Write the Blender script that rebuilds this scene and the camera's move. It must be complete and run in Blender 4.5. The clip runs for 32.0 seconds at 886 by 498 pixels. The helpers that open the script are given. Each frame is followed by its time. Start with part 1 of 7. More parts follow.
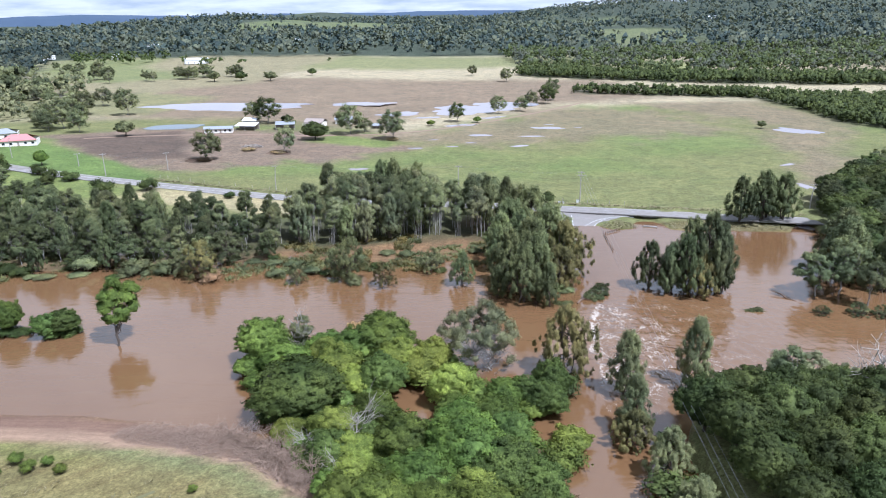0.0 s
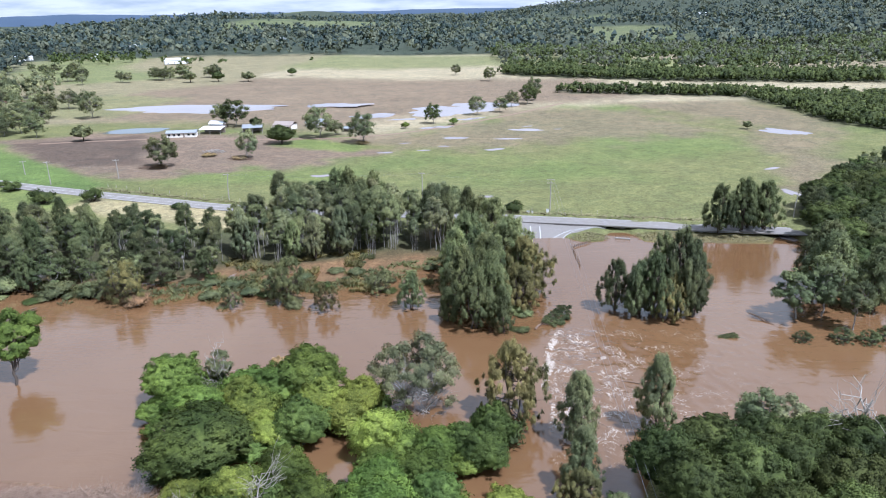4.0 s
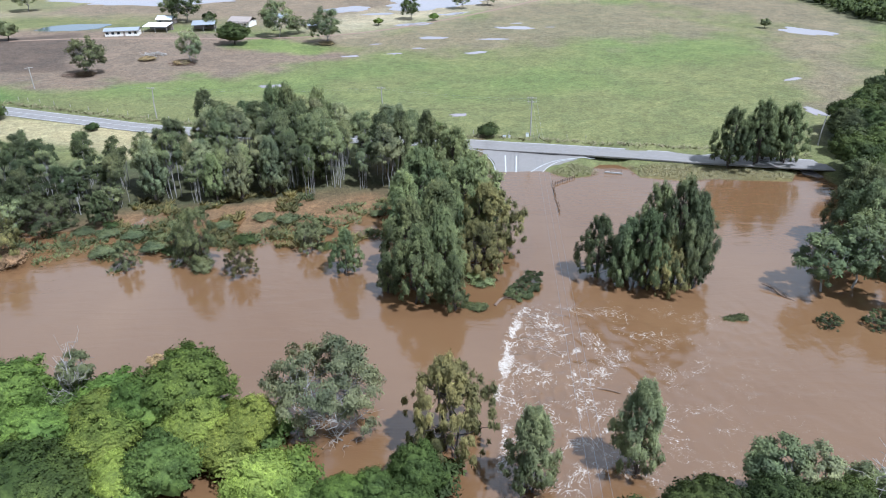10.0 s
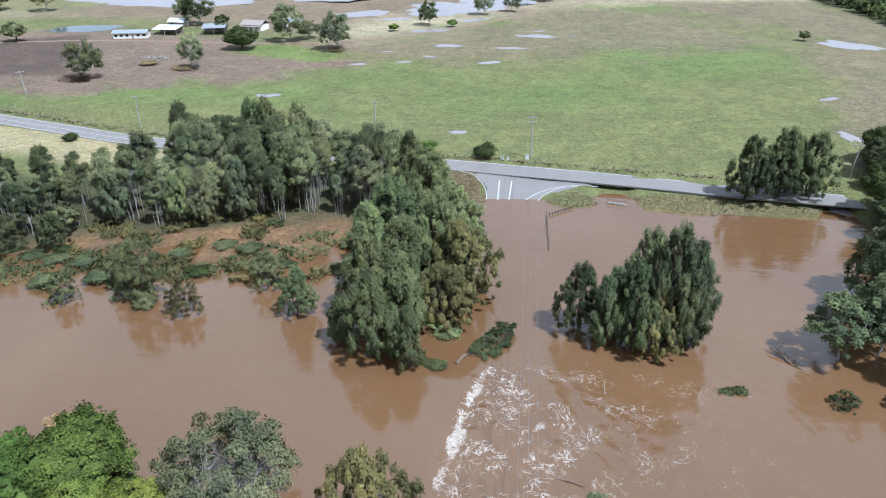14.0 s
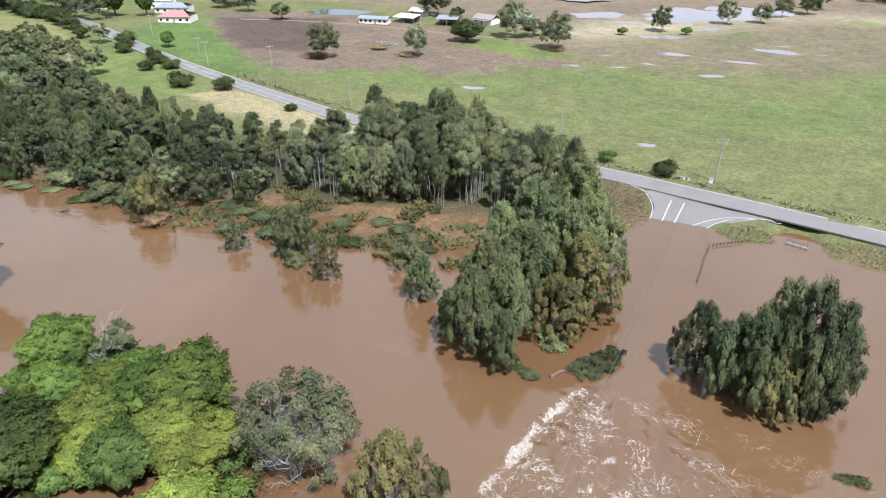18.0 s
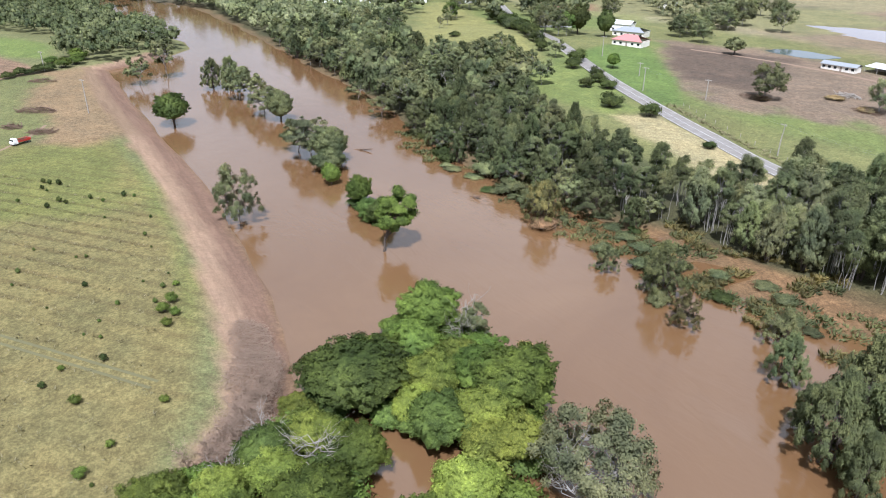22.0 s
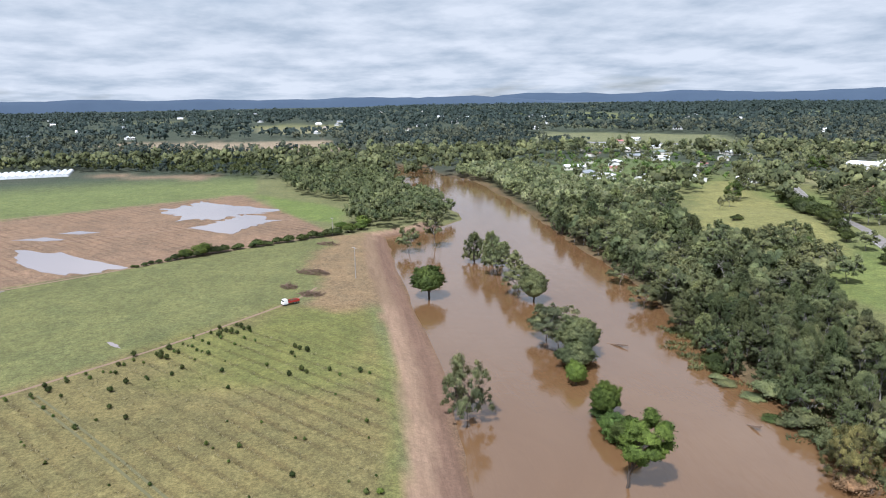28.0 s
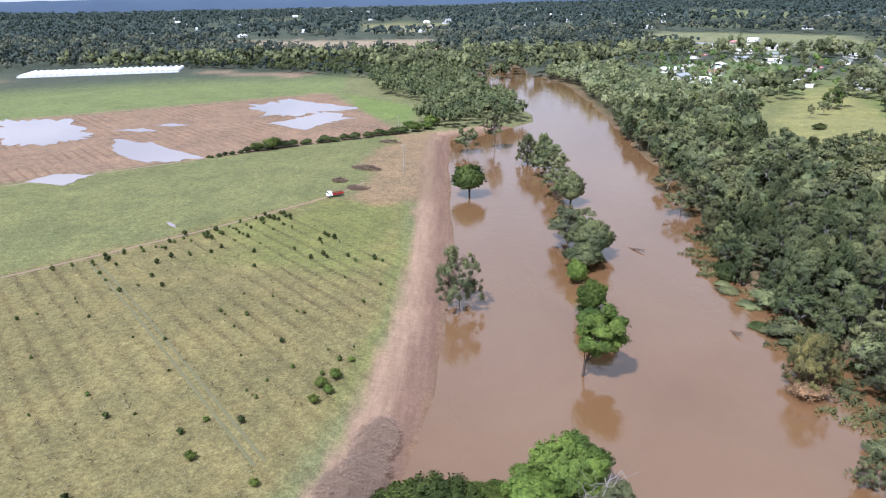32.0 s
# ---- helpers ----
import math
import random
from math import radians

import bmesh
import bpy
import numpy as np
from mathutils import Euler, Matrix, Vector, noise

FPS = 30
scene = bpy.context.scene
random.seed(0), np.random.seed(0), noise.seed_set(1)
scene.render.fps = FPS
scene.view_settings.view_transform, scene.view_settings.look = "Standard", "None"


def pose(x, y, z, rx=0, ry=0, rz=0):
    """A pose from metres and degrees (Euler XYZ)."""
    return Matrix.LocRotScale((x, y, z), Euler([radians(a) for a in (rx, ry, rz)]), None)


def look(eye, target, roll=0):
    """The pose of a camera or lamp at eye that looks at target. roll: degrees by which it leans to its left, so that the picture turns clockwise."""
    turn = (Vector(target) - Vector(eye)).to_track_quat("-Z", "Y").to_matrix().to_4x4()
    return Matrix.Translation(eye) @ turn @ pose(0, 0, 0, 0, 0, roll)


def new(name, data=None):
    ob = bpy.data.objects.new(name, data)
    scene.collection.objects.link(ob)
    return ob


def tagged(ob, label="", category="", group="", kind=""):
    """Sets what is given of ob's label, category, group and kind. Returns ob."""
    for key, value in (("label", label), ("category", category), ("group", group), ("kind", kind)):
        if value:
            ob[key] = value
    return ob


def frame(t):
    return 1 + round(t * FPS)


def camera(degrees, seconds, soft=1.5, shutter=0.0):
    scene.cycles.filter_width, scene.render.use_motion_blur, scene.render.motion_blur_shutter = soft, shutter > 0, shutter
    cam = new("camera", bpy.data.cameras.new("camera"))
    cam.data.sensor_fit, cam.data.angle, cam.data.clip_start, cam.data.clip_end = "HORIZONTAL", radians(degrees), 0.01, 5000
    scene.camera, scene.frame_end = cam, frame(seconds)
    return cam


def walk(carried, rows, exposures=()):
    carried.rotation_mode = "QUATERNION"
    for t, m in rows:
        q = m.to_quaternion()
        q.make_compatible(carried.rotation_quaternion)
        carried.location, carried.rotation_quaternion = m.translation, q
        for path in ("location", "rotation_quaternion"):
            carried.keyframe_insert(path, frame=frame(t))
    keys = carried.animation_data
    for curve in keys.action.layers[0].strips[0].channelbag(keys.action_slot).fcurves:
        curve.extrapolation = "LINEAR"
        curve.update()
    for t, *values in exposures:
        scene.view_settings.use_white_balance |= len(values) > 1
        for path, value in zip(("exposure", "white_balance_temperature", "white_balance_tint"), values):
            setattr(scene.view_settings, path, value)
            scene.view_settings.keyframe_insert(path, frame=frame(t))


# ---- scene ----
cam = camera(64.9, 32.0, 1.05)
PATH = [
    (0, (0.0, 0.0, 66.675), (-0.008, 1.893, 66.03), -0.7),
    (0.5, (1.828, 1.81, 66.95), (1.814, 3.702, 66.303), -0.7),
    (1, (3.62, 3.355, 67.038), (3.607, 5.247, 66.389), -0.7),
    (1.5, (5.321, 4.808, 66.965), (5.312, 6.699, 66.315), -0.8),
    (2, (7.018, 6.636, 66.814), (7.011, 8.528, 66.165), -0.9),
    (2.5, (8.404, 8.836, 66.649), (8.4, 10.728, 66.0), -1.0),
    (4.5, (11.968, 18.848, 66.107), (11.978, 20.739, 65.456), -0.9),
    (5, (12.683, 21.615, 65.971), (12.697, 23.462, 65.206), -0.8),
    (5.5, (13.385, 24.669, 65.958), (13.403, 26.454, 65.056), -0.5),
    (6, (14.009, 27.801, 65.933), (14.03, 29.575, 65.008), -0.5),
    (6.5, (14.832, 30.873, 65.84), (14.854, 32.645, 64.914), -0.5),
    (7, (15.873, 33.819, 65.724), (15.896, 35.591, 64.796), -0.5),
    (7.5, (16.859, 36.575, 65.723), (16.883, 38.346, 64.794), -0.5),
    (8, (18.037, 39.223, 65.725), (18.063, 40.994, 64.796), -0.5),
    (8.5, (19.235, 41.923, 65.633), (19.263, 43.695, 64.705), -0.6),
    (9, (20.236, 44.789, 65.495), (20.262, 46.56, 64.567), -0.8),
    (9.5, (21.175, 47.89, 65.402), (21.18, 49.662, 64.474), -0.9),
    (10, (22.206, 50.855, 65.368), (22.211, 52.626, 64.44), -0.8),
    (10.5, (23.204, 53.747, 65.398), (23.213, 55.518, 64.47), -0.8),
    (11, (24.318, 56.315, 65.351), (24.331, 58.086, 64.422), -0.8),
    (11.5, (25.766, 58.81, 65.292), (25.781, 60.582, 64.364), -0.8),
    (12, (27.183, 61.309, 65.174), (27.201, 63.081, 64.247), -0.9),
    (12.5, (28.728, 63.555, 64.962), (28.75, 65.326, 64.033), -0.9),
    (13, (30.283, 65.19, 64.983), (30.303, 66.962, 64.055), -0.8),
    (13.5, (32.009, 66.358, 65.004), (32.012, 68.131, 64.078), -0.7),
    (14, (34.231, 67.304, 64.974), (34.135, 69.075, 64.05), -0.5),
    (14.5, (36.204, 67.916, 65.087), (35.998, 69.677, 64.162), -0.5),
    (16.5, (44.744, 70.067, 66.507), (44.515, 71.826, 65.583), -0.1),
    (17, (46.764, 69.956, 66.431), (46.532, 71.713, 65.505), 0.0),
    (17.5, (48.529, 69.929, 66.089), (47.91, 71.59, 65.163), -0.2),
    (18, (50.134, 70.507, 65.741), (49.427, 72.132, 64.814), -0.1),
    (18.5, (51.396, 71.286, 65.509), (50.522, 72.827, 64.582), -0.2),
    (19, (52.401, 71.99, 65.369), (51.414, 73.462, 64.442), -0.1),
    (19.5, (53.285, 72.26, 65.464), (52.179, 73.644, 64.536), -0.0),
    (20, (54.002, 72.696, 65.563), (52.722, 73.922, 64.636), 0.1),
    (20.5, (54.553, 73.306, 65.582), (53.194, 74.44, 64.651), 0.2),
    (21, (54.698, 73.767, 65.739), (53.301, 74.799, 64.748), 0.3),
    (21.5, (54.231, 74.144, 65.976), (52.786, 75.125, 65.002), 0.4),
    (22, (53.264, 74.424, 66.166), (51.721, 75.356, 65.299), 0.4),
    (22.5, (51.895, 74.721, 66.362), (50.265, 75.602, 65.608), 0.3),
    (23, (50.099, 74.894, 66.479), (48.386, 75.712, 65.85), 0.3),
    (23.5, (47.998, 75.045, 66.52), (46.214, 75.795, 66.013), 0.2),
    (24, (45.893, 75.084, 66.462), (44.055, 75.754, 66.044), 0.1),
    (24.5, (43.478, 74.993, 66.377), (41.609, 75.573, 65.962), 0.0),
    (25, (40.732, 75.093, 66.417), (38.838, 75.581, 66.001), -0.1),
    (25.5, (38.082, 75.715, 66.552), (36.165, 76.105, 66.136), -0.4),
    (27.5, (33.62, 83.584, 67.09), (31.689, 83.89, 66.668), -0.8),
    (28, (33.94, 85.769, 67.041), (32.009, 86.069, 66.617), -0.8),
    (28.5, (35.061, 88.128, 66.894), (33.137, 88.415, 66.43), -0.8),
    (29, (36.338, 90.703, 66.853), (34.456, 90.969, 66.229), -0.8),
    (29.5, (37.466, 93.817, 66.867), (35.606, 94.074, 66.178), -0.8),
    (30, (38.536, 97.134, 66.841), (36.675, 97.388, 66.153), -0.9),
    (30.5, (39.624, 100.655, 66.775), (37.763, 100.906, 66.087), -0.9),
    (31, (40.869, 103.995, 66.722), (39.007, 104.241, 66.035), -0.9),
    (31.5, (42.295, 107.217, 66.714), (40.417, 107.299, 66.03), -1.0),
    (32, (43.834, 110.099, 66.681), (41.954, 110.071, 65.999), -1.0),
]
walk(cam, [(t, look(eye, target, roll)) for t, eye, target, roll in PATH], [(0.0, 0.74, 5200.0, 14.5), (5.0, 0.70, 5200.0, 13.5), (11.0, 0.64, 5100.0, 8.5), (14.0, 0.58, 5100.0, 8.0), (17.5, 0.66, 5450.0, 10.5), (21.0, 0.80, 5580.0, 13.0), (24.0, 0.46, 5560.0, 12.0), (28.0, 0.46, 5620.0, 12.0), (29.5, 0.70, 5400.0, 15.8), (32.0, 0.68, 5350.0, 16.8)])

# ---------------------------------------------------------------- light
SUN_AZ, SUN_EL = math.atan2(-0.60, 0.80), radians(60)
world = bpy.data.worlds.new("sky")
scene.world = world
world.use_nodes = True
wn, wl = world.node_tree.nodes, world.node_tree.links
wn.clear()


def wnode(kind, **values):
    n = wn.new(kind)
    for k, v in values.items():
        n.inputs[k].default_value = v
    return n


sky = wn.new("ShaderNodeTexSky")
sky.sky_type, sky.sun_disc = "NISHITA", False
sky.sun_elevation, sky.sun_rotation = SUN_EL, math.pi / 2 - SUN_AZ
sky.air_density, sky.dust_density = 1.0, 1.2
bg_sky = wnode("ShaderNodeBackground", Strength=0.062)
wl.new(sky.outputs[0], bg_sky.inputs["Color"])
tc = wn.new("ShaderNodeTexCoord")
sep = wn.new("ShaderNodeSeparateXYZ")
wl.new(tc.outputs["Generated"], sep.inputs[0])
lift = wn.new("ShaderNodeMath")
lift.operation, lift.inputs[1].default_value = "MAXIMUM", 0.0
wl.new(sep.outputs["Z"], lift.inputs[0])
lift2 = wn.new("ShaderNodeMath")
lift2.operation, lift2.inputs[1].default_value = "ADD", 0.14
wl.new(lift.outputs[0], lift2.inputs[0])
flat = wn.new("ShaderNodeCombineXYZ")
for axis_name in ("X", "Y"):
    q = wn.new("ShaderNodeMath")
    q.operation = "DIVIDE"
    wl.new(sep.outputs[axis_name], q.inputs[0])
    wl.new(lift2.outputs[0], q.inputs[1])
    wl.new(q.outputs[0], flat.inputs[axis_name])
cloud_big = wnode("ShaderNodeTexNoise", Scale=0.42, Detail=7.0, Roughness=0.55, Distortion=0.1)
wl.new(flat.outputs[0], cloud_big.inputs["Vector"])
cover = wn.new("ShaderNodeValToRGB")
cover.color_ramp.elements[0].position, cover.color_ramp.elements[1].position = 0.24, 0.42
wl.new(cloud_big.outputs[0], cover.inputs[0])
cloud_fine = wnode("ShaderNodeTexNoise", Scale=1.8, Detail=8.0, Roughness=0.57, Distortion=0.0)
wl.new(flat.outputs[0], cloud_fine.inputs["Vector"])
grey = wn.new("ShaderNodeValToRGB")
grey.color_ramp.elements[0].position, grey.color_ramp.elements[1].position = 0.34, 0.62
grey.color_ramp.elements[0].color, grey.color_ramp.elements[1].color = (0.59, 0.65, 0.70, 1), (0.94, 0.95, 0.95, 1)
wl.new(cloud_fine.outputs[0], grey.inputs[0])
bg_cloud = wnode("ShaderNodeBackground", Strength=0.62)
wl.new(grey.outputs[0], bg_cloud.inputs["Color"])
mix_sky = wn.new("ShaderNodeMixShader")
wl.new(cover.outputs[0], mix_sky.inputs[0])
wl.new(bg_sky.outputs[0], mix_sky.inputs[1])
wl.new(bg_cloud.outputs[0], mix_sky.inputs[2])
out_w = wn.new("ShaderNodeOutputWorld")
wl.new(mix_sky.outputs[0], out_w.inputs[0])

sun = new("sun", bpy.data.lights.new("sun", "SUN"))
sun.data.energy, sun.data.angle, sun.data.color = 5.0, radians(0.6), (1.0, 0.96, 0.925)
sun.matrix_world = look((300 * math.cos(SUN_AZ), 300 * math.sin(SUN_AZ), 300 * math.tan(SUN_EL)), (0, 0, 0))

# ---------------------------------------------------------------- materials
MATS = {}


class Shader:
    """A small helper round one material's node tree."""

    def __init__(self, name):
        self.mat = bpy.data.materials.new(name)
        self.mat.use_nodes = True
        self.n, self.l = self.mat.node_tree.nodes, self.mat.node_tree.links
        self.bsdf = self.n["Principled BSDF"]
        self.out = self.n["Material Output"]
        MATS[name] = self.mat

    def node(self, kind, **values):
        n = self.n.new("ShaderNode" + kind)
        for k, v in values.items():
            n.inputs[k].default_value = v
        return n

    def link(self, a, b):
        self.l.new(a, b)

    def ramp(self, fac, stops):
        r = self.node("ValToRGB")
        e = r.color_ramp.elements
        while len(e) < len(stops):
            e.new(0.5)
        for el, (p, c) in zip(e, stops):
            el.position, el.color = p, (*c, 1) if len(c) == 3 else c
        self.link(fac, r.inputs[0])
        return r.outputs[0]

    def noise(self, scale, detail=5.0, rough=0.6, distort=0.0, vec=None):
        n = self.node("TexNoise", Scale=scale, Detail=detail, Roughness=rough, Distortion=distort)
        if vec is None:
            vec = self.coords()
        self.link(vec, n.inputs["Vector"])
        return n.outputs[0]

    def coords(self):
        if not hasattr(self, "tc"):
            self.tc = self.node("TexCoord")
        return self.tc.outputs["Object"]

    def mix(self, fac, a, b, blend="MIX"):
        m = self.n.new("ShaderNodeMix")
        m.data_type, m.blend_type = "RGBA", blend
        for s, v in ((m.inputs[0], fac), (m.inputs[6], a), (m.inputs[7], b)):
            if isinstance(v, (int, float)):
                s.default_value = v
            elif isinstance(v, tuple):
                s.default_value = (*v, 1)
            else:
                self.link(v, s)
        return m.outputs[2]

    def math(self, op, a, b=0.0):
        m = self.node("Math")
        m.operation = op
        for s, v in zip(m.inputs, (a, b)):
            if isinstance(v, (int, float)):
                s.default_value = v
            else:
                self.link(v, s)
        return m.outputs[0]

    def bump(self, height, strength, distance):
        b = self.node("Bump", Strength=strength, Distance=distance)
        self.link(height, b.inputs["Height"])
        self.link(b.outputs[0], self.bsdf.inputs["Normal"])

    def color(self, c):
        if isinstance(c, tuple):
            self.bsdf.inputs["Base Color"].default_value = (*c, 1)
        else:
            self.link(c, self.bsdf.inputs["Base Color"])

    def rough(self, r):
        if isinstance(r, (int, float)):
            self.bsdf.inputs["Roughness"].default_value = r
        else:
            self.link(r, self.bsdf.inputs["Roughness"])


def leaf_material(name, c, vary=0.45, warm=0.0, through_light=0.26, patch=0.09):
    """Foliage: hue and brightness drift from tree to tree, over a crown and, a little, from spray to spray; some light passes through."""
    s = Shader(name)
    geo, info = s.node("NewGeometry"), s.node("ObjectInfo")
    k = vary * 0.55
    dark = tuple(v * (1 - k) for v in c)
    light = (min(1, c[0] * (1 + k) + warm * 0.02), c[1] * (1 + k), c[2] * (1 + k * 0.5))
    spray = s.mix(geo.outputs["Random Per Island"], dark, light)
    hsv = s.node("HueSaturation")
    s.link(s.math("MULTIPLY_ADD", info.outputs["Random"], 0.026), hsv.inputs["Hue"])
    hsv.inputs["Hue"].links[0].from_node.inputs[2].default_value = 0.470
    v = s.math("MULTIPLY_ADD", info.outputs["Random"], 0.5)
    v.node.inputs[2].default_value = 0.75
    s.link(v, hsv.inputs["Value"])
    hsv.inputs["Saturation"].default_value = 1.04
    s.link(spray, hsv.inputs["Color"])
    at = geo.outputs["Position"]
    twig = s.ramp(s.noise(2.1, 4.0, 0.65, 0.0, at), [(0.32, (0.68, 0.70, 0.70)), (0.68, (1.30, 1.28, 1.20))])
    bough = s.ramp(s.noise(0.42, 3.0, 0.55, 0.0, at), [(0.34, (0.70, 0.72, 0.74)), (0.66, (1.28, 1.26, 1.16))])
    broad = s.ramp(s.noise(patch, 2.0, 0.5, 0.0, at), [(0.36, (0.64, 0.70, 0.70)), (0.64, (1.30, 1.26, 1.18))])
    col = s.mix(1.0, hsv.outputs[0], twig, "MULTIPLY")
    col = s.mix(1.0, col, bough, "MULTIPLY")
    col = s.mix(1.0, col, broad, "MULTIPLY")
    s.color(col)
    s.rough(0.7)
    s.bsdf.inputs["Specular IOR Level"].default_value = 0.14
    tr = s.node("BsdfTranslucent")
    s.link(s.mix(1.0, col, (1.25, 1.25, 0.9), "MULTIPLY"), tr.inputs["Color"])
    m = s.node("MixShader")
    m.inputs[0].default_value = through_light
    s.link(s.bsdf.outputs[0], m.inputs[1])
    s.link(tr.outputs[0], m.inputs[2])
    s.link(m.outputs[0], s.out.inputs[0])
    return s.mat


def plain(name, c, rough=0.7, vary=0.25, scale=1.5, metal=0.0, bump=0.0):
    """Painted, wooden or metal surface with stains at two scales."""
    s = Shader(name)
    c = c if max(c) > 0.65 else tuple(v * 0.66 for v in c)
    a, b = s.noise(scale, 6.0), s.noise(scale * 9, 4.0)
    lo, hi = tuple(v * (1 - vary) for v in c), tuple(min(1, v * (1 + vary)) for v in c)
    s.color(s.mix(0.35, s.mix(a, lo, hi), s.mix(b, lo, hi)))
    s.rough(s.math("MULTIPLY_ADD", a, 0.2))
    s.bsdf.inputs["Roughness"].links[0].from_node.inputs[2].default_value = rough - 0.1
    s.bsdf.inputs["Metallic"].default_value = metal
    if bump:
        s.bump(b, bump, 0.05)
    return s.mat


leaf_material("leaf_sheoak", (0.130, 0.152, 0.080), 0.40)
leaf_material("leaf_olive", (0.150, 0.138, 0.062), 0.34)
leaf_material("leaf_dark", (0.060, 0.080, 0.031), 0.42)
leaf_material("leaf_green", (0.106, 0.154, 0.043), 0.42)
leaf_material("leaf_yellow", (0.162, 0.206, 0.056), 0.40)
leaf_material("leaf_gum", (0.140, 0.156, 0.088), 0.40)
leaf_material("leaf_grey", (0.190, 0.206, 0.128), 0.40)
leaf_material("leaf_mid", (0.080, 0.120, 0.040), 0.42)
leaf_material("leaf_brown", (0.270, 0.203, 0.117), 0.28)
# distance haze is put into this leaf colour as a blue tint
leaf_material("leaf_far_haze", (0.040, 0.054, 0.056), 0.32, 0.0, 0.20, 0.03)
leaf_material("leaf_bush", (0.082, 0.100, 0.054), 0.46, 0.0, 0.30)
leaf_material("leaf_belt", (0.112, 0.130, 0.074), 0.46, 0.0, 0.30)
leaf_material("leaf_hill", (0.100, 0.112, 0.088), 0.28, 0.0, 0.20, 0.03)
plain("bark_pale", (0.40, 0.37, 0.33), 0.85, 0.35, 1.2)
plain("bark_dark", (0.10, 0.075, 0.055), 0.9, 0.4, 1.2)
plain("dead_wood", (0.46, 0.41, 0.35), 0.85, 0.25, 1.5)
plain("drift_wood", (0.20, 0.13, 0.085), 0.9, 0.4, 0.8)
plain("wrack_straw", (0.340, 0.240, 0.172), 0.95, 0.35, 0.8)
plain("pole_wood", (0.48, 0.44, 0.39), 0.85, 0.25, 0.9)
plain("white_paint", (0.80, 0.79, 0.76), 0.6, 0.08)
plain("cream_wall", (0.72, 0.68, 0.60), 0.75, 0.12)
plain("brick_wall", (0.34, 0.22, 0.16), 0.85, 0.2)
plain("roof_red", (0.60, 0.25, 0.23), 0.6, 0.18)
plain("roof_white", (0.78, 0.79, 0.80), 0.4, 0.1, 0.6)
plain("roof_grey", (0.36, 0.38, 0.40), 0.45, 0.25, 0.6)
plain("roof_rust", (0.40, 0.33, 0.28), 0.6, 0.4, 0.6)
plain("roof_green", (0.28, 0.34, 0.30), 0.5, 0.2, 0.6)
plain("dark_opening", (0.03, 0.035, 0.04), 0.25, 0.2)
plain("red_paint", (0.55, 0.04, 0.03), 0.45, 0.2)
plain("tyre", (0.025, 0.025, 0.025), 0.9, 0.2)
plain("wire", (0.30, 0.30, 0.31), 0.5, 0.1, 1.0, 0.6)
plain("ceramic", (0.55, 0.52, 0.48), 0.3, 0.1)
plain("plastic_film", (0.82, 0.83, 0.84), 0.4, 0.06, 0.3)
plain("line_paint", (0.64, 0.63, 0.60), 0.7, 0.2, 0.7)
plain("concrete", (0.42, 0.40, 0.37), 0.85, 0.25, 0.8)
plain("track_earth", (0.30, 0.20, 0.135), 0.95, 0.3, 0.5)
plain("pressed_grass", (0.165, 0.152, 0.068), 0.95, 0.3, 0.5)

# ground: the zone colour comes with the mesh, grain and relief from here
g = Shader("ground")
zone = g.node("Attribute")
zone.attribute_name = "zone"
furrow = g.node("Attribute")
furrow.attribute_name = "furrow"
n1, n2, n3 = g.noise(0.035, 6.0), g.noise(0.33, 6.0, 0.65), g.noise(2.6, 5.0, 0.7)
base = g.mix(1.0, zone.outputs["Color"], g.mix(n1, (0.70, 0.72, 0.70), (1.30, 1.28, 1.25)), "MULTIPLY")
base = g.mix(0.55, base, g.mix(g.ramp(n2, [(0.3, (0, 0, 0)), (0.7, (1, 1, 1))]), (0.66, 0.64, 0.60), (1.32, 1.34, 1.30)), "MULTIPLY")
n4 = g.ramp(g.noise(0.11, 4.0, 0.6, 0.6), [(0.36, (0.88, 0.90, 0.89)), (0.64, (1.12, 1.09, 1.04))])
base = g.mix(1.0, base, n4, "MULTIPLY")
base = g.mix(1.0, base, g.mix(g.ramp(n3, [(0.3, (0, 0, 0)), (0.7, (1, 1, 1))]), (0.60, 0.59, 0.55), (1.40, 1.39, 1.34)), "MULTIPLY")
n5 = g.ramp(g.noise(0.95, 5.0, 0.7, 0.4), [(0.36, (0.76, 0.75, 0.72)), (0.64, (1.22, 1.21, 1.18))])
base = g.mix(1.0, base, n5, "MULTIPLY")
rot = g.node("Mapping")
rot.inputs["Rotation"].default_value = (0, 0, radians(50.3))
g.link(g.coords(), rot.inputs["Vector"])
rows_tex = g.node("TexWave", Scale=0.0714, Distortion=0.7, Detail=3.0)
rows_tex.inputs["Detail Scale"].default_value = 0.6
g.link(rot.outputs[0], rows_tex.inputs["Vector"])
stripe = g.ramp(rows_tex.outputs[1], [(0.0, (0.76, 0.71, 0.71)), (0.36, (1.02, 1.02, 1.0))])
stripe = g.mix(g.ramp(g.noise(0.022, 3.0), [(0.42, (0.15, 0.15, 0.15)), (0.60, (1, 1, 1))]), (1.0, 1.0, 1.0), stripe)
base = g.mix(furrow.outputs["Fac"], base, g.mix(1.0, base, stripe, "MULTIPLY"))
streak_map = g.node("Mapping")
streak_map.inputs["Scale"].default_value = (0.045, 0.45, 1.0)
g.link(g.coords(), streak_map.inputs["Vector"])
graded = g.node("Attribute")
graded.attribute_name = "graded"
streaks = g.ramp(g.noise(1.0, 6.0, 0.7, 0.9, streak_map.outputs[0]), [(0.28, (0.78, 0.75, 0.73)), (0.68, (1.16, 1.15, 1.14))])
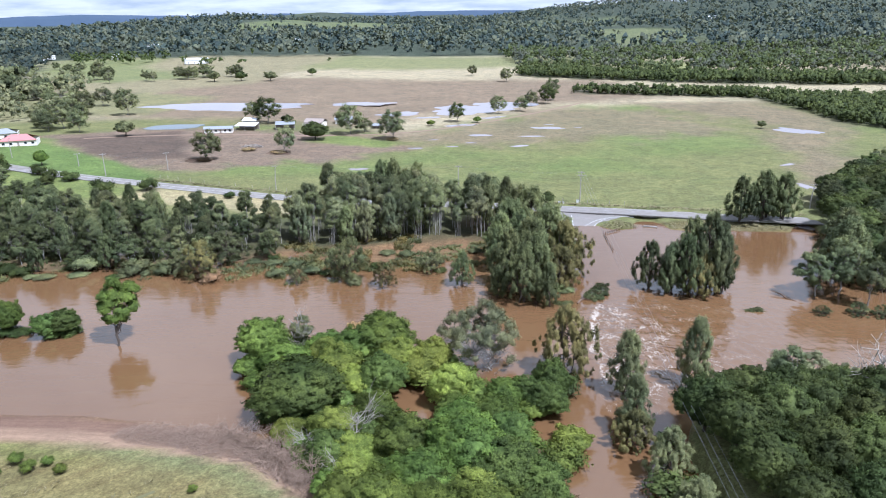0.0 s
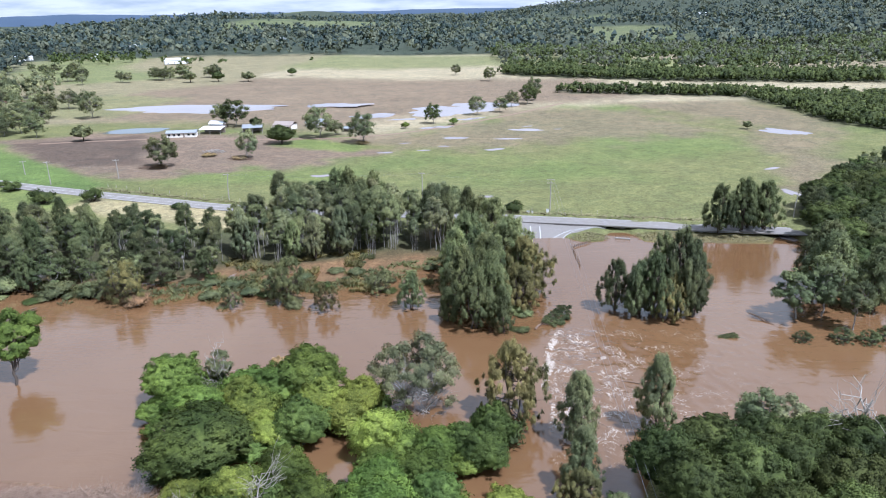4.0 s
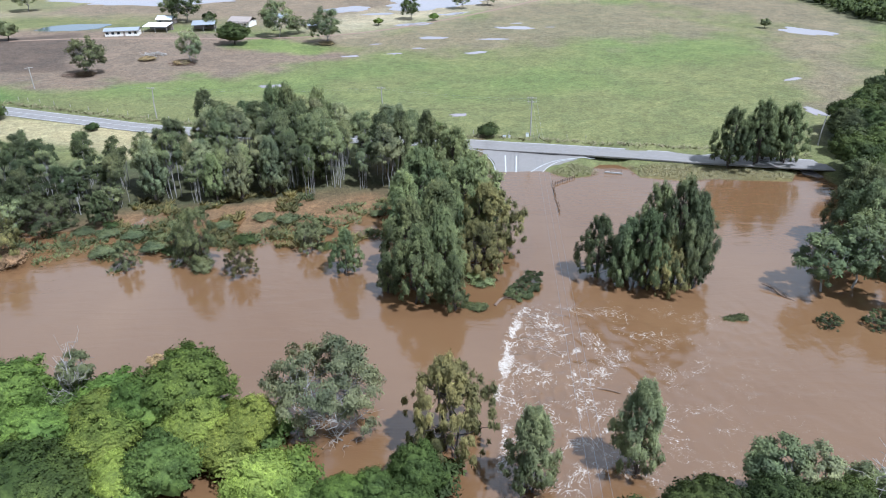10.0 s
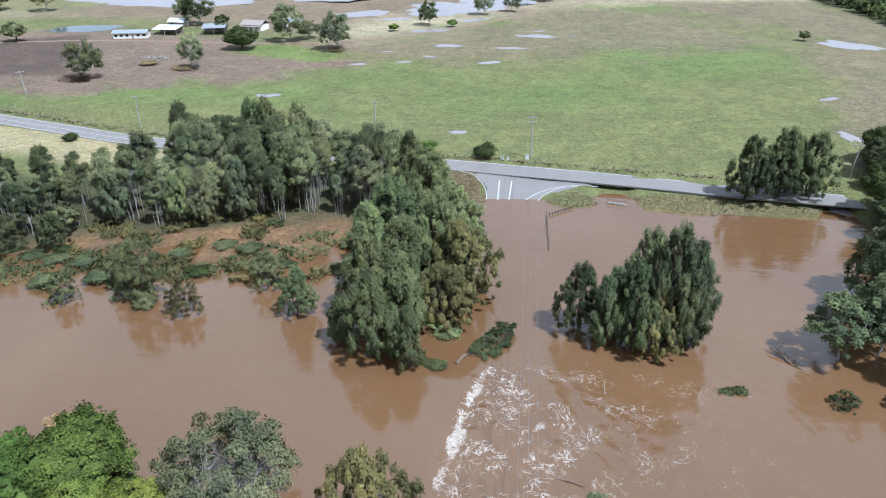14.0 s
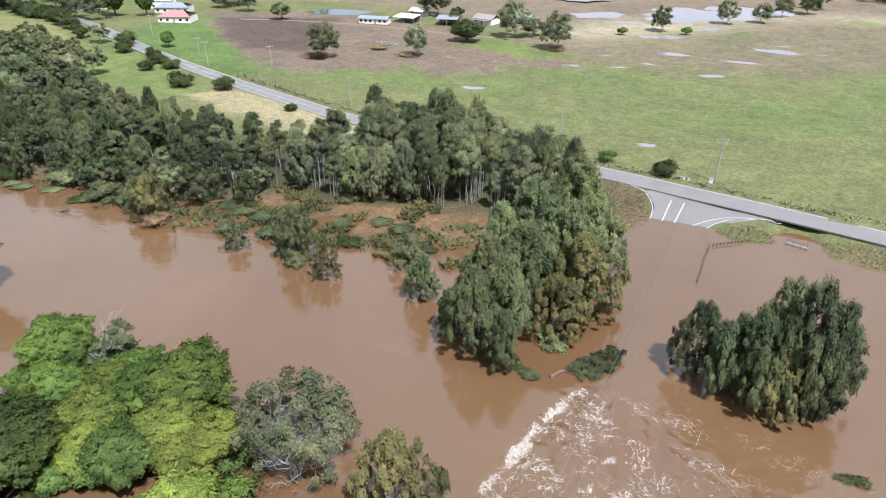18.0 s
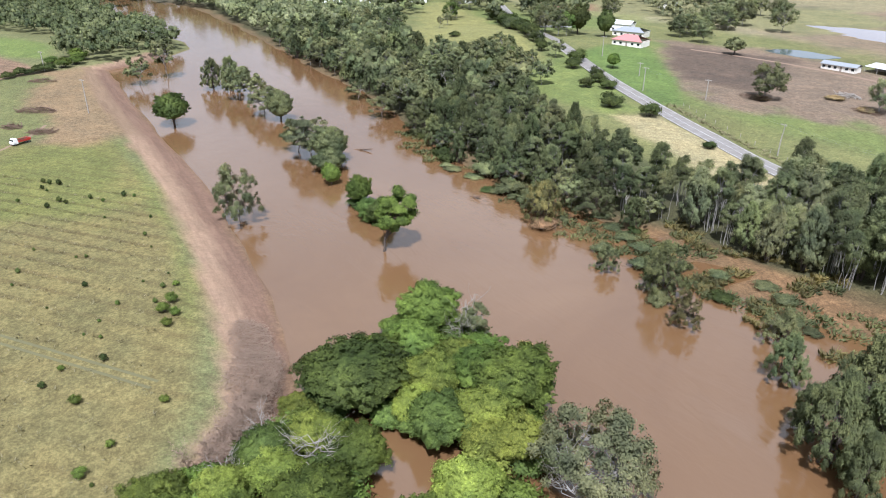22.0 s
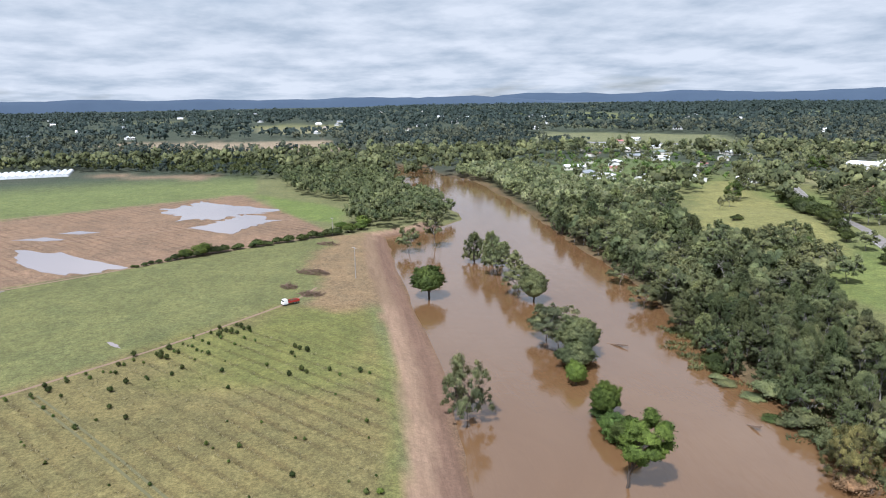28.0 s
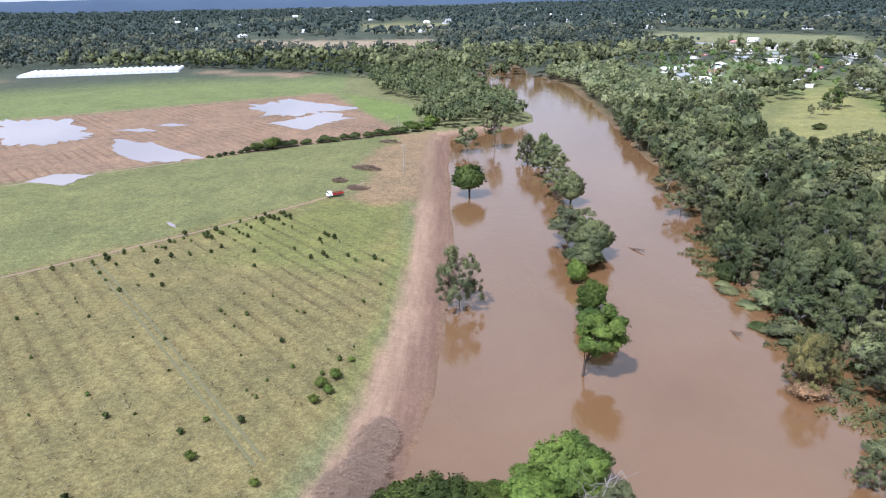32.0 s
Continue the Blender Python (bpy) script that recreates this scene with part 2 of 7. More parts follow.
base = g.mix(graded.outputs["Fac"], base, g.mix(1.0, base, streaks, "MULTIPLY"))
smoothed = g.mix(1.0, g.mix(1.0, zone.outputs["Color"], streaks, "MULTIPLY"), g.ramp(n5.node.inputs[0].links[0].from_socket, [(0.30, (0.90, 0.89, 0.88)), (0.70, (1.10, 1.10, 1.10))]), "MULTIPLY")
base = g.mix(g.math("MULTIPLY", graded.outputs["Fac"], 0.78), base, smoothed)
g.color(base)
g.rough(0.92)
g.bsdf.inputs["Specular IOR Level"].default_value = 0.2
g.bump(g.math("ADD", n3, g.math("MULTIPLY", n2, 2.0)), 0.55, 0.35)

# flood water: silt-brown body under a rippled, glossy skin; foam where the mesh says so
w = Shader("flood_water")
foam = w.node("Attribute")
foam.attribute_name = "foam"
chop = w.node("Attribute")
chop.attribute_name = "chop"
silt = w.ramp(w.noise(0.02, 5.0, 0.6, 0.8), [(0.3, (0.118, 0.062, 0.027)), (0.7, (0.143, 0.080, 0.037))])
fleck = w.ramp(w.noise(2.6, 6.0, 0.75, 1.2), [(0.42, (0, 0, 0)), (0.62, (1, 1, 1))])
crest = w.math("SUBTRACT", 1.0, w.math("MULTIPLY", w.math("ABSOLUTE", w.math("SUBTRACT", w.noise(0.20, 5.0, 0.6, 1.8), 0.5)), 36.0))
crest2 = w.math("SUBTRACT", 1.0, w.math("MULTIPLY", w.math("ABSOLUTE", w.math("SUBTRACT", w.noise(0.46, 4.0, 0.6, 1.4), 0.52)), 32.0))
gaps = w.ramp(w.noise(0.22, 4.0, 0.6), [(0.40, (0, 0, 0)), (0.60, (1, 1, 1))])
crests = w.math("MULTIPLY", w.math("MAXIMUM", w.math("MAXIMUM", crest, w.math("MULTIPLY", crest2, 0.7)), 0.0), gaps)
broken = w.math("MULTIPLY", w.math("MULTIPLY", crests, w.math("MINIMUM", foam.outputs["Fac"], 1.0)), w.math("MULTIPLY_ADD", fleck, 0.9))
broken.node.inputs[1].links[0].from_node.inputs[2].default_value = 0.35
lip = w.math("MULTIPLY", w.math("MAXIMUM", w.math("SUBTRACT", foam.outputs["Fac"], 1.0), 0.0), w.math("MULTIPLY_ADD", fleck, 0.8))
lip.node.inputs[1].links[0].from_node.inputs[2].default_value = 0.25
foam_mask = w.ramp(w.math("ADD", broken, lip), [(0.10, (0, 0, 0)), (0.60, (1, 1, 1))])
w.color(w.mix(w.math("MULTIPLY", foam_mask, 0.70), silt, (0.50, 0.45, 0.38)))
w.rough(w.math("MULTIPLY_ADD", foam_mask, 0.5))
w.bsdf.inputs["Roughness"].links[0].from_node.inputs[2].default_value = 0.07
w.bsdf.inputs["IOR"].default_value = 1.85
r1, r2, r3 = w.noise(0.16, 4.0, 0.6, 0.6), w.noise(0.9, 5.0, 0.6, 0.5), w.noise(0.045, 3.0, 0.5, 1.2)
swell = w.math("ADD", w.math("MULTIPLY", r1, 0.9), w.math("MULTIPLY", r2, w.math("ADD", w.math("MULTIPLY", chop.outputs["Fac"], 0.9), w.math("MULTIPLY", r3, 0.18))))
flow_map = w.node("Mapping")
flow_map.inputs["Scale"].default_value = (0.06, 0.22, 1.0)
w.link(w.coords(), flow_map.inputs["Vector"])
flow = w.noise(1.0, 5.0, 0.6, 1.8, flow_map.outputs[0])
w.bump(w.math("ADD", swell, w.math("MULTIPLY", flow, 1.1)), 0.27, 0.24)

p = Shader("still_water")
p.color((0.25, 0.215, 0.205))
p.rough(0.05)
p.bsdf.inputs["IOR"].default_value = 1.4
p.bump(p.noise(0.6, 3.0), 0.04, 0.02)
p = Shader("blue_water")
p.color((0.08, 0.10, 0.10))
p.rough(0.05)
p.bump(p.noise(0.8, 3.0), 0.08, 0.05)

a = Shader("asphalt")
t1, t2 = a.noise(0.25, 5.0), a.noise(5.0, 4.0)
a.color(a.mix(0.4, a.mix(t1, (0.160, 0.138, 0.116), (0.232, 0.204, 0.172)), a.mix(t2, (0.106, 0.100, 0.099), (0.207, 0.199, 0.194))))
a.rough(a.ramp(t1, [(0.35, (0.35, 0.35, 0.35)), (0.6, (0.8, 0.8, 0.8))]))
a.bump(t2, 0.3, 0.02)

b = Shader("grass_blades")
bg = b.node("NewGeometry")
b.color(b.mix(bg.outputs["Random Per Island"], (0.118, 0.106, 0.048), (0.210, 0.180, 0.092)))
b.rough(0.8)
# horizon range: blue of the far haze goes into the base colour
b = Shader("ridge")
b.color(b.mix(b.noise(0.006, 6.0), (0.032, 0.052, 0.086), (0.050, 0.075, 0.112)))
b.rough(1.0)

# ---------------------------------------------------------------- mesh helpers


def mesh_np(name, verts, faces, mat, smooth=False, normals=None):
    """A mesh from numpy arrays: verts (n, 3), faces (m, 3 or 4)."""
    me = bpy.data.meshes.new(name)
    verts, faces = np.asarray(verts, np.float32), np.asarray(faces, np.int32)
    m, k = faces.shape
    me.vertices.add(len(verts))
    me.vertices.foreach_set("co", verts.ravel())
    me.loops.add(m * k)
    me.loops.foreach_set("vertex_index", faces.ravel())
    me.polygons.add(m)
    me.polygons.foreach_set("loop_start", np.arange(0, m * k, k, dtype=np.int32))
    me.polygons.foreach_set("use_smooth", np.full(m, bool(smooth)))
    me.update(calc_edges=True)
    me.validate()
    if normals is not None:
        me.normals_split_custom_set_from_vertices([tuple(v) for v in normals])
    me.materials.append(MATS[mat])
    return me


def part(name, me, parent, label=""):
    ob = new(name, me)
    ob.parent = parent
    return tagged(ob, label) if label else ob


def thing(name, label, category, at=(0, 0, 0), turn=0.0, group="", kind="", scale=1.0):
    ob = new(name)
    ob.empty_display_size = 0.5
    ob.matrix_basis = pose(*at, 0, 0, turn) @ Matrix.Scale(scale, 4)
    return tagged(ob, label, category, group, kind)


class Soup:
    """Collects boxes, tubes and sheets, and turns them into one mesh."""

    def __init__(self):
        self.v, self.f, self.n = [], [], 0

    def add(self, v, f):
        self.v.append(np.asarray(v, float))
        self.f.append(np.asarray(f, int) + self.n)
        self.n += len(v)

    def box(self, x0, x1, y0, y1, z0, z1, bevel=0.0):
        b = min(bevel, (x1 - x0) / 3, (y1 - y0) / 3)
        if b <= 0:
            v = [(x, y, z) for z in (z0, z1) for x, y in ((x0, y0), (x1, y0), (x1, y1), (x0, y1))]
            self.add(v, [(0, 3, 2, 1), (4, 5, 6, 7), (0, 1, 5, 4), (1, 2, 6, 5), (2, 3, 7, 6), (3, 0, 4, 7)])
            return
        rings = ((z0, 0), (z1 - b, 0), (z1, b))
        v = [(x, y, z) for z, d in rings for x, y in ((x0 + d, y0 + d), (x1 - d, y0 + d), (x1 - d, y1 - d), (x0 + d, y1 - d))]
        f = [(0, 3, 2, 1), (8, 9, 10, 11)]
        for r in (0, 4):
            f += [(r + i, r + (i + 1) % 4, r + 4 + (i + 1) % 4, r + 4 + i) for i in range(4)]
        self.add(v, f)

    def tube(self, pts, radii, sides=6):
        """A tapered tube along points."""
        pts = [Vector(q) for q in pts]
        v, f = [], []
        for i, q in enumerate(pts):
            d = (pts[min(i + 1, len(pts) - 1)] - pts[max(i - 1, 0)]).normalized()
            u = d.orthogonal().normalized() if i == 0 else (u - d * u.dot(d)).normalized()
            w2 = d.cross(u)
            for s in range(sides):
                an = 2 * math.pi * s / sides
                v.append(q + (u * math.cos(an) + w2 * math.sin(an)) * radii[i])
        for i in range(len(pts) - 1):
            for s in range(sides):
                f.append((i * sides + s, i * sides + (s + 1) % sides, (i + 1) * sides + (s + 1) % sides, (i + 1) * sides + s))
        self.add([tuple(q) for q in v], f)

    def mesh(self, name, mat, smooth=False):
        return mesh_np(name, np.concatenate(self.v), np.concatenate(self.f), mat, smooth)


def smooth01(x):
    x = np.clip(x, 0, 1)
    return x * x * (3 - 2 * x)


def value_noise(x, y, cell, seed):
    """Smooth noise in -1..1 on arrays."""
    rng = np.random.RandomState(seed)
    tab = rng.rand(256, 256) * 2 - 1
    u, v = x / cell, y / cell
    i, j = np.floor(u).astype(int), np.floor(v).astype(int)
    a, b = u - i, v - j
    a, b = a * a * (3 - 2 * a), b * b * (3 - 2 * b)
    t = lambda di, dj: tab[(i + di) % 256, (j + dj) % 256]
    return (t(0, 0) * (1 - a) + t(1, 0) * a) * (1 - b) + (t(0, 1) * (1 - a) + t(1, 1) * a) * b


def fbm(x, y, cell, seed, octaves=4):
    return sum(value_noise(x, y, cell / 2 ** k, seed + k) / 2 ** k for k in range(octaves)) / 1.6


def inside(poly, x, y):
    """Signed distance in metres to a polygon, positive inside."""
    x, y = np.asarray(x, float), np.asarray(y, float)
    best, odd = np.full(x.shape, 1e9), np.zeros(x.shape, bool)
    for (ax, ay), (bx, by) in zip(poly, poly[1:] + poly[:1]):
        dx, dy = bx - ax, by - ay
        t = np.clip(((x - ax) * dx + (y - ay) * dy) / (dx * dx + dy * dy + 1e-9), 0, 1)
        best = np.minimum(best, np.hypot(x - ax - t * dx, y - ay - t * dy))
        cross = (ay > y) != (by > y)
        odd ^= cross & (x < (bx - ax) * (y - ay) / (by - ay + 1e-12) + ax)
    return np.where(odd, best, -best)


# ---------------------------------------------------------------- the land

SOUTH_BANK = [(-5000, 260), (-720, 240), (-660, 150), (-560, 126), (-471, 137), (-433, 143), (-404, 151), (-367, 158), (-345, 156), (-318, 134), (-304, 110), (-236, 109), (-161, 110), (-123, 110.5),
              (-84, 108), (-62, 106), (-43, 103), (-30, 99), (-20, 91), (-12, 84), (0, 74), (9, 58), (14, 10), (14.5, -400),
              (36, -400), (36.5, 60), (38, 96), (42, 104), (60, 107), (90, 106), (200, 96), (5000, 60)]
NORTH_BANK = [(-5000, 180), (-580, 180), (-545, 196), (-500, 200), (-414, 201), (-329, 197), (-246, 193), (-207, 194), (-162, 187), (-112, 181), (-72, 186),
              (-41, 188), (-20, 184), (0, 187), (12, 198), (20, 206), (32, 208), (35.5, 219), (49, 218.4), (51, 215.6), (55, 213.4), (61, 214.4), (62.4, 222.6), (69.6, 221.6), (71.5, 212.5), (84, 210.6), (108, 209.4),
              (112, 214), (117, 213), (119, 190), (125, 172), (200, 168), (5000, 160)]
ROAD = [(-640, 505), (-520, 452), (-416, 405), (-290, 338), (-192, 296), (-117, 267), (-86, 257), (-54, 248.5), (11, 238), (42, 232), (63, 227.5), (94, 220.5), (118, 215), (160, 205), (240, 186)]


def curve(pts, x):
    return np.interp(x, [q[0] for q in pts], [q[1] for q in pts])


def land(x, y):
    """Height of the ground over the flood level."""
    x, y = np.asarray(x, float), np.asarray(y, float)
    south = np.interp(x, [q[0] + 0.001 * i for i, q in enumerate(SOUTH_BANK)], [q[1] for q in SOUTH_BANK]) - y
    wob = 1.6 * value_noise(x, y, 9, 5)
    north = y - curve(NORTH_BANK, x) + wob
    south = south + 0.5 * value_noise(x, y, 11, 9)
    south = np.where((x > 9) & (x < 40) & (y < 100), np.minimum(south, np.maximum(13 - x, x - 37.5) * 1.0), south)
    plateau = 1.7 + 2.4 * smooth01((-x - 30) / 100)
    shelf = smooth01((x + 52) / 8) * smooth01((16 - x) / 8)
    rise_n = np.where(north > 0, np.minimum(north * 0.11 - shelf * np.minimum(north, 12) * 0.098, plateau), np.maximum(north * 0.12, -2.0))
    rise_n = rise_n + shelf * np.exp(-((north - 6) / 8) ** 2) * 0.16 * value_noise(x, y, 3.2, 6)
    rise_s = np.where(south > 0, 2.9 * smooth01((south + 1) / 15) + 0.02, np.maximum(south * 0.2, -2.0))
    z = np.where(south > north, rise_s, rise_n)
    # grassy rise beside the bend, house mound, valley sides and far hills
    z = z + 6.0 * np.exp(-((x + 255) / 55) ** 2 - ((y - 285) / 42) ** 2)
    z = z + 2.0 * np.exp(-((x + 215) / 60) ** 2 - ((y - 350) / 40) ** 2)
    hill = smooth01((y - 1050) / 1500) * smooth01((x + 1500) / 900) * (38 + 24 * smooth01((x + 200) / 1500) + 26 * value_noise(x, y, 700, 21) + 12 * value_noise(x, y, 260, 22))
    west = smooth01((-x - 900) / 3400) * (12 + 9 * value_noise(x, y, 800, 23)) + smooth01((-x - 380) / 300) * smooth01((y - 230) / 200) * 6
    east = smooth01((x - 330) / 900) * 25 * smooth01((y - 300) / 600)
    z = z + np.where(north > 0, hill + east, 0) + np.where((north > 2) | (south > 2), west, 0)
    return z


def ground_z(x, y):
    return float(land(np.array([x]), np.array([y]))[0])


def axis(lo, hi, step, low_end, high_end, grow=1.09):
    core = list(np.arange(lo, hi + 0.1, step))
    d, a = step, lo
    while a > low_end:
        d *= grow
        a -= d
        core.insert(0, a)
    d, a = step, hi
    while a < high_end:
        d *= grow
        a += d
        core.append(a)
    return np.array(core)


def grid_faces(nx, ny):
    i = np.arange(nx * ny).reshape(ny, nx)
    return np.stack([i[:-1, :-1], i[:-1, 1:], i[1:, 1:], i[1:, :-1]], -1).reshape(-1, 4)


gx, gy = axis(-330, 150, 2.0, -4700, 3500), axis(30, 300, 2.0, -3200, 4700, 1.05)
GX, GY = np.meshgrid(gx, gy)
GZ = land(GX, GY)
wob1, wob2, wob3 = fbm(GX, GY, 14, 31), fbm(GX, GY, 60, 41), fbm(GX, GY, 220, 51)

GRASS, LUSH, DRY, MUD = (0.200, 0.207, 0.090), (0.195, 0.235, 0.080), (0.420, 0.360, 0.220), (0.250, 0.195, 0.145)
SAND, TILL, PALE, DARKMUD, WOODS_SHADE = (0.420, 0.285, 0.200), (0.280, 0.190, 0.140), (0.450, 0.390, 0.280), (0.115, 0.085, 0.072), (0.060, 0.070, 0.035)
zone_c = np.zeros(GX.shape + (3,)) + np.array(GRASS)
furrow_c = np.zeros(GX.shape)


def paint(amount, c):
    zone_c[:] = zone_c * (1 - amount[..., None]) + np.array(c) * amount[..., None]


def area(poly, c, feather=4.0, ragged=6.0, strength=1.0):
    amount = smooth01((inside(poly, GX, GY) + ragged * wob1 + feather / 2) / feather) * strength
    paint(amount, c)
    return amount


# northern plain: green paddock with silt left by the flood, brown flats beyond
paint(smooth01(wob2 * 1.6 + 0.35) * 0.8, (0.172, 0.220, 0.075))
area([(-100, 470), (-20, 390), (90, 500), (260, 520), (700, 700), (700, 1050), (-1200, 1180), (-700, 560), (-330, 430)], PALE, 40, 10)
area([(-160, 440), (-60, 420), (80, 520), (200, 560), (150, 700), (-400, 760), (-500, 560)], (0.26, 0.20, 0.15), 40, 14)
area([(-420, 800), (300, 900), (250, 1050), (-600, 1150)], (0.25, 0.255, 0.13), 50, 20)
area([(-60, 372), (20, 350), (180, 390), (130, 480), (70, 490), (0, 410)], MUD, 30, 26, 0.75)
area([(150, 280), (125, 232), (175, 300), (240, 420), (230, 520), (130, 520), (190, 420)], MUD, 22, 14, 0.8)
area([(-150, 300), (-120, 292), (-60, 315), (-20, 350), (-35, 392), (-180, 405), (-215, 370)], (0.235, 0.176, 0.140), 14, 14)
area([(-205, 365), (-150, 312), (-118, 318), (-150, 395)], DARKMUD, 8, 6, 0.85)
area([(-218, 336), (-206, 305), (-122, 266), (-118, 280), (-146, 308), (-200, 348)], (0.150, 0.215, 0.066), 4, 2)
area([(-75, 368), (-30, 352), (-20, 366), (-60, 390)], LUSH, 6, 4)
area([(-120, 246), (-60, 226), (-34, 240), (-52, 245), (-112, 262)], DRY, 5, 3)
area([(-374, 358), (-438, 372), (-428, 346), (-309, 272), (-272, 254), (-235, 240), (-195, 262), (-205, 284)], (0.275, 0.268, 0.110), 10, 8)
area([(-190, 240), (-120, 246), (-118, 262), (-192, 290)], LUSH, 10, 6)
# verge and flattened grass by the junction
area([(30, 206), (36.2, 216), (36.5, 223), (33, 229), (27, 233.5), (10, 235), (10, 214)], (0.180, 0.200, 0.060), 3, 2)
area([(50, 216), (56.5, 221), (62, 218), (62, 214.5), (55, 213)], (0.180, 0.185, 0.070), 2, 1)
area([(70, 219), (72, 212), (84, 210), (108, 209), (112, 213), (95, 217)], (0.205, 0.175, 0.080), 3, 2)
# wooded ground, bare and brown where the water stood
north_d = GY - curve(NORTH_BANK, GX)
paint(smooth01((26 - np.abs(north_d - 10)) / 14) * (GX < 36), (0.165, 0.120, 0.070))
# floor of the bank woods, with the shade under the trees painted in
area([(-560, 205), (-420, 206), (-240, 200), (-150, 186), (-50, 194), (22, 206), (0, 226), (-60, 220), (-130, 226), (-205, 236), (-300, 256), (-420, 306), (-560, 330)], WOODS_SHADE, 8, 6, 0.8)
area([(-52, 184), (-38, 178), (-18, 176), (6, 178), (14, 196), (6, 206), (-12, 200), (-30, 196), (-48, 197)], (0.225, 0.140, 0.080), 5, 5)
# southern farm: bare earth along the river, sapling rows, paddocks and tilled flats
south_d = np.interp(GX, [q[0] + 0.001 * i for i, q in enumerate(SOUTH_BANK)], [q[1] for q in SOUTH_BANK]) - GY
farm = (GX < 14) & (south_d > -6)
paint(smooth01(south_d / 6 + 1) * farm * 1.0, (0.200, 0.205, 0.100))
area([(-115, -2), (-190, 72), (-232, 88), (-305, 82), (-200, -70), (-150, -110)], (0.188, 0.196, 0.086), 5, 2)
area([(-206, -62), (-305, 84), (-345, 70), (-462, 22), (-356, -150), (-280, -190)], TILL, 4, 2)
furrow_c = np.maximum(furrow_c, smooth01((inside([(-206, -62), (-305, 84), (-345, 70), (-462, 22), (-356, -150), (-280, -190)], GX, GY) + 2) / 4) * 0.9)
area([(-360, -158), (-470, 30), (-600, 20), (-640, -100), (-520, -260)], (0.185, 0.220, 0.090), 5, 2)
furrow_c = np.maximum(furrow_c, smooth01((inside([(-360, -158), (-470, 30), (-600, 20), (-640, -100), (-520, -260)], GX, GY) + 2) / 4) * 0.4)
area([(-520, -265), (-640, -105), (-720, -110), (-640, -320)], (0.27, 0.22, 0.13), 8, 4)
area([(-345, 70), (-330, 88), (-380, 92), (-430, 60), (-462, 30)], (0.170, 0.220, 0.070), 8, 5)
orchard = [(-116, -3), (-186, 66), (-182, 93), (-124, 98), (-88, 96.8), (-62, 93.5), (-36, 87), (-14, 72), (8, 20), (10, -60), (-60, -90)]
area(orchard, (0.222, 0.192, 0.090), 4, 2)
area([(-184, 68), (-180, 92), (-126, 96.5), (-112, 84), (-132, 48), (-150, 34)], (0.195, 0.205, 0.070), 22, 10, 0.9)
furrow_c = np.maximum(furrow_c, smooth01((inside(orchard, GX, GY) + 2) / 4) * 0.9)
track = smooth01((12.5 - np.abs(south_d - 6) * 1.9 + 2.5 * wob1) / 4) * (GX < -12) * (GX > -330)
paint(track * 0.95, SAND)
area([(-185, 74), (-205, 80), (-232, 74), (-300, 84), (-306, 108), (-180, 106), (-176, 90)], (0.290, 0.200, 0.130), 8, 8, 0.9)
area([(-175, 95), (-130, 97.5), (-88, 96.8), (-64, 93.5), (-50, 88), (-90, 93.5), (-130, 94.5)], (0.165, 0.205, 0.065), 3, 2, 0.5)
area([(-172, 97.5), (-125, 101), (-88, 100), (-62, 97), (-45, 92), (-43, 95), (-62, 100.5), (-88, 103.5), (-125, 105), (-172, 102)], (0.37, 0.255, 0.175), 2.5, 2.5, 0.75)
edge = smooth01((5.4 - np.abs(south_d - 2.0) + 1.0 * wob1) / 2.5) * (GX < -12) * (GX > -330)
paint(edge * 0.9, (0.225, 0.140, 0.100))
area([(-500, 505), (-440, 455), (-335, 405), (-285, 430), (-370, 560), (-430, 580), (-500, 560)], (0.235, 0.245, 0.115), 14, 10)
area([(-455, 490), (-420, 462), (-350, 452), (-360, 485), (-420, 505)], (0.27, 0.175, 0.12), 8, 6)
# woodland floors, coloured dark as shade in the gaps between trees
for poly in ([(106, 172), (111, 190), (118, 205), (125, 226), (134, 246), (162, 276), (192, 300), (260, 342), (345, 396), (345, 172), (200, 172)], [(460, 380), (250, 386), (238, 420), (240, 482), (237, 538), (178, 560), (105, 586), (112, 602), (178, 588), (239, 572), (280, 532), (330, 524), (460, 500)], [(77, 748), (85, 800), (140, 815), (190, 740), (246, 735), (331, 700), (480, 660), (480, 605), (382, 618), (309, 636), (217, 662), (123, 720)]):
    area(poly, WOODS_SHADE, 6, 4)
paint(smooth01((np.hypot(GX, GY - 70) - 750) / 500) * smooth01((GY - 1000) / 200 + (GX < -500)) * 0.7, (0.150, 0.175, 0.100))
far_wood = smooth01((np.hypot(GX, GY - 70) - 520) / 120) * ((GX < -250) | (GY > 1120))
far_wood = far_wood * smooth01((fbm(GX, GY, 420, 61) + np.where(GY > 1120, 0.48, np.where(GY > 650, 0.30, 0.55))) / 0.16)
# far ground darkened likewise, as shade between the distant trees
paint(far_wood * 0.92, (0.062, 0.080, 0.064))
area([(-805, 30), (-880, -120), (-1040, -280), (-1140, -240), (-1120, 70), (-860, 110)], (0.36, 0.29, 0.22), 20, 14)
area([(-1340, 20), (-1420, -60), (-1620, -80), (-1620, 100), (-1400, 110)], (0.26, 0.25, 0.15), 30, 10)
area([(-570, -20), (-620, -130), (-640, -130), (-600, -10)], (0.27, 0.20, 0.15), 8, 4)
area([(-660, 400), (-640, 480), (-715, 570), (-905, 630), (-1070, 440), (-1010, 370), (-860, 345)], (0.22, 0.23, 0.13), 20, 12)
area([(-250, 600), (-360, 600), (-440, 760), (-540, 1010), (-400, 1130), (-150, 1120), (-180, 700)], (0.30, 0.265, 0.17), 30, 14)
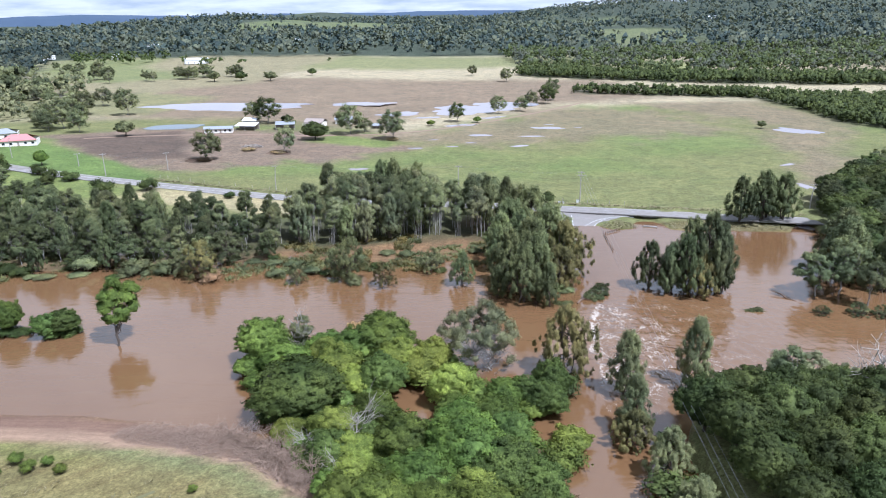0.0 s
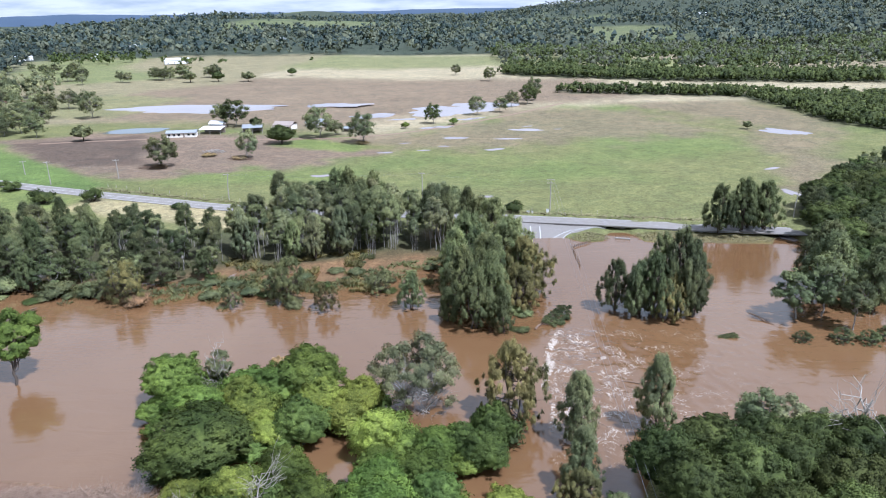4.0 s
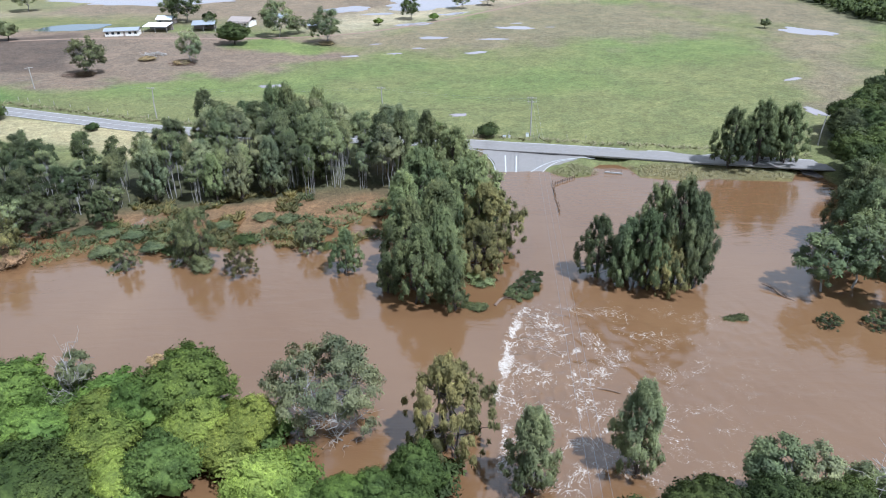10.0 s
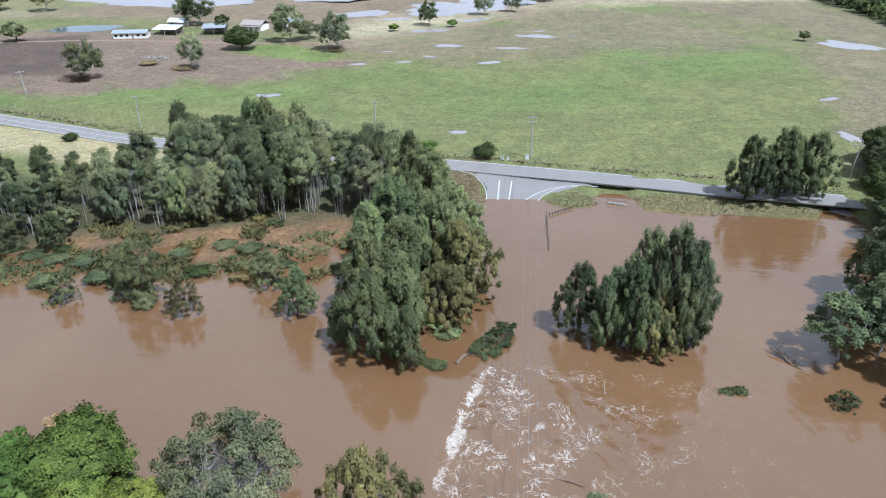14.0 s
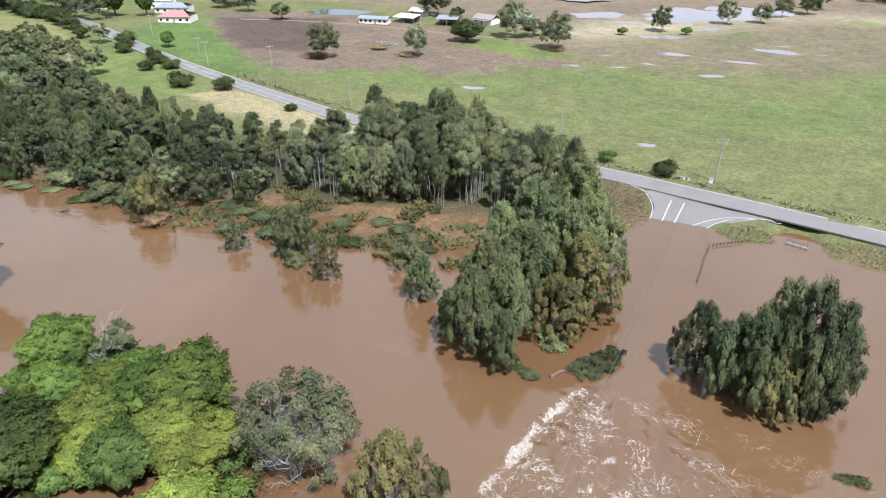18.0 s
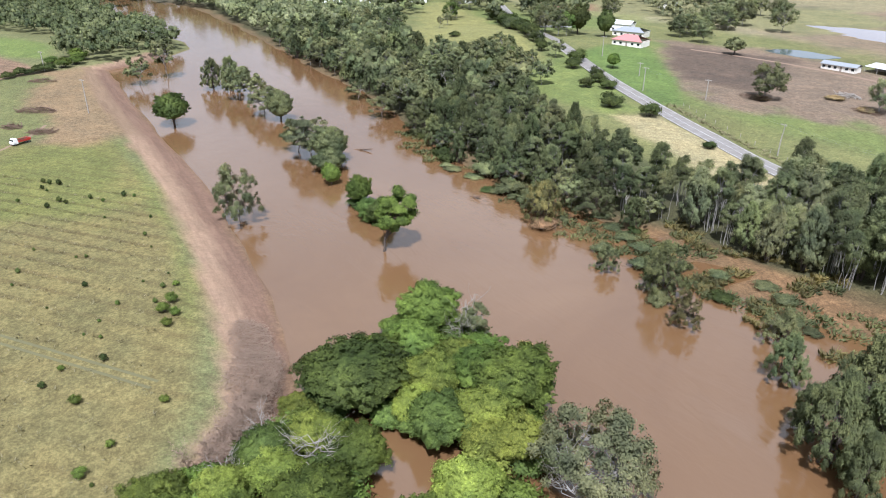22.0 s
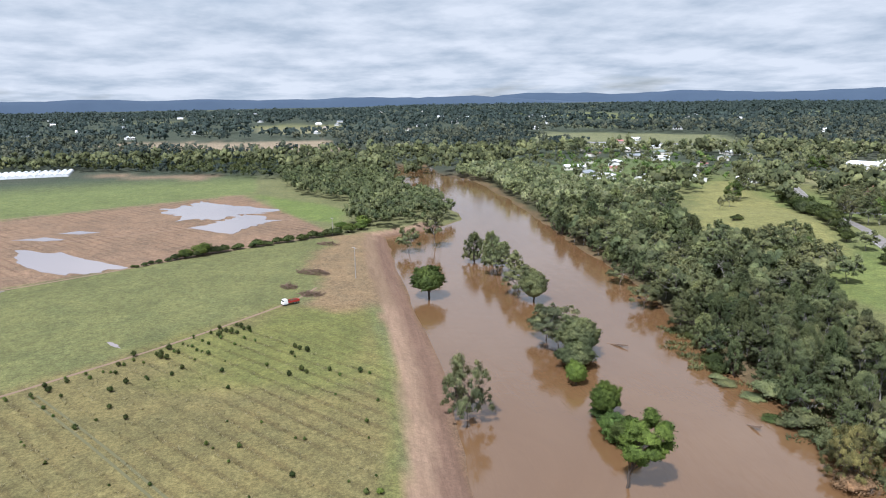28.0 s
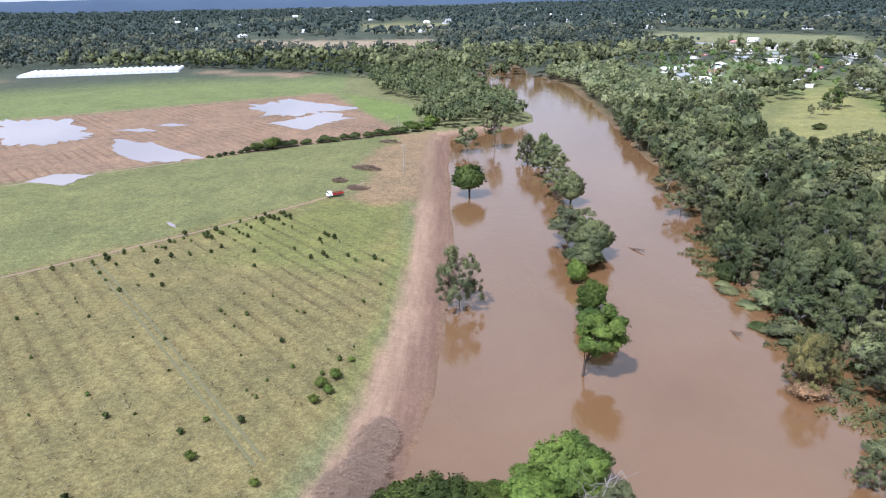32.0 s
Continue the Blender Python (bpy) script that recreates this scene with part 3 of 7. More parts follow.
area([(-330, 700), (-460, 800), (-540, 1010), (-420, 1100), (-380, 900), (-250, 760)], (0.22, 0.24, 0.11), 30, 14)
area([(-320, 440), (-440, 400), (-480, 450), (-380, 540), (-260, 600), (-180, 560), (-200, 470)], (0.25, 0.24, 0.13), 20, 14)
area([(-350, 412), (-392, 418), (-410, 445), (-372, 462), (-340, 440)], (0.28, 0.17, 0.12), 8, 8)
area([(-600, 300), (-560, 270), (-430, 270), (-430, 330), (-520, 400), (-620, 380)], (0.17, 0.22, 0.09), 20, 14, 0.8)
area([(222, 800), (238, 900), (310, 910), (276, 798)], (0.24, 0.26, 0.11), 12, 6)
paint(smooth01((-GZ + 0.12) / 0.3), (0.20, 0.125, 0.07))

zone_c *= 0.63
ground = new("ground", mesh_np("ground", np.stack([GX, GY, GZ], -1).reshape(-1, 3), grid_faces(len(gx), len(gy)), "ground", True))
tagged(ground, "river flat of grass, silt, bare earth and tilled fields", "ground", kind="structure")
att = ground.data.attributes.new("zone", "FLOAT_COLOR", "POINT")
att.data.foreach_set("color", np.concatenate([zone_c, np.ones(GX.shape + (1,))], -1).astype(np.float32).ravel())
att = ground.data.attributes.new("graded", "FLOAT", "POINT")
att.data.foreach_set("value", track.astype(np.float32).ravel())
att = ground.data.attributes.new("furrow", "FLOAT", "POINT")
att.data.foreach_set("value", furrow_c.astype(np.float32).ravel())

# river: one sheet, with the drop over the causeway and the broken water below it
hx = np.concatenate([np.arange(-700, -20, 6.0), np.arange(-20, 24, 2.0), np.arange(24, 84, 0.45), np.arange(84, 130, 2.0), np.arange(130, 420, 10.0)])
hy = np.concatenate([np.arange(-120, 60, 6.0), np.arange(60, 84, 2.0), np.arange(84, 166, 0.45), np.arange(166, 232, 2.0), np.arange(232, 320, 8.0)])
WX, WY = np.meshgrid(hx, hy)
weir_x = np.interp(WY, [96, 131, 141.7, 150.6, 156], [26.5, 30.2, 31.8, 34.8, 36.5]) + 0.7 * value_noise(WX * 0 + 3, WY, 5, 71)
span = smooth01((WY - 96) / 26) * smooth01((156 - WY) / 7)
down = WX - weir_x
step_z = 0.34 * smooth01(0.5 - down / 2.2) * span * smooth01((down + 40) / 20)
rough_zone = span * smooth01((down + 0.6) / 1.2) * np.exp(-np.maximum(down, 0) / 17) + 0.25 * smooth01((down + 2) / 10) * smooth01((WY - 100) / 14) * smooth01((172 - WY) / 24) * np.exp(-np.maximum(down, 0) / 45)
ridges = 1 - np.abs(fbm(WX * 1.0 + 0.3 * WY, WY * 0.6, 2.3, 81, 3)) * 2.4
lumps = fbm(WX, WY, 2.2, 91, 3)
WZ = step_z + rough_zone * (0.34 * ridges * (ridges > 0) + 0.26 * lumps) - 0.18 * np.exp(-((down - 1.8) / 1.4) ** 2) * span
lip_v = np.exp(-((down - 0.7 - 1.1 * lumps) / 0.75) ** 2) * span * smooth01((WY - 116) / 12) * smooth01(0.35 + 1.7 * value_noise(WX * 0 + 7, WY, 3.4, 72))
lip_v = np.maximum(lip_v, 0.8 * np.exp(-((down - 11.5 - 2.2 * lumps) / 0.55) ** 2) * span * smooth01((WY - 118) / 8) * smooth01(-0.1 + 1.8 * value_noise(WX, WY, 2.8, 73)))
foam_v = np.minimum(1.0, 1.25 * rough_zone * smooth01((down + 1.0) / 1.5)) * (lip_v < 0.3) + (1 + 0.8 * lip_v) * (lip_v >= 0.3)
foam_v = np.clip(foam_v, 0, 1.8)
water = new("water", mesh_np("water", np.stack([WX, WY, WZ], -1).reshape(-1, 3), grid_faces(len(hx), len(hy)), "flood_water", True))
tagged(water, "silt-brown flood water with white broken water below the drowned crossing", "river", kind="structure")
att = water.data.attributes.new("foam", "FLOAT", "POINT")
att.data.foreach_set("value", foam_v.astype(np.float32).ravel())
att = water.data.attributes.new("chop", "FLOAT", "POINT")
att.data.foreach_set("value", np.clip(rough_zone * 1.5 + 0.05, 0, 1).astype(np.float32).ravel())

# ---------------------------------------------------------------- road


def smooth_line(pts, step):
    """A rounded line through points (Catmull-Rom), sampled every step metres or so."""
    out = []
    for i in range(len(pts) - 1):
        p0, p1, p2, p3 = (np.array(pts[min(max(k, 0), len(pts) - 1)], float) for k in (i - 1, i, i + 1, i + 2))
        m = max(2, int(np.hypot(*(p2 - p1)) / step))
        for t in np.arange(m) / m:
            out.append(0.5 * (2 * p1 + (p2 - p0) * t + (2 * p0 - 5 * p1 + 4 * p2 - p3) * t ** 2 + (3 * p1 - p0 - 3 * p2 + p3) * t ** 3))
    return np.array(out + [np.array(pts[-1], float)])


def ribbon(name, line, left, right, lift_by, mat, parent=None, label="", even=0):
    """A strip that follows a line on the ground, from left to right of it, with a low edge down into the ground."""
    d = np.gradient(line, axis=0)
    d /= np.linalg.norm(d, axis=1)[:, None]
    side = np.stack([-d[:, 1], d[:, 0]], 1)
    cols = []
    z = np.maximum.reduce([land(*(line + side * o).T) for o in (left, 0, right)])
    if even:
        # a built road: evened out along its length
        z = np.convolve(np.pad(z, even, "edge"), np.ones(2 * even + 1) / (2 * even + 1), "valid") + 0.06
    for off, drop in ((left, -0.25), (left, 0), (left * 0.5 + right * 0.5, 0.02), (right, 0), (right, -0.25)):
        q = line + side * off
        cols.append(np.column_stack([q, z + lift_by + drop]))
    v = np.stack(cols, 1).reshape(-1, 3)
    ob = new(name, mesh_np(name, v, grid_faces(5, len(line)), mat, False))
    ob.parent = parent
    return tagged(ob, label) if label else ob


road_line = smooth_line(ROAD, 3.0)
road = ribbon("road", road_line, 3.6, -3.6, 0.10, "asphalt", even=9)
tagged(road, "grey sealed two-lane road, wet in places", "road", kind="structure")
ribbon("edge_line", road_line, 3.25, 3.08, 0.135, "line_paint", road, even=9)
ribbon("edge_line", road_line, -3.08, -3.25, 0.135, "line_paint", road, even=9)
ribbon("centre_line", road_line, 0.09, -0.09, 0.155, "line_paint", road, even=9)

# mouth of the drowned side road: a flared apron that runs down into the water


def apron_z(x, y):
    return max((y - 217.6) * 0.13, ground_z(x, y) + 0.07 if y > 221 else -2.0)


rows_y = np.linspace(229.8, 200, 18)
v = []
for yy in rows_y:
    west_edge = np.interp(yy, [200, 214, 222.6, 226, 228.5, 229.8], [36.5, 36.3, 36.5, 35.2, 33.4, 31.5])
    east_edge = np.interp(yy, [200, 214, 217, 220, 222.5, 224, 229.8], [46, 49.3, 50.2, 52.5, 56.5, 63, 64])
    for xx in np.linspace(west_edge, east_edge, 11):
        v.append((xx, yy, apron_z(xx, yy)))
apron = new("side_road", mesh_np("side_road", v, grid_faces(11, len(rows_y))[:, ::-1], "asphalt", True))
tagged(apron, "flared sealed side road running down under the flood water", "road", kind="structure")


def apron_line(pts, width):
    line = smooth_line(pts, 0.8)
    d = np.gradient(line, axis=0)
    d /= np.linalg.norm(d, axis=1)[:, None]
    v = []
    for (x, y), (dx, dy) in zip(line, d):
        for o, drop in ((-1, -0.05), (-0.98, 0), (0.98, 0), (1, -0.05)):
            v.append((x - dy * o * width / 2, y + dx * o * width / 2, max(apron_z(x, y), ground_z(x, y) + 0.1) + 0.05 + drop))
    return part("lane_line", mesh_np("lane_line", v, grid_faces(4, len(line))[:, ::-1], "line_paint"), apron)


for pts, wide in (([(39.6, 226.5), (39.3, 222), (38.9, 215.6)], 0.28), ([(42.5, 226.1), (42.0, 221), (41.3, 214.9)], 0.28), ([(28.5, 231.6), (33.6, 227.6), (36.0, 222.6), (36.4, 216)], 0.2),
                  ([(44, 215.4), (46.6, 218.6), (50.3, 221.7), (56, 223.4), (63, 223.9)], 0.22), ([(47.5, 215.2), (49.6, 219), (53.5, 222.2), (58, 223.2)], 0.2)):
    apron_line(pts, wide)


def puddle(x, y, rx, ry, turn, seed, mat="still_water", label="shallow puddle of silty water lying on the flat", z=None, lobes=0.28):
    k = 96
    an = np.linspace(0, 2 * np.pi, k, endpoint=False)
    fray = fbm(40 + np.cos(an) * 3.0, 40 + np.sin(an) * 3.0, 2.6, 800 + seed, 4)
    r = np.clip(1 + lobes * 2.6 * fray, 0.25, 1.9)
    px, py = r * np.cos(an) * rx, r * np.sin(an) * ry
    c, s = math.cos(radians(turn)), math.sin(radians(turn))
    X, Y = x + px * c - py * s, y + px * s + py * c
    zz = float(max(land(X, Y).max(), ground_z(x, y))) + 0.05 if z is None else z
    zz += 0.0006 * (seed % 100)
    v = [(x, y, zz)] + [(a, b, zz) for a, b in zip(X, Y)]
    v += [(x + (a - x) * 1.01, y + (b - y) * 1.01, zz - 0.3) for a, b in zip(X, Y)]
    f = [(0, 1 + i, 1 + (i + 1) % k) for i in range(k)]
    f += [(1 + i, 1 + k + i, 1 + k + (i + 1) % k) for i in range(k)] + [(1 + i, 1 + k + (i + 1) % k, 1 + (i + 1) % k) for i in range(k)]
    ob = new("puddle", mesh_np("puddle", v, f, mat))
    return tagged(ob, label, "puddle", "puddles left by the flood", "structure")


for i, (x, y, rx, ry, turn) in enumerate([
        (61, 408, 10, 4, -14), (196, 387, 8.5, 12, 20), (138, 261, 2.4, 5.5, 10), (38, 351, 5, 2.2, 12), (-15, 348, 3.5, 1.6, 5), (4, 352, 3, 1.4, 0),
        (-38, 300, 3.5, 1.7, 0), (150, 300, 4, 1.6, 30), (28, 262, 3, 1.4, 10), (20, 385, 6, 2.5, 0), (48, 380, 7, 2, -5)] + [
        (-150, 505, 62, 22, 2), (14, 492, 30, 26, 15), (-32, 470, 14, 9, 25), (10, 422, 9, 4, 15), (45, 515, 20, 14, 0), (-60, 520, 24, 10, 0), (30, 452, 8, 3, 20), (-12, 455, 9, 3, 10), (8, 468, 7, 2.5, 0), (62, 420, 3, 1.2, 10), (78, 408, 2.5, 1, 0), (-6, 372, 2.2, 1, 10), (14, 362, 2.6, 1.1, 0)]):
    puddle(x, y, rx, ry, turn, 200 + i)


def sheet(corners, seed, label):
    """A shallow sheet of water with straight-ish sides and frayed edges."""
    rng = np.random.RandomState(seed)
    c = np.array(corners, float)
    mid = c.mean(0)
    ring = []
    for p0, p1 in zip(c, np.roll(c, -1, 0)):
        m = max(3, int(np.hypot(*(p1 - p0)) / 0.8))
        for t in np.arange(m) / m:
            q = p0 + (p1 - p0) * t
            ring.append(q)
    ring = np.array(ring)
    wob = fbm(ring[:, 0], ring[:, 1], 16, 700 + seed, 3)
    across = ring @ np.array([-0.777, 0.629])
    comb = value_noise(across, across * 0, 2.2, 750 + seed)
    ring = mid + (ring - mid) * (1 + 0.20 * wob + 0.16 * comb)[:, None]
    if (np.roll(ring, -1, 0) - ring)[:, 0] @ (np.roll(ring, -1, 0) + ring)[:, 1] > 0:
        ring = ring[::-1]
    k = len(ring)
    z = float(land(ring[:, 0], ring[:, 1]).max()) + 0.12 + 0.0006 * (seed % 100)
    v = [(mid[0], mid[1], z)] + [(a, b, z) for a, b in ring] + [(a, b, z - 0.3) for a, b in ring]
    f = [(0, 1 + i, 1 + (i + 1) % k) for i in range(k)]
    f += [(1 + i, 1 + k + i, 1 + k + (i + 1) % k) for i in range(k)] + [(1 + i, 1 + k + (i + 1) % k, 1 + (i + 1) % k) for i in range(k)]
    return tagged(new("puddle", mesh_np("puddle", v, f, "still_water")), label, "puddle", "puddles left by the flood", "structure")


for i, corners in enumerate([
        [(-360, 0), (-404, -16), (-432, 4), (-388, 50), (-368, 30)], [(-336, 12), (-320, 35), (-350, 55), (-374, 36)],
        [(-292, -52), (-287, -34), (-253, 1), (-238, -16), (-262, -40)], [(-356, -150), (-359, -112), (-307, -71), (-290, -82), (-284, -106)],
        [(-322, -66), (-316, -50), (-318, -42), (-326, -54)], [(-336, -51), (-330, -40), (-334, -32), (-341, -44)], [(-226, -46), (-222, -30), (-206, -34), (-212, -52)]]):
    sheet(corners, 300 + i, "sheet of flood water lying over tilled furrows")
puddle(-160, 410, 17, 9, 10, 401, "blue_water", "small farm dam with clear water and grassed banks", lobes=0.12)
puddle(-776, 447, 92, 10, 51, 402, "still_water", "long lagoon among far paddocks")
puddle(-157, 24.5, 3.6, 0.7, 40, 403, "still_water", "shallow puddle in the mown paddock")
for x, y, rx, ry in ((82, 222.5, 9, 1.5), (68, 225.6, 2.0, 1.4), (99, 219.4, 6, 1.0), (52, 228.6, 4, 0.9), (116, 213.5, 3, 3)):
    puddle(x, y, rx, ry, -14, int(500 + x), "still_water", "film of flood water lying across the road", ground_z(x, y) + 0.20, 0.2)

# ---------------------------------------------------------------- trees


def facing(v, f, n):
    """Turns each quad so that its front lies on the side of its soft normal."""
    g = np.cross(v[f[:, 2]] - v[f[:, 0]], v[f[:, 3]] - v[f[:, 1]])
    return np.where(((g * n).sum(1) < 0)[:, None], f[:, ::-1], f)


def quad_ball(m):
    """A round ball of m x m quads on each side of a cube."""
    v, f, index = [], [], {}
    for ax in range(3):
        for sgn in (-1, 1):
            for i in range(m):
                for j in range(m):
                    face = []
                    for a, b in ((i, j), (i + 1, j), (i + 1, j + 1), (i, j + 1)):
                        q = [0, 0, 0]
                        q[ax], q[(ax + 1) % 3], q[(ax + 2) % 3] = sgn, 2 * a / m - 1, 2 * b / m - 1
                        key = tuple(round(c, 4) for c in q)
                        if key not in index:
                            index[key] = len(v)
                            v.append(np.array(q) / np.linalg.norm(q))
                        face.append(index[key])
                    f.append(face if sgn > 0 else face[::-1])
    return np.array(v), np.array(f)


BALL, BALL_F = quad_ball(2)
CUBE, CUBE_F = quad_ball(1)
LUMP, LUMP_F = quad_ball(3)


def sprays(rng, centres, radii, count, size, droop=0.0, flat=0.7, long=1.6, hollow=0.55, core=0.0):
    """Leaf sprays: small bent quads thrown round the clumps of a crown. Returns verts, faces and soft normals."""
    centres, radii = np.asarray(centres, float), np.asarray(radii, float)
    share = radii ** 2
    pick = rng.choice(len(centres), count, p=share / share.sum())
    d = rng.normal(size=(count, 3))
    d /= np.linalg.norm(d, axis=1)[:, None]
    d[:, 2] = np.where(d[:, 2] < -0.35, -d[:, 2], d[:, 2])
    rad = radii[pick] * np.where(rng.rand(count) < 0.25, 0.3 + 1.15 * rng.rand(count), hollow + (1.12 - hollow) * rng.rand(count) ** 0.5)
    c = centres[pick] + d * rad[:, None] * np.array([1, 1, flat])
    whole = c - (centres.mean(0) - np.array([0, 0, 0.25 * np.ptp(centres[:, 2])]))
    whole /= np.linalg.norm(whole, axis=1)[:, None] + 1e-9
    n = d * 0.45 + 0.62 * whole + 0.16 * rng.normal(size=(count, 3)) + np.array([0, 0, 0.18])
    n /= np.linalg.norm(n, axis=1)[:, None]
    tilt = n + 0.55 * rng.normal(size=(count, 3))
    tilt /= np.linalg.norm(tilt, axis=1)[:, None]
    a = rng.normal(size=(count, 3)) * (1 - droop) + np.array([0, 0, -2.2]) * droop
    a -= tilt * (a * tilt).sum(1)[:, None]
    a /= np.linalg.norm(a, axis=1)[:, None] + 1e-9
    b = np.cross(tilt, a)
    s = size * (0.6 + 0.8 * rng.rand(count))[:, None]
    la, lb = a * s * long * 0.5, b * s * 0.5
    tip = tilt * s * 0.22
    v = np.stack([c - la * 1.0 - tip, c + lb * 0.95, c + la * 1.0 - tip, c - lb * 0.95], 1).reshape(-1, 3)
    f = np.arange(count * 4).reshape(-1, 4)
    if core:
        # leafy heart of each clump, so that the crown is not hollow
        cv = centres[:, None] + LUMP[None] * (radii * core)[:, None, None] * (1 + 0.20 * rng.randn(len(centres), len(LUMP), 1)) * np.array([1, 1, flat])
        cf = LUMP_F[None] + (np.arange(len(centres)) * len(LUMP))[:, None, None] + len(v)
        v, f = np.concatenate([v, cv.reshape(-1, 3)]), np.concatenate([f, cf.reshape(-1, 4)])
    f[:count] = facing(v, f[:count], n)
    n = np.repeat(n, 4, 0)
    if core:
        cw = centres - (centres.mean(0) - np.array([0, 0, 0.25 * np.ptp(centres[:, 2])]))
        cw /= np.linalg.norm(cw, axis=1)[:, None] + 1e-9
        cn = (LUMP[None] * 0.75 + cw[:, None] * 0.45 + 0.25 * rng.randn(len(centres), len(LUMP), 3) + np.array([0, 0, 0.15])).reshape(-1, 3)
        n = np.concatenate([n, cn / np.linalg.norm(cn, axis=1)[:, None]])
    return v, f, n


def limb(rng, sp, a, b, r0, r1, bend=0.12, sides=5, parts=4):
    a, b = np.array(a, float), np.array(b, float)
    L = np.linalg.norm(b - a)
    pts = [a + (b - a) * t + rng.normal(size=3) * L * bend * math.sin(math.pi * t) * 0.5 for t in np.linspace(0, 1, parts + 1)]
    sp.tube([tuple(q) for q in pts], list(np.linspace(r0, r1, parts + 1)), sides)
    return pts


PROTO = {}


def tree_kind(key, name, label, category, wood, bark, crown, leaf):
    """Keeps a kind of tree: its trunk mesh, its crown mesh, its name and its words."""
    tm = wood.mesh(key + "_trunk", bark, True)
    cm = mesh_np(key + "_crown", *crown[:2], leaf, True, crown[2]) if crown else None
    PROTO[key] = (name, label, category, tm, cm)


def plant(key, x, y, height=1.0, spread=None, turn=None, z=None, leaf=None, label=None, group="", lean=0.0):
    """Sets one tree of a kind; height and spread scale its unit form."""
    name, words, category, tm, cm = PROTO[key]
    spread = height if spread is None else spread
    turn = PLANT.rand() * 360 if turn is None else turn
    z = max(ground_z(x, y), -0.6) - 0.15 if z is None else z
    ob = new(name)
    ob.empty_display_size = 0.5
    ob.matrix_basis = pose(x, y, z, lean, 0, turn) @ Matrix.Diagonal((spread, spread, height, 1))
    tagged(ob, label or words, category, group)
    part("trunk", tm, ob)
    if cm:
        c = part("crown", cm, ob)
        if leaf:
            c.material_slots[0].link = "OBJECT"
            c.material_slots[0].material = MATS[leaf]
    return ob


PLANT = np.random.RandomState(11)


def make_dome(key, seed, count, size, leaf, label, wide=0.58, low=0.32, boughs=11, swell=0.34, clumps=230, clump=1.0, flat=0.8, long=2.0, name="broadleaf_tree"):
    """Broad leafy tree, one unit high: many leafy clumps over an uneven crown that swells into boughs, with clefts between them."""
    rng = np.random.RandomState(seed)
    sp = Soup()
    limb(rng, sp, (0, 0, -0.05), (0.02, 0, 0.40), 0.035, 0.026, 0.05, 7)
    big = rng.normal(size=(boughs, 3))
    big[:, 2] = np.abs(big[:, 2]) * 1.1 - 0.2
    big /= np.linalg.norm(big, axis=1)[:, None]
    tall = 0.35 + 0.75 * rng.rand(boughs)

    def crown_at(d, shrink):
        r = np.where(d[:, 2:] > 0, np.array([wide, wide, 0.48]), np.array([wide, wide, low]))
        bump = swell * ((np.exp((d @ big.T - 1) / 0.085) * tall).max(1) - 0.55)
        return np.array([0, 0, 0.46]) + d * r * (0.92 + bump - shrink)[:, None]

    d = rng.normal(size=(clumps, 3))
    d[:, 2] = np.where(d[:, 2] < -0.25, -d[:, 2], d[:, 2])
    d /= np.linalg.norm(d, axis=1)[:, None]
    cen = crown_at(d, 0.16 * rng.rand(clumps) - 0.02)
    rad = (0.030 + 0.060 * rng.rand(clumps) ** 1.6) * clump
    for q in cen[::9]:
        limb(rng, sp, (0.01, 0, 0.30), q * (0.95, 0.95, 0.97), 0.014, 0.003, 0.2, 4, 3)
    v, f, n = sprays(rng, cen, rad, count, size, 0.18, flat, long, 0.1, 0.42)
    hv, hf = quad_ball(9)
    heart = crown_at(hv, 0.16 + 0.05 * rng.randn(len(hv)))
    v, f, n = np.concatenate([v, heart]), np.concatenate([f, hf + len(v)]), np.concatenate([n, hv])
    tree_kind(key, name, label, "tree", sp, "bark_dark", (v, f, n), leaf)


def make_sheoak(key, seed, count, size, leaf, label, broad=0.20, name="she_oak", low=0.17):
    """Tall feathery tree with hanging needle sprays."""
    rng = np.random.RandomState(seed)
    sp, cen, rad = Soup(), [], []
    for k in range(3):
        foot = rng.normal(size=2) * 0.02
        pts = limb(rng, sp, (foot[0], foot[1], -0.05), (foot[0] * 4, foot[1] * 4, 0.9 - 0.15 * k), 0.016, 0.004, 0.05, 6, 6)
    for i in range(150):
        h = low + (0.98 - low) * ((i + rng.rand()) / 150)
        wide = broad * (0.55 + 0.75 * math.sin(math.pi * min(1, 0.12 + h * 0.86)) ** 1.2) * (1.05 - 0.62 * h ** 3)
        an, r = i * 2.4 + rng.rand(), wide * (0.35 + 0.65 * rng.rand())
        q = np.array([r * math.cos(an), r * math.sin(an), h])
        cen.append(q)
        rad.append(0.018 + 0.028 * rng.rand())
        if i % 4 == 0:
            limb(rng, sp, (0, 0, max(0.05, h - 0.10)), q, 0.006, 0.0015, 0.15, 4, 3)
    tree_kind(key, name, label, "tree", sp, "bark_dark", sprays(rng, cen, rad, count, size, 0.62, 2.3, 4.6, 0.1, 0.32), leaf)


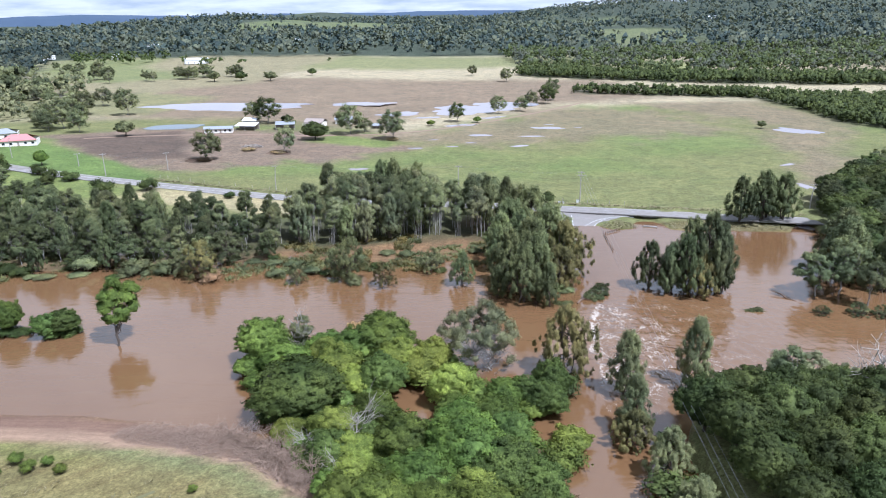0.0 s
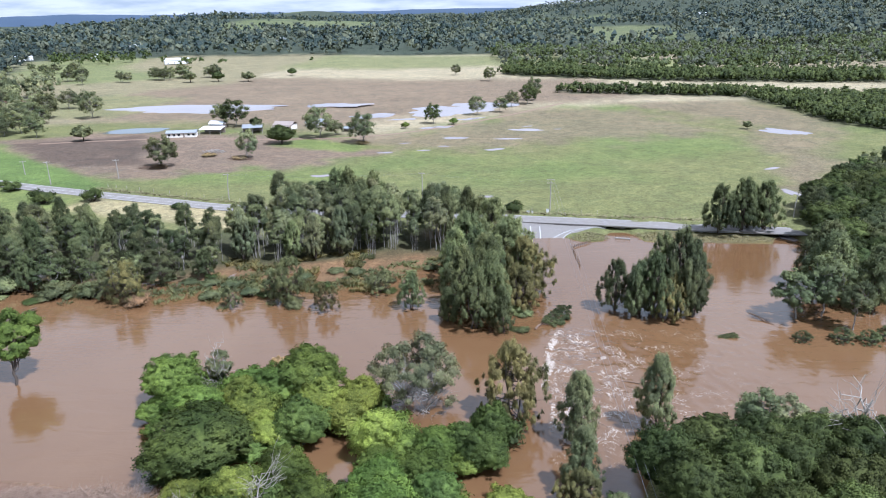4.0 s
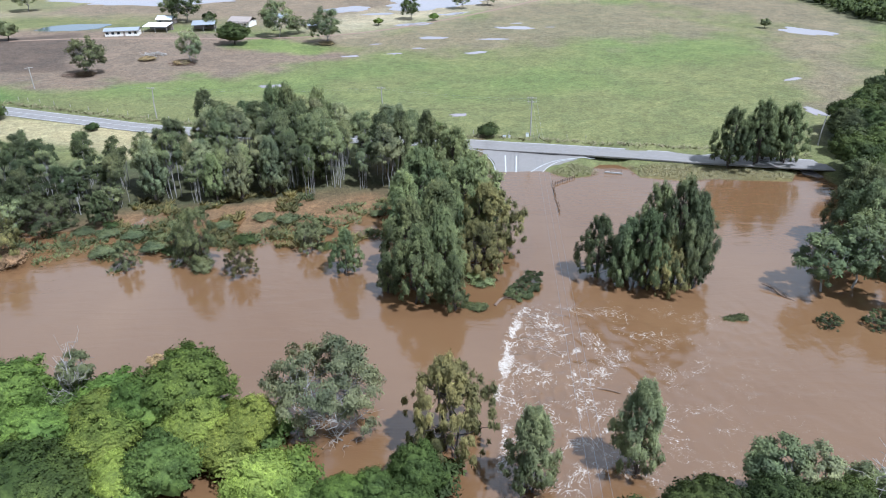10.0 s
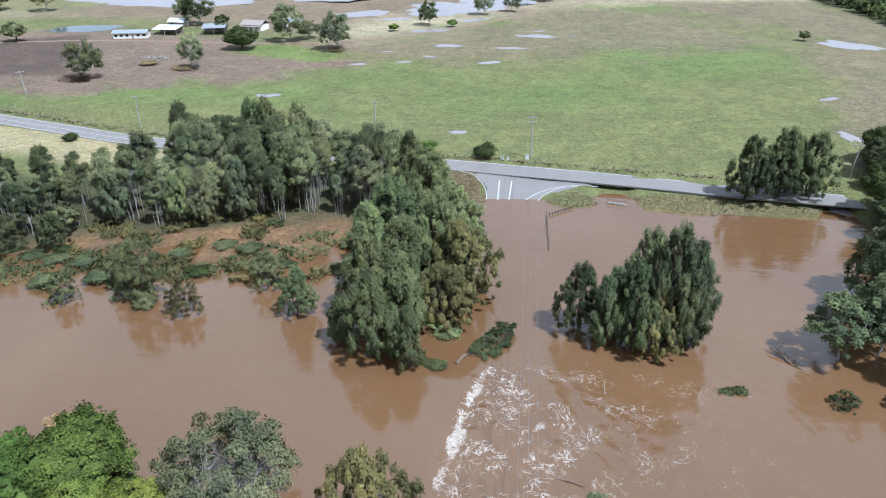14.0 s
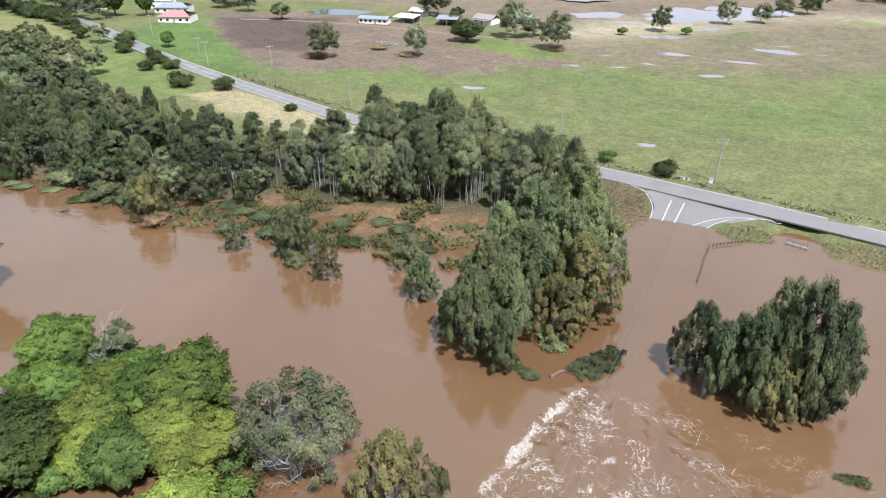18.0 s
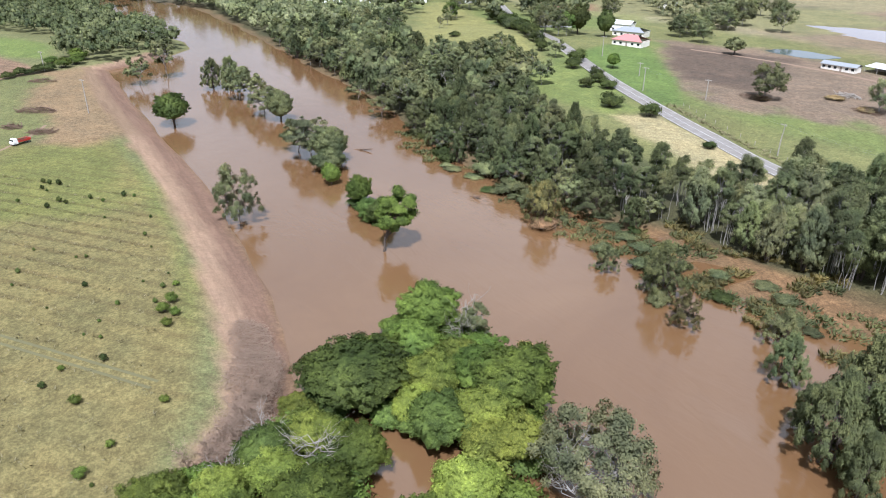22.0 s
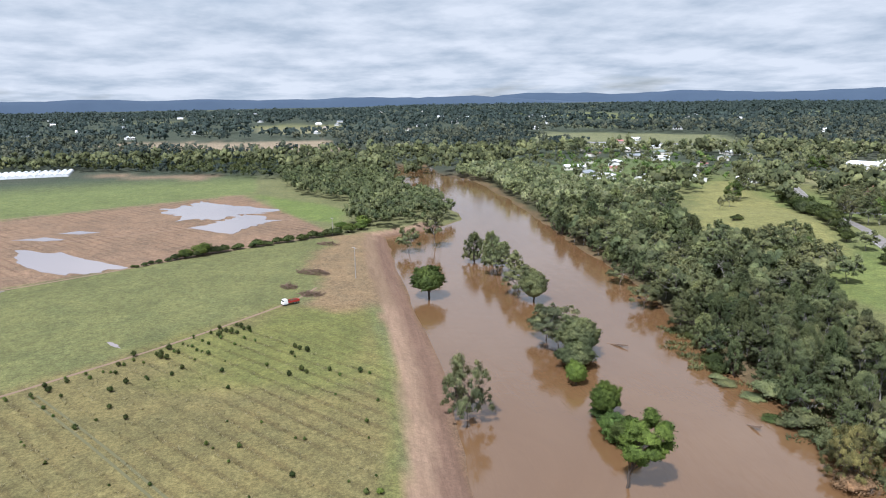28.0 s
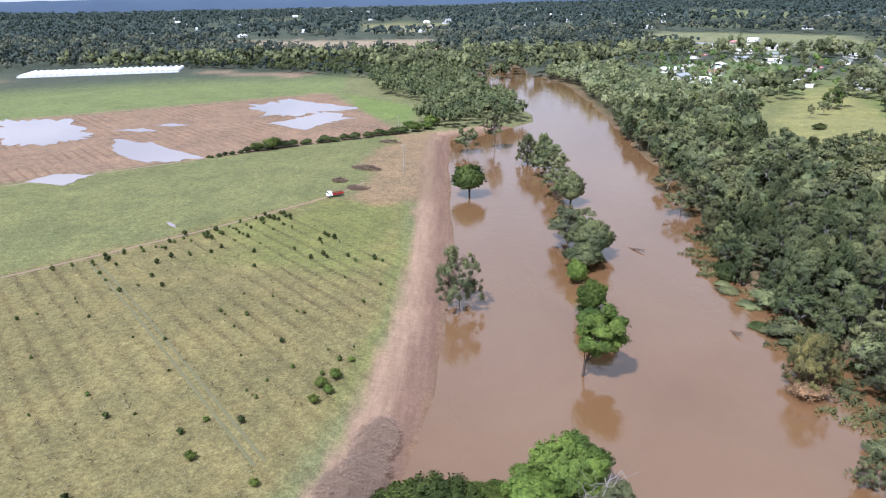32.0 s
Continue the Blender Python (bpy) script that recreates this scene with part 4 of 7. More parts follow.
def make_gum(key, seed, count, size, leaf, label, broad=0.26, bare=0.42, bark="bark_pale", name="gum_tree", clumps=15, stems=0, puff=1.0, thick=1.0):
    """Gum tree: pale forked trunk, open crown of separate clumps."""
    rng = np.random.RandomState(seed)
    sp, cen, rad = Soup(), [], []
    fork = np.array([0.02 * rng.randn(), 0.02 * rng.randn(), bare])
    limb(rng, sp, (0, 0, -0.05), fork, 0.013 * thick, 0.009 * thick, 0.06 * thick, 7, 5)
    for k in range(stems):
        an = rng.rand() * 6.3
        foot = np.array([math.cos(an), math.sin(an)]) * broad * (0.25 + 0.5 * rng.rand())
        limb(rng, sp, (*foot, -0.05), (*(foot * 1.35), bare + 0.12 + 0.15 * rng.rand()), 0.0085 * thick, 0.004 * thick, 0.05 * thick, 5, 4)
    for k in range(4):
        an = k * 1.57 + rng.rand()
        mid = fork + np.array([math.cos(an) * broad * 0.45, math.sin(an) * broad * 0.45, 0.16 + 0.12 * rng.rand()])
        limb(rng, sp, fork * (1, 1, 0.96), mid, 0.008, 0.005, 0.15, 5, 4)
        for j in range(clumps * 3 // 4 + 2):
            b = an + rng.randn() * 0.75
            r = 0.30 + 0.72 * rng.rand()
            q = np.array([math.cos(b) * broad * r, math.sin(b) * broad * r, bare + 0.02 + (0.95 - bare) * rng.rand() ** 0.7 * (1 - 0.5 * r * r)])
            limb(rng, sp, mid, q, 0.004, 0.0012, 0.2, 4, 3)
            cen.append(q)
            rad.append((0.030 + 0.045 * rng.rand() ** 1.5) * puff)
    tree_kind(key, name, label, "tree", sp, bark, sprays(rng, cen, rad, count, size, 0.40, 1.1, 2.0, 0.15, 0.28), leaf)


def make_shrub(key, seed, count, size, leaf, label, name="shrub", bark="bark_dark"):
    rng = np.random.RandomState(seed)
    sp, cen, rad = Soup(), [], []
    for i in range(14):
        an, r = i * 2.4, 0.5 * math.sqrt((i + 0.3) / 14)
        q = np.array([r * math.cos(an), r * math.sin(an), 0.30 + 0.55 * rng.rand() * (1 - r)])
        cen.append(q)
        rad.append(0.17 + 0.12 * rng.rand())
        limb(rng, sp, (0, 0, -0.1), q, 0.022, 0.006, 0.2, 4, 3)
    tree_kind(key, name, label, "shrub", sp, bark, sprays(rng, cen, rad, count, size, 0.25, 0.9, 1.9, 0.2, 0.45), leaf)


def make_bare(key, seed, label, bark="dead_wood", name="dead_tree", twigs=26, spread=0.4):
    rng = np.random.RandomState(seed)
    sp = Soup()
    main = limb(rng, sp, (0, 0, -0.05), (0.10, 0.04, 0.75), 0.022, 0.008, 0.2, 6, 6)
    for i in range(twigs):
        a = main[1 + rng.randint(6)]
        d = rng.normal(size=3) * np.array([1, 1, 0.35])
        d = d / np.linalg.norm(d) * spread * (0.4 + 0.6 * rng.rand())
        d[2] = abs(d[2]) + 0.14
        mid = a + d
        limb(rng, sp, a, mid, 0.007, 0.003, 0.25, 4, 4)
        for _ in range(3):
            limb(rng, sp, a + d * 0.6, mid + rng.normal(size=3) * 0.12, 0.003, 0.0012, 0.2, 3, 3)
    tree_kind(key, name, label, "tree", sp, bark, None, None)


make_dome("dome_a", 1, 22000, 0.0150, "leaf_green", "bright green broadleaf tree with a rounded crown at the flooded bank")
make_dome("dome_b", 2, 26000, 0.0120, "leaf_dark", "deep green broadleaf tree with a wide domed crown in flood water", 0.60, 0.28, 16, 0.20, 330, 0.85, 0.5, 2.4)
make_dome("dome_c", 3, 22000, 0.0150, "leaf_yellow", "yellow-green leafy tree standing in flood water", 0.54, 0.38, 8, 0.50, 200, 1.05, 1.0, 1.9)
make_dome("dome_d", 4, 20000, 0.0155, "leaf_dark", "dense dark green tree in the riverside thicket", 0.58, 0.46, 10, 0.36, 220, 1.05, 0.85, 1.9)
make_sheoak("oak_a", 5, 17000, 0.0074, "leaf_sheoak", "tall grey-green she-oak standing in flood water")
make_sheoak("oak_b", 6, 19000, 0.0076, "leaf_sheoak", "tall feathery she-oak with its foot in the flood", 0.26)
make_sheoak("oak_c", 7, 25000, 0.0086, "leaf_olive", "olive-brown she-oak in flood water", 0.38, low=0.10)
make_gum("gum_a", 8, 11500, 0.0108, "leaf_gum", "slender gum tree with a pale trunk on the wooded bank", 0.17, 0.40, name="slender_gum", stems=6, thick=0.6)
make_gum("gum_b", 9, 9500, 0.0140, "leaf_gum", "gum tree with a forked pale trunk and open crown", 0.24, 0.36)
make_gum("gum_c", 10, 12000, 0.0145, "leaf_grey", "grey-green gum tree with a spreading crown", 0.32, 0.28, clumps=20)
make_gum("gum_d", 12, 10500, 0.0105, "leaf_gum", "thin gum tree with a long bare trunk", 0.15, 0.46, stems=6, thick=0.55)
make_gum("brush", 13, 24000, 0.0135, "leaf_sheoak", "wide grey-green tree with bare silvery branches showing", 0.58, 0.16, "bark_pale", "river_tree", 44, puff=1.25)
make_gum("brown_tree", 29, 15000, 0.0135, "leaf_olive", "drooping olive-brown tree half drowned at the bank", 0.52, 0.14, "bark_dark", "river_tree", 34, puff=1.2)
make_shrub("shrub_a", 14, 2600, 0.047, "leaf_green", "bushy green shrub at the water's edge")
make_shrub("shrub_b", 15, 2800, 0.045, "leaf_gum", "grey-green shrub half drowned in flood water")
make_shrub("shrub_c", 16, 2600, 0.042, "leaf_brown", "silt-stained brown shrub in flood water", bark="bark_pale")
make_shrub("shrub_d", 17, 2200, 0.050, "leaf_dark", "dark green shrub on the bank")
make_bare("bare_a", 18, "bleached dead tree with bare branches")
make_bare("bare_b", 19, "tangle of pale dead branches among the leaves", spread=0.5)
make_bare("bare_c", 23, "low spray of dry bleached twigs", "wrack_straw", twigs=44, spread=0.5)
# lighter forms for trees that stay far off
make_gum("gum_mid", 25, 3600, 0.022, "leaf_gum", "gum tree with a forked pale trunk", 0.26, 0.34)
make_gum("gum_wide", 26, 4200, 0.023, "leaf_gum", "spreading grey-green gum tree", 0.34, 0.27, clumps=20)
make_gum("gum_low", 30, 6500, 0.019, "leaf_gum", "leafy gum with a low spreading crown", 0.36, 0.18, clumps=28, puff=1.35)
make_sheoak("oak_mid", 27, 6500, 0.0125, "leaf_sheoak", "tall grey-green she-oak on the bank", 0.26)
make_shrub("shrub_small", 28, 420, 0.115, "leaf_dark", "small dark green bush")
make_dome("dome_mid", 24, 9000, 0.024, "leaf_dark", "dark green tree of the eastern wood", 0.60, 0.36, 10, 0.38, 170, 1.15)
make_dome("dome_far", 20, 1800, 0.055, "leaf_green", "green tree in the distant paddocks", 0.56, 0.34, 9, 0.40, 60, 1.6)

def scatter(poly, gap, seed, tries=4000):
    """Places at least gap metres apart inside a polygon."""
    rng = np.random.RandomState(seed)
    xs, ys = [q[0] for q in poly], [q[1] for q in poly]
    got = np.zeros((0, 2))
    cand = np.column_stack([rng.uniform(min(xs), max(xs), tries), rng.uniform(min(ys), max(ys), tries)])
    cand = cand[inside(poly, cand[:, 0], cand[:, 1]) > 0]
    for q in cand:
        if len(got) == 0 or np.min((got[:, 0] - q[0]) ** 2 + (got[:, 1] - q[1]) ** 2) > gap * gap:
            got = np.vstack([got, q])
    return got


# thicket in front of the crossing
for key, x, y, h, s in [
        ("dome_a", -37, 126, 10.5, 9.5), ("dome_b", -26, 107, 11, 14), ("dome_c", -21, 117, 9.5, 9), ("dome_a", -13, 127, 11, 11.5), ("dome_c", -10, 119, 9.5, 9), ("dome_c", -3, 120, 9, 8),
        ("dome_c", 1, 110, 9.5, 8.5), ("dome_d", -11.5, 113, 9, 7.5), ("dome_c", -18, 98, 8, 8.5), ("dome_a", -12, 101.5, 8, 7), ("dome_a", -7, 93, 9, 9), ("dome_c", -14, 84, 7.5, 7),
        ("dome_a", -4, 83, 9, 9.5), ("dome_a", 3, 89, 11, 11), ("dome_d", 8, 84, 10, 10), ("dome_a", 2, 98, 8.5, 7.5), ("dome_d", 12.5, 82, 8, 8), ("dome_b", -18.5, 91, 7.5, 6.5), ("dome_a", -9, 75, 9, 9)] + [
        ("dome_a", 10, 108, 6.5, 6.5), ("dome_d", 17.5, 106.5, 7, 7), ("dome_c", 14.5, 104.5, 4.5, 5), ("dome_d", 19, 112, 8, 6), ("dome_a", -30, 113, 8, 7), ("dome_a", 5, 75, 9, 9), ("dome_c", -24, 124, 8, 7), ("dome_d", 10, 96, 7.5, 7),
        ("dome_c", -17, 112, 7.5, 6.5), ("dome_a", 1.5, 103, 6.5, 6.5), ("dome_c", -5.5, 117, 8, 7), ("dome_a", -31, 120, 8, 8.5), ("dome_c", -14, 91, 7.5, 8), ("dome_a", -14.5, 77, 7, 6.5), ("dome_c", -10, 83, 7, 8),
        ("dome_a", 7, 101, 7, 7), ("dome_d", 14, 110, 6, 6), ("dome_c", 4, 81, 9, 9), ("dome_a", -18, 124, 9, 8.5), ("dome_a", -2, 76, 8.5, 9), ("dome_d", 11, 76, 8, 8), ("dome_c", -26, 99, 5.5, 6.5)]:
    plant(key, x, y, h, s * 1.14, leaf="leaf_mid" if key in ("dome_b", "dome_d") else None, group="trees of the drowned thicket")
THICKET = [(-39, 121), (-35, 130), (-14, 131), (3, 121), (4, 112), (9, 105), (20, 109), (22, 104), (14, 72), (-10, 68), (-17, 80), (-25, 96), (-35, 112)]
rng = np.random.RandomState(505)
for x, y in scatter(THICKET, 4.6, 506):
    if math.hypot(x + 7, y - 106.5) > 6.2 and not (x > 5 and 97 < y < 104):
        h = 3.8 + 2.4 * rng.rand()
        plant(("dome_mid", "dome_mid", "shrub_a")[rng.randint(3)], float(x), float(y), h, h * (1.15 + 0.3 * rng.rand()), leaf=("leaf_green", "leaf_mid", "leaf_yellow", "leaf_green")[rng.randint(4)], label="lower leafy tree filling the drowned thicket", group="trees of the drowned thicket")
plant("brush", 6, 125, 14, 13.5, 40, leaf="leaf_grey")
plant("gum_b", -30, 131, 8.5, 10)
plant("bare_a", -31, 128.5, 12, 9)
plant("gum_c", -19, 134, 6, 8, leaf="leaf_brown", label="brown-leaved sapling at the edge of the thicket")
for x, y, h in ((-22, 92.5, 6.5), (-15, 96, 8.5), (-16, 86, 6)):
    plant("bare_b", x, y, h, h, group="bare branches in the thicket")
for x, y, h in ((-37, 99, 3.2), (-34.5, 96, 4), (-32, 97, 4.4), (-31, 93.5, 3.6), (-29, 95, 4.6), (-27.5, 90.5, 4.2), (-25.5, 92, 4.8), (-24.5, 87.5, 4.4), (-22.5, 89, 4.8), (-22.5, 84.5, 4), (-20, 86, 5), (-20.5, 81.5, 4)):
    plant("bare_c", x, y, h, h * 1.1, label="dry bleached twigs standing along the edge of the thicket", group="bare branches in the thicket")
plant("bare_b", 9, 121, 8, 8)
plant("oak_c", 23, 119.5, 14.5, 14)
plant("shrub_d", 20, 113, 5, 7)
# she-oaks by the submerged crossing
for key, x, y, h, s in [("oak_a", 32.5, 112, 13, 14), ("oak_a", 31, 100, 11, 12), ("oak_b", 33, 88, 9, 11), ("oak_a", 46, 115, 14, 14), ("oak_c", 30, 96, 7, 9), ("oak_b", 34, 78, 8, 11)]:
    plant(key, x, y, h, s, leaf="leaf_gum" if key != "oak_c" else None)
plant("shrub_a", 35.5, 97, 2.4, 3.2)
plant("shrub_d", 33, 82, 6, 8)
plant("shrub_a", 35, 74, 6, 8)
for x, y, h, s in ((14, 95, 3, 4), (15.5, 88, 3, 4), (16, 80, 4, 5)):
    plant("shrub_c", x, y, h, s)
# dark grove on the near eastern bank
for i, (x, y, h) in enumerate([(42, 98.5, 11), (49.5, 101, 11.5), (57, 102, 10.5), (63, 101, 10.5), (69, 97, 11), (43.5, 90, 11), (51, 92, 11.5), (56.5, 94, 11), (62, 89, 11), (44, 81, 10.5), (52, 83, 11),
                               (59, 82, 11), (71, 90, 11.5), (67, 81, 11), (75, 100, 10.5), (78, 92, 11), (76, 83, 11), (46, 73, 10), (55, 73, 10.5), (64, 72, 10.5), (72, 73, 11), (84, 97, 11), (86, 87, 11), (94, 98, 11), (96, 88, 11)]):
    plant(("dome_d", "dome_b", "dome_d", "dome_a")[i % 4], x, y, h, h * 0.92, leaf="leaf_dark", group="grove on the eastern bank")
for key, x, y, h, s in [("gum_b", 59, 108, 12, 13), ("gum_c", 63, 107, 11, 12), ("gum_b", 69, 106, 9, 12), ("bare_a", 73, 101, 17, 17), ("bare_a", 71, 104, 11, 11)]:
    plant(key, x, y, h, s)
# big she-oaks at the corner of the flooded inlet
for key, x, y, h, s in [("oak_b", 25, 196, 18.5, 22), ("oak_b", 18.5, 187, 17.5, 22), ("oak_b", 27, 177, 18, 22), ("oak_c", 31.5, 173, 15, 17), ("oak_a", 22.5, 159, 16.5, 17), ("oak_b", 18.3, 155.5, 15, 15), ("oak_a", 24.2, 152.6, 11, 11),
                        ("oak_a", 12.6, 159, 8.5, 10), ("oak_b", 30, 186, 16.5, 20), ("oak_a", 22, 170, 17, 22), ("oak_b", 16, 167, 15, 16), ("oak_a", 15, 178, 16, 18), ("oak_b", 22, 203, 17, 20), ("oak_c", 29, 166, 11, 13)]:
    plant(key, x, y, h, s, group="she-oaks at the inlet")
plant("shrub_d", 29.5, 162.5, 3, 4.5, leaf="leaf_sheoak")
# heart-shaped clump standing in the flood
for key, x, y, h, s in [("oak_b", 51, 164, 12.5, 13), ("oak_a", 54.5, 160, 12.5, 12), ("oak_b", 59.0, 159, 15.5, 14), ("oak_b", 64.5, 160.5, 20.5, 16.5), ("oak_a", 68.5, 163, 17, 16), ("oak_b", 61.5, 165, 18, 15), ("oak_a", 56.5, 163, 12.5, 12), ("oak_c", 62, 158, 11, 10), ("oak_a", 67.5, 159, 13.5, 12)]:
    plant(key, x, y, h, s, leaf=None if key == "oak_c" else ("leaf_bush", "leaf_belt")[int(x * 2) % 2], label="dark she-oak in a clump standing in flood water", group="clump in the flooded inlet")
# rounded trees beside the road, and those in the eastern backwater
for x, y, h, s in ((95.5, 216.5, 15, 10), (102, 217, 16.5, 11), (109, 217.5, 15.5, 11), (105.5, 220, 14, 10)):
    plant("oak_b", x, y, h, s * 1.6, leaf="leaf_bush", label="dense dark tree beside the wet road", group="roadside trees")
for key, x, y, h, s in [("gum_c", 90, 157, 13, 17), ("gum_c", 96, 158, 16, 17), ("oak_b", 102, 167, 17, 20), ("gum_b", 99, 151, 12, 14), ("oak_a", 108, 160, 16, 18), ("oak_b", 105, 175, 17, 20)]:
    plant(key, x, y, h, s, leaf="leaf_belt")
for x, y, h, s in ((86, 146.5, 2.2, 5), (94, 146, 2.8, 6), (99, 145, 2.6, 6), (104, 146, 3, 6)):
    plant("brown_tree", x, y, h * 1.3, s * 0.8, leaf="leaf_bush", label="drooping half-sunken tree top in the eastern backwater")
# trees standing in the main channel upstream
plant("brown_tree", -101, 111.5, 16, 10.5, 60, leaf="leaf_gum", label="lone gum standing in shallow flood water off the bank")
plant("dome_a", -87.5, 139, 6.5, 6.5, leaf="leaf_mid")
plant("dome_a", -84.5, 140.2, 6.8, 7, leaf="leaf_mid")
for x, y, h, s in ((-97.5, 140, 3.0, 4.5), (-94.5, 140.6, 2.4, 4), (-87, 139.6, 3.2, 5), (-83.5, 140.8, 2.8, 4.5)):
    plant("shrub_b", x, y, h, s, leaf="leaf_mid", label="leafy brush round the foot of a drowned tree", group="brush round the drowned trees")
plant("dome_a", -97, 140.5, 9, 6.5)
plant("dome_d", -114.5, 140.4, 7, 5, leaf="leaf_green")
for key, x, y, h, s in [("dome_d", -131, 147, 12.5, 11.5), ("gum_c", -138, 144, 14, 20), ("dome_d", -124, 143.5, 8, 9), ("dome_d", -136, 149, 9, 9), ("gum_wide", -147, 143, 11, 15), ("dome_d", -183, 150, 12, 10), ("gum_wide", -192, 147, 13, 17), ("gum_mid", -214, 149, 14, 17), ("gum_wide", -221, 146, 13, 16),
                        ("oak_mid", -243, 142, 13, 16), ("oak_mid", -238, 148, 14, 17), ("gum_mid", -232, 150, 13, 15), ("gum_mid", -275, 130, 20, 19), ("gum_wide", -267, 117, 13, 15), ("gum_wide", -169, 183, 10, 15), ("gum_wide", -199, 187, 9, 13)]:
    plant(key, x, y, h, s, leaf={"dome_b": "leaf_belt", "dome_d": "leaf_belt"}.get(key), group="trees in the flooded channel")
plant("dome_b", -195, 116, 13, 11.5, leaf="leaf_mid", label="round dark green tree standing in shallow flood water")
for key, x, y, h, s, leaf in [("shrub_b", -46, 175, 3.2, 4.5, None), ("brown_tree", -38.5, 169.5, 6.8, 4.8, "leaf_gum"), ("brown_tree", -25.3, 172, 13.5, 8.5, "leaf_sheoak"), ("brown_tree", -29, 174, 9, 6.5, "leaf_gum"), ("shrub_b", -24, 169, 3.4, 4, None),
                              ("brown_tree", -15.7, 166.6, 7.8, 6.0, "leaf_olive"), ("oak_b", 4, 167, 9.5, 10, None), ("brown_tree", -65.4, 173.5, 12.5, 9, None), ("brown_tree", -71, 176, 8, 7, "leaf_gum"), ("shrub_c", -63, 172, 4, 6, None), ("shrub_b", -76, 178, 5, 6, None),
                              ("shrub_b", -85, 178, 5, 7, None), ("shrub_d", -121, 179, 4, 5, None), ("shrub_d", -116, 178, 3.5, 5, None), ("shrub_b", -100, 181, 5, 7, None), ("brown_tree", -4, 176, 8, 6, "leaf_gum")]:
    plant(key, x, y, h, s, leaf=leaf, group="half-drowned trees along the wooded bank")
# leaning tree with a full crown to one side
rng = np.random.RandomState(77)
sp = Soup()
stem = limb(rng, sp, (0, 0, -1.0), (1.6, 0.6, 6.6), 0.30, 0.17, 0.06, 8, 6)
cen, rad = [], []
for i in range(54):
    d = rng.normal(size=3)
    d /= np.linalg.norm(d)
    q = np.array([3.7, 1.0, 9.6]) + d * np.array([4.3, 3.9, 4.3]) * (0.45 + 0.55 * rng.rand() ** 0.5)
    q[2] += 0.25 * (q[0] - 3.7)
    cen.append(q)
    rad.append(0.75 + 0.55 * rng.rand())
    if i % 3 == 0:
        limb(rng, sp, stem[3 + i % 4], q, 0.10, 0.02, 0.15, 5, 4)
PROTO["leaning"] = ("leaning_tree", "green tree with a leaning trunk and full crown in flood water", "tree", sp.mesh("leaning_trunk", "bark_dark", True),
                    mesh_np("leaning_crown", *(lambda r: (r[0], r[1], "leaf_green", True, r[2]))(sprays(rng, cen, rad, 15000, 0.20, 0.2, 0.9, 1.8, 0.5, 0.72))))
plant("leaning", -70.0, 133.5, 1.0, 1.0, 75)


def wood(poly, gap, seed, kinds, heights, spread, group, leafs=(None,)):
    rng = np.random.RandomState(seed + 1)
    for i, (x, y) in enumerate(scatter(poly, gap, seed)):
        h = rng.uniform(*heights)
        k = kinds[rng.randint(len(kinds))]
        plant(k, float(x), float(y), h, h * rng.uniform(*spread), leaf=leafs[rng.randint(len(leafs))], group=group)


wood([(-48, 200), (-30, 199), (-10, 203), (14, 207), (20, 213), (10, 224), (-10, 233), (-38, 236), (-47, 222)], 4.3, 501, ["gum_a", "gum_d", "gum_d", "gum_a", "oak_a"], (10, 18), (0.85, 1.2), "tall trees of the wooded bank", ("leaf_grey", None, "leaf_belt", "leaf_gum"))
wood([(-150, 192), (-110, 187), (-70, 190), (-50, 197), (-52, 208), (-75, 211), (-110, 214), (-140, 226), (-152, 215)], 5.2, 502, ["gum_a", "gum_b", "gum_d", "gum_b", "oak_a"], (9.5, 14.5), (0.9, 1.25), "trees of the wooded bank", (None, "leaf_bush", "leaf_bush", "leaf_gum", "leaf_belt"))
wood([(-150, 184), (-112, 179.5), (-72, 183), (-48, 190), (-48, 199), (-72, 191), (-112, 188), (-150, 193)], 5.6, 503, ["gum_b", "gum_mid", "oak_mid", "gum_wide", "brown_tree"], (6.5, 11), (1.0, 1.3), "trees at the edge of the flooded channel", (None, "leaf_bush", "leaf_bush", "leaf_belt"))
wood([(-340, 198), (-250, 194), (-205, 195), (-152, 189), (-152, 194), (-205, 200), (-250, 199), (-340, 204)], 6.5, 504, ["gum_mid", "oak_mid", "gum_wide"], (7, 12), (1.0, 1.3), "trees at the edge of the flooded channel", (None, "leaf_belt", "leaf_bush"))
for x, y, h in ((-21, 231, 17.5), (-17, 229, 18), (-9, 229, 17)):
    plant("oak_b", x, y, h, h * 0.9, label="dark pointed she-oak rising over the wooded bank", group="tall trees of the wooded bank")

# ---------------------------------------------------------------- far woodland, joined


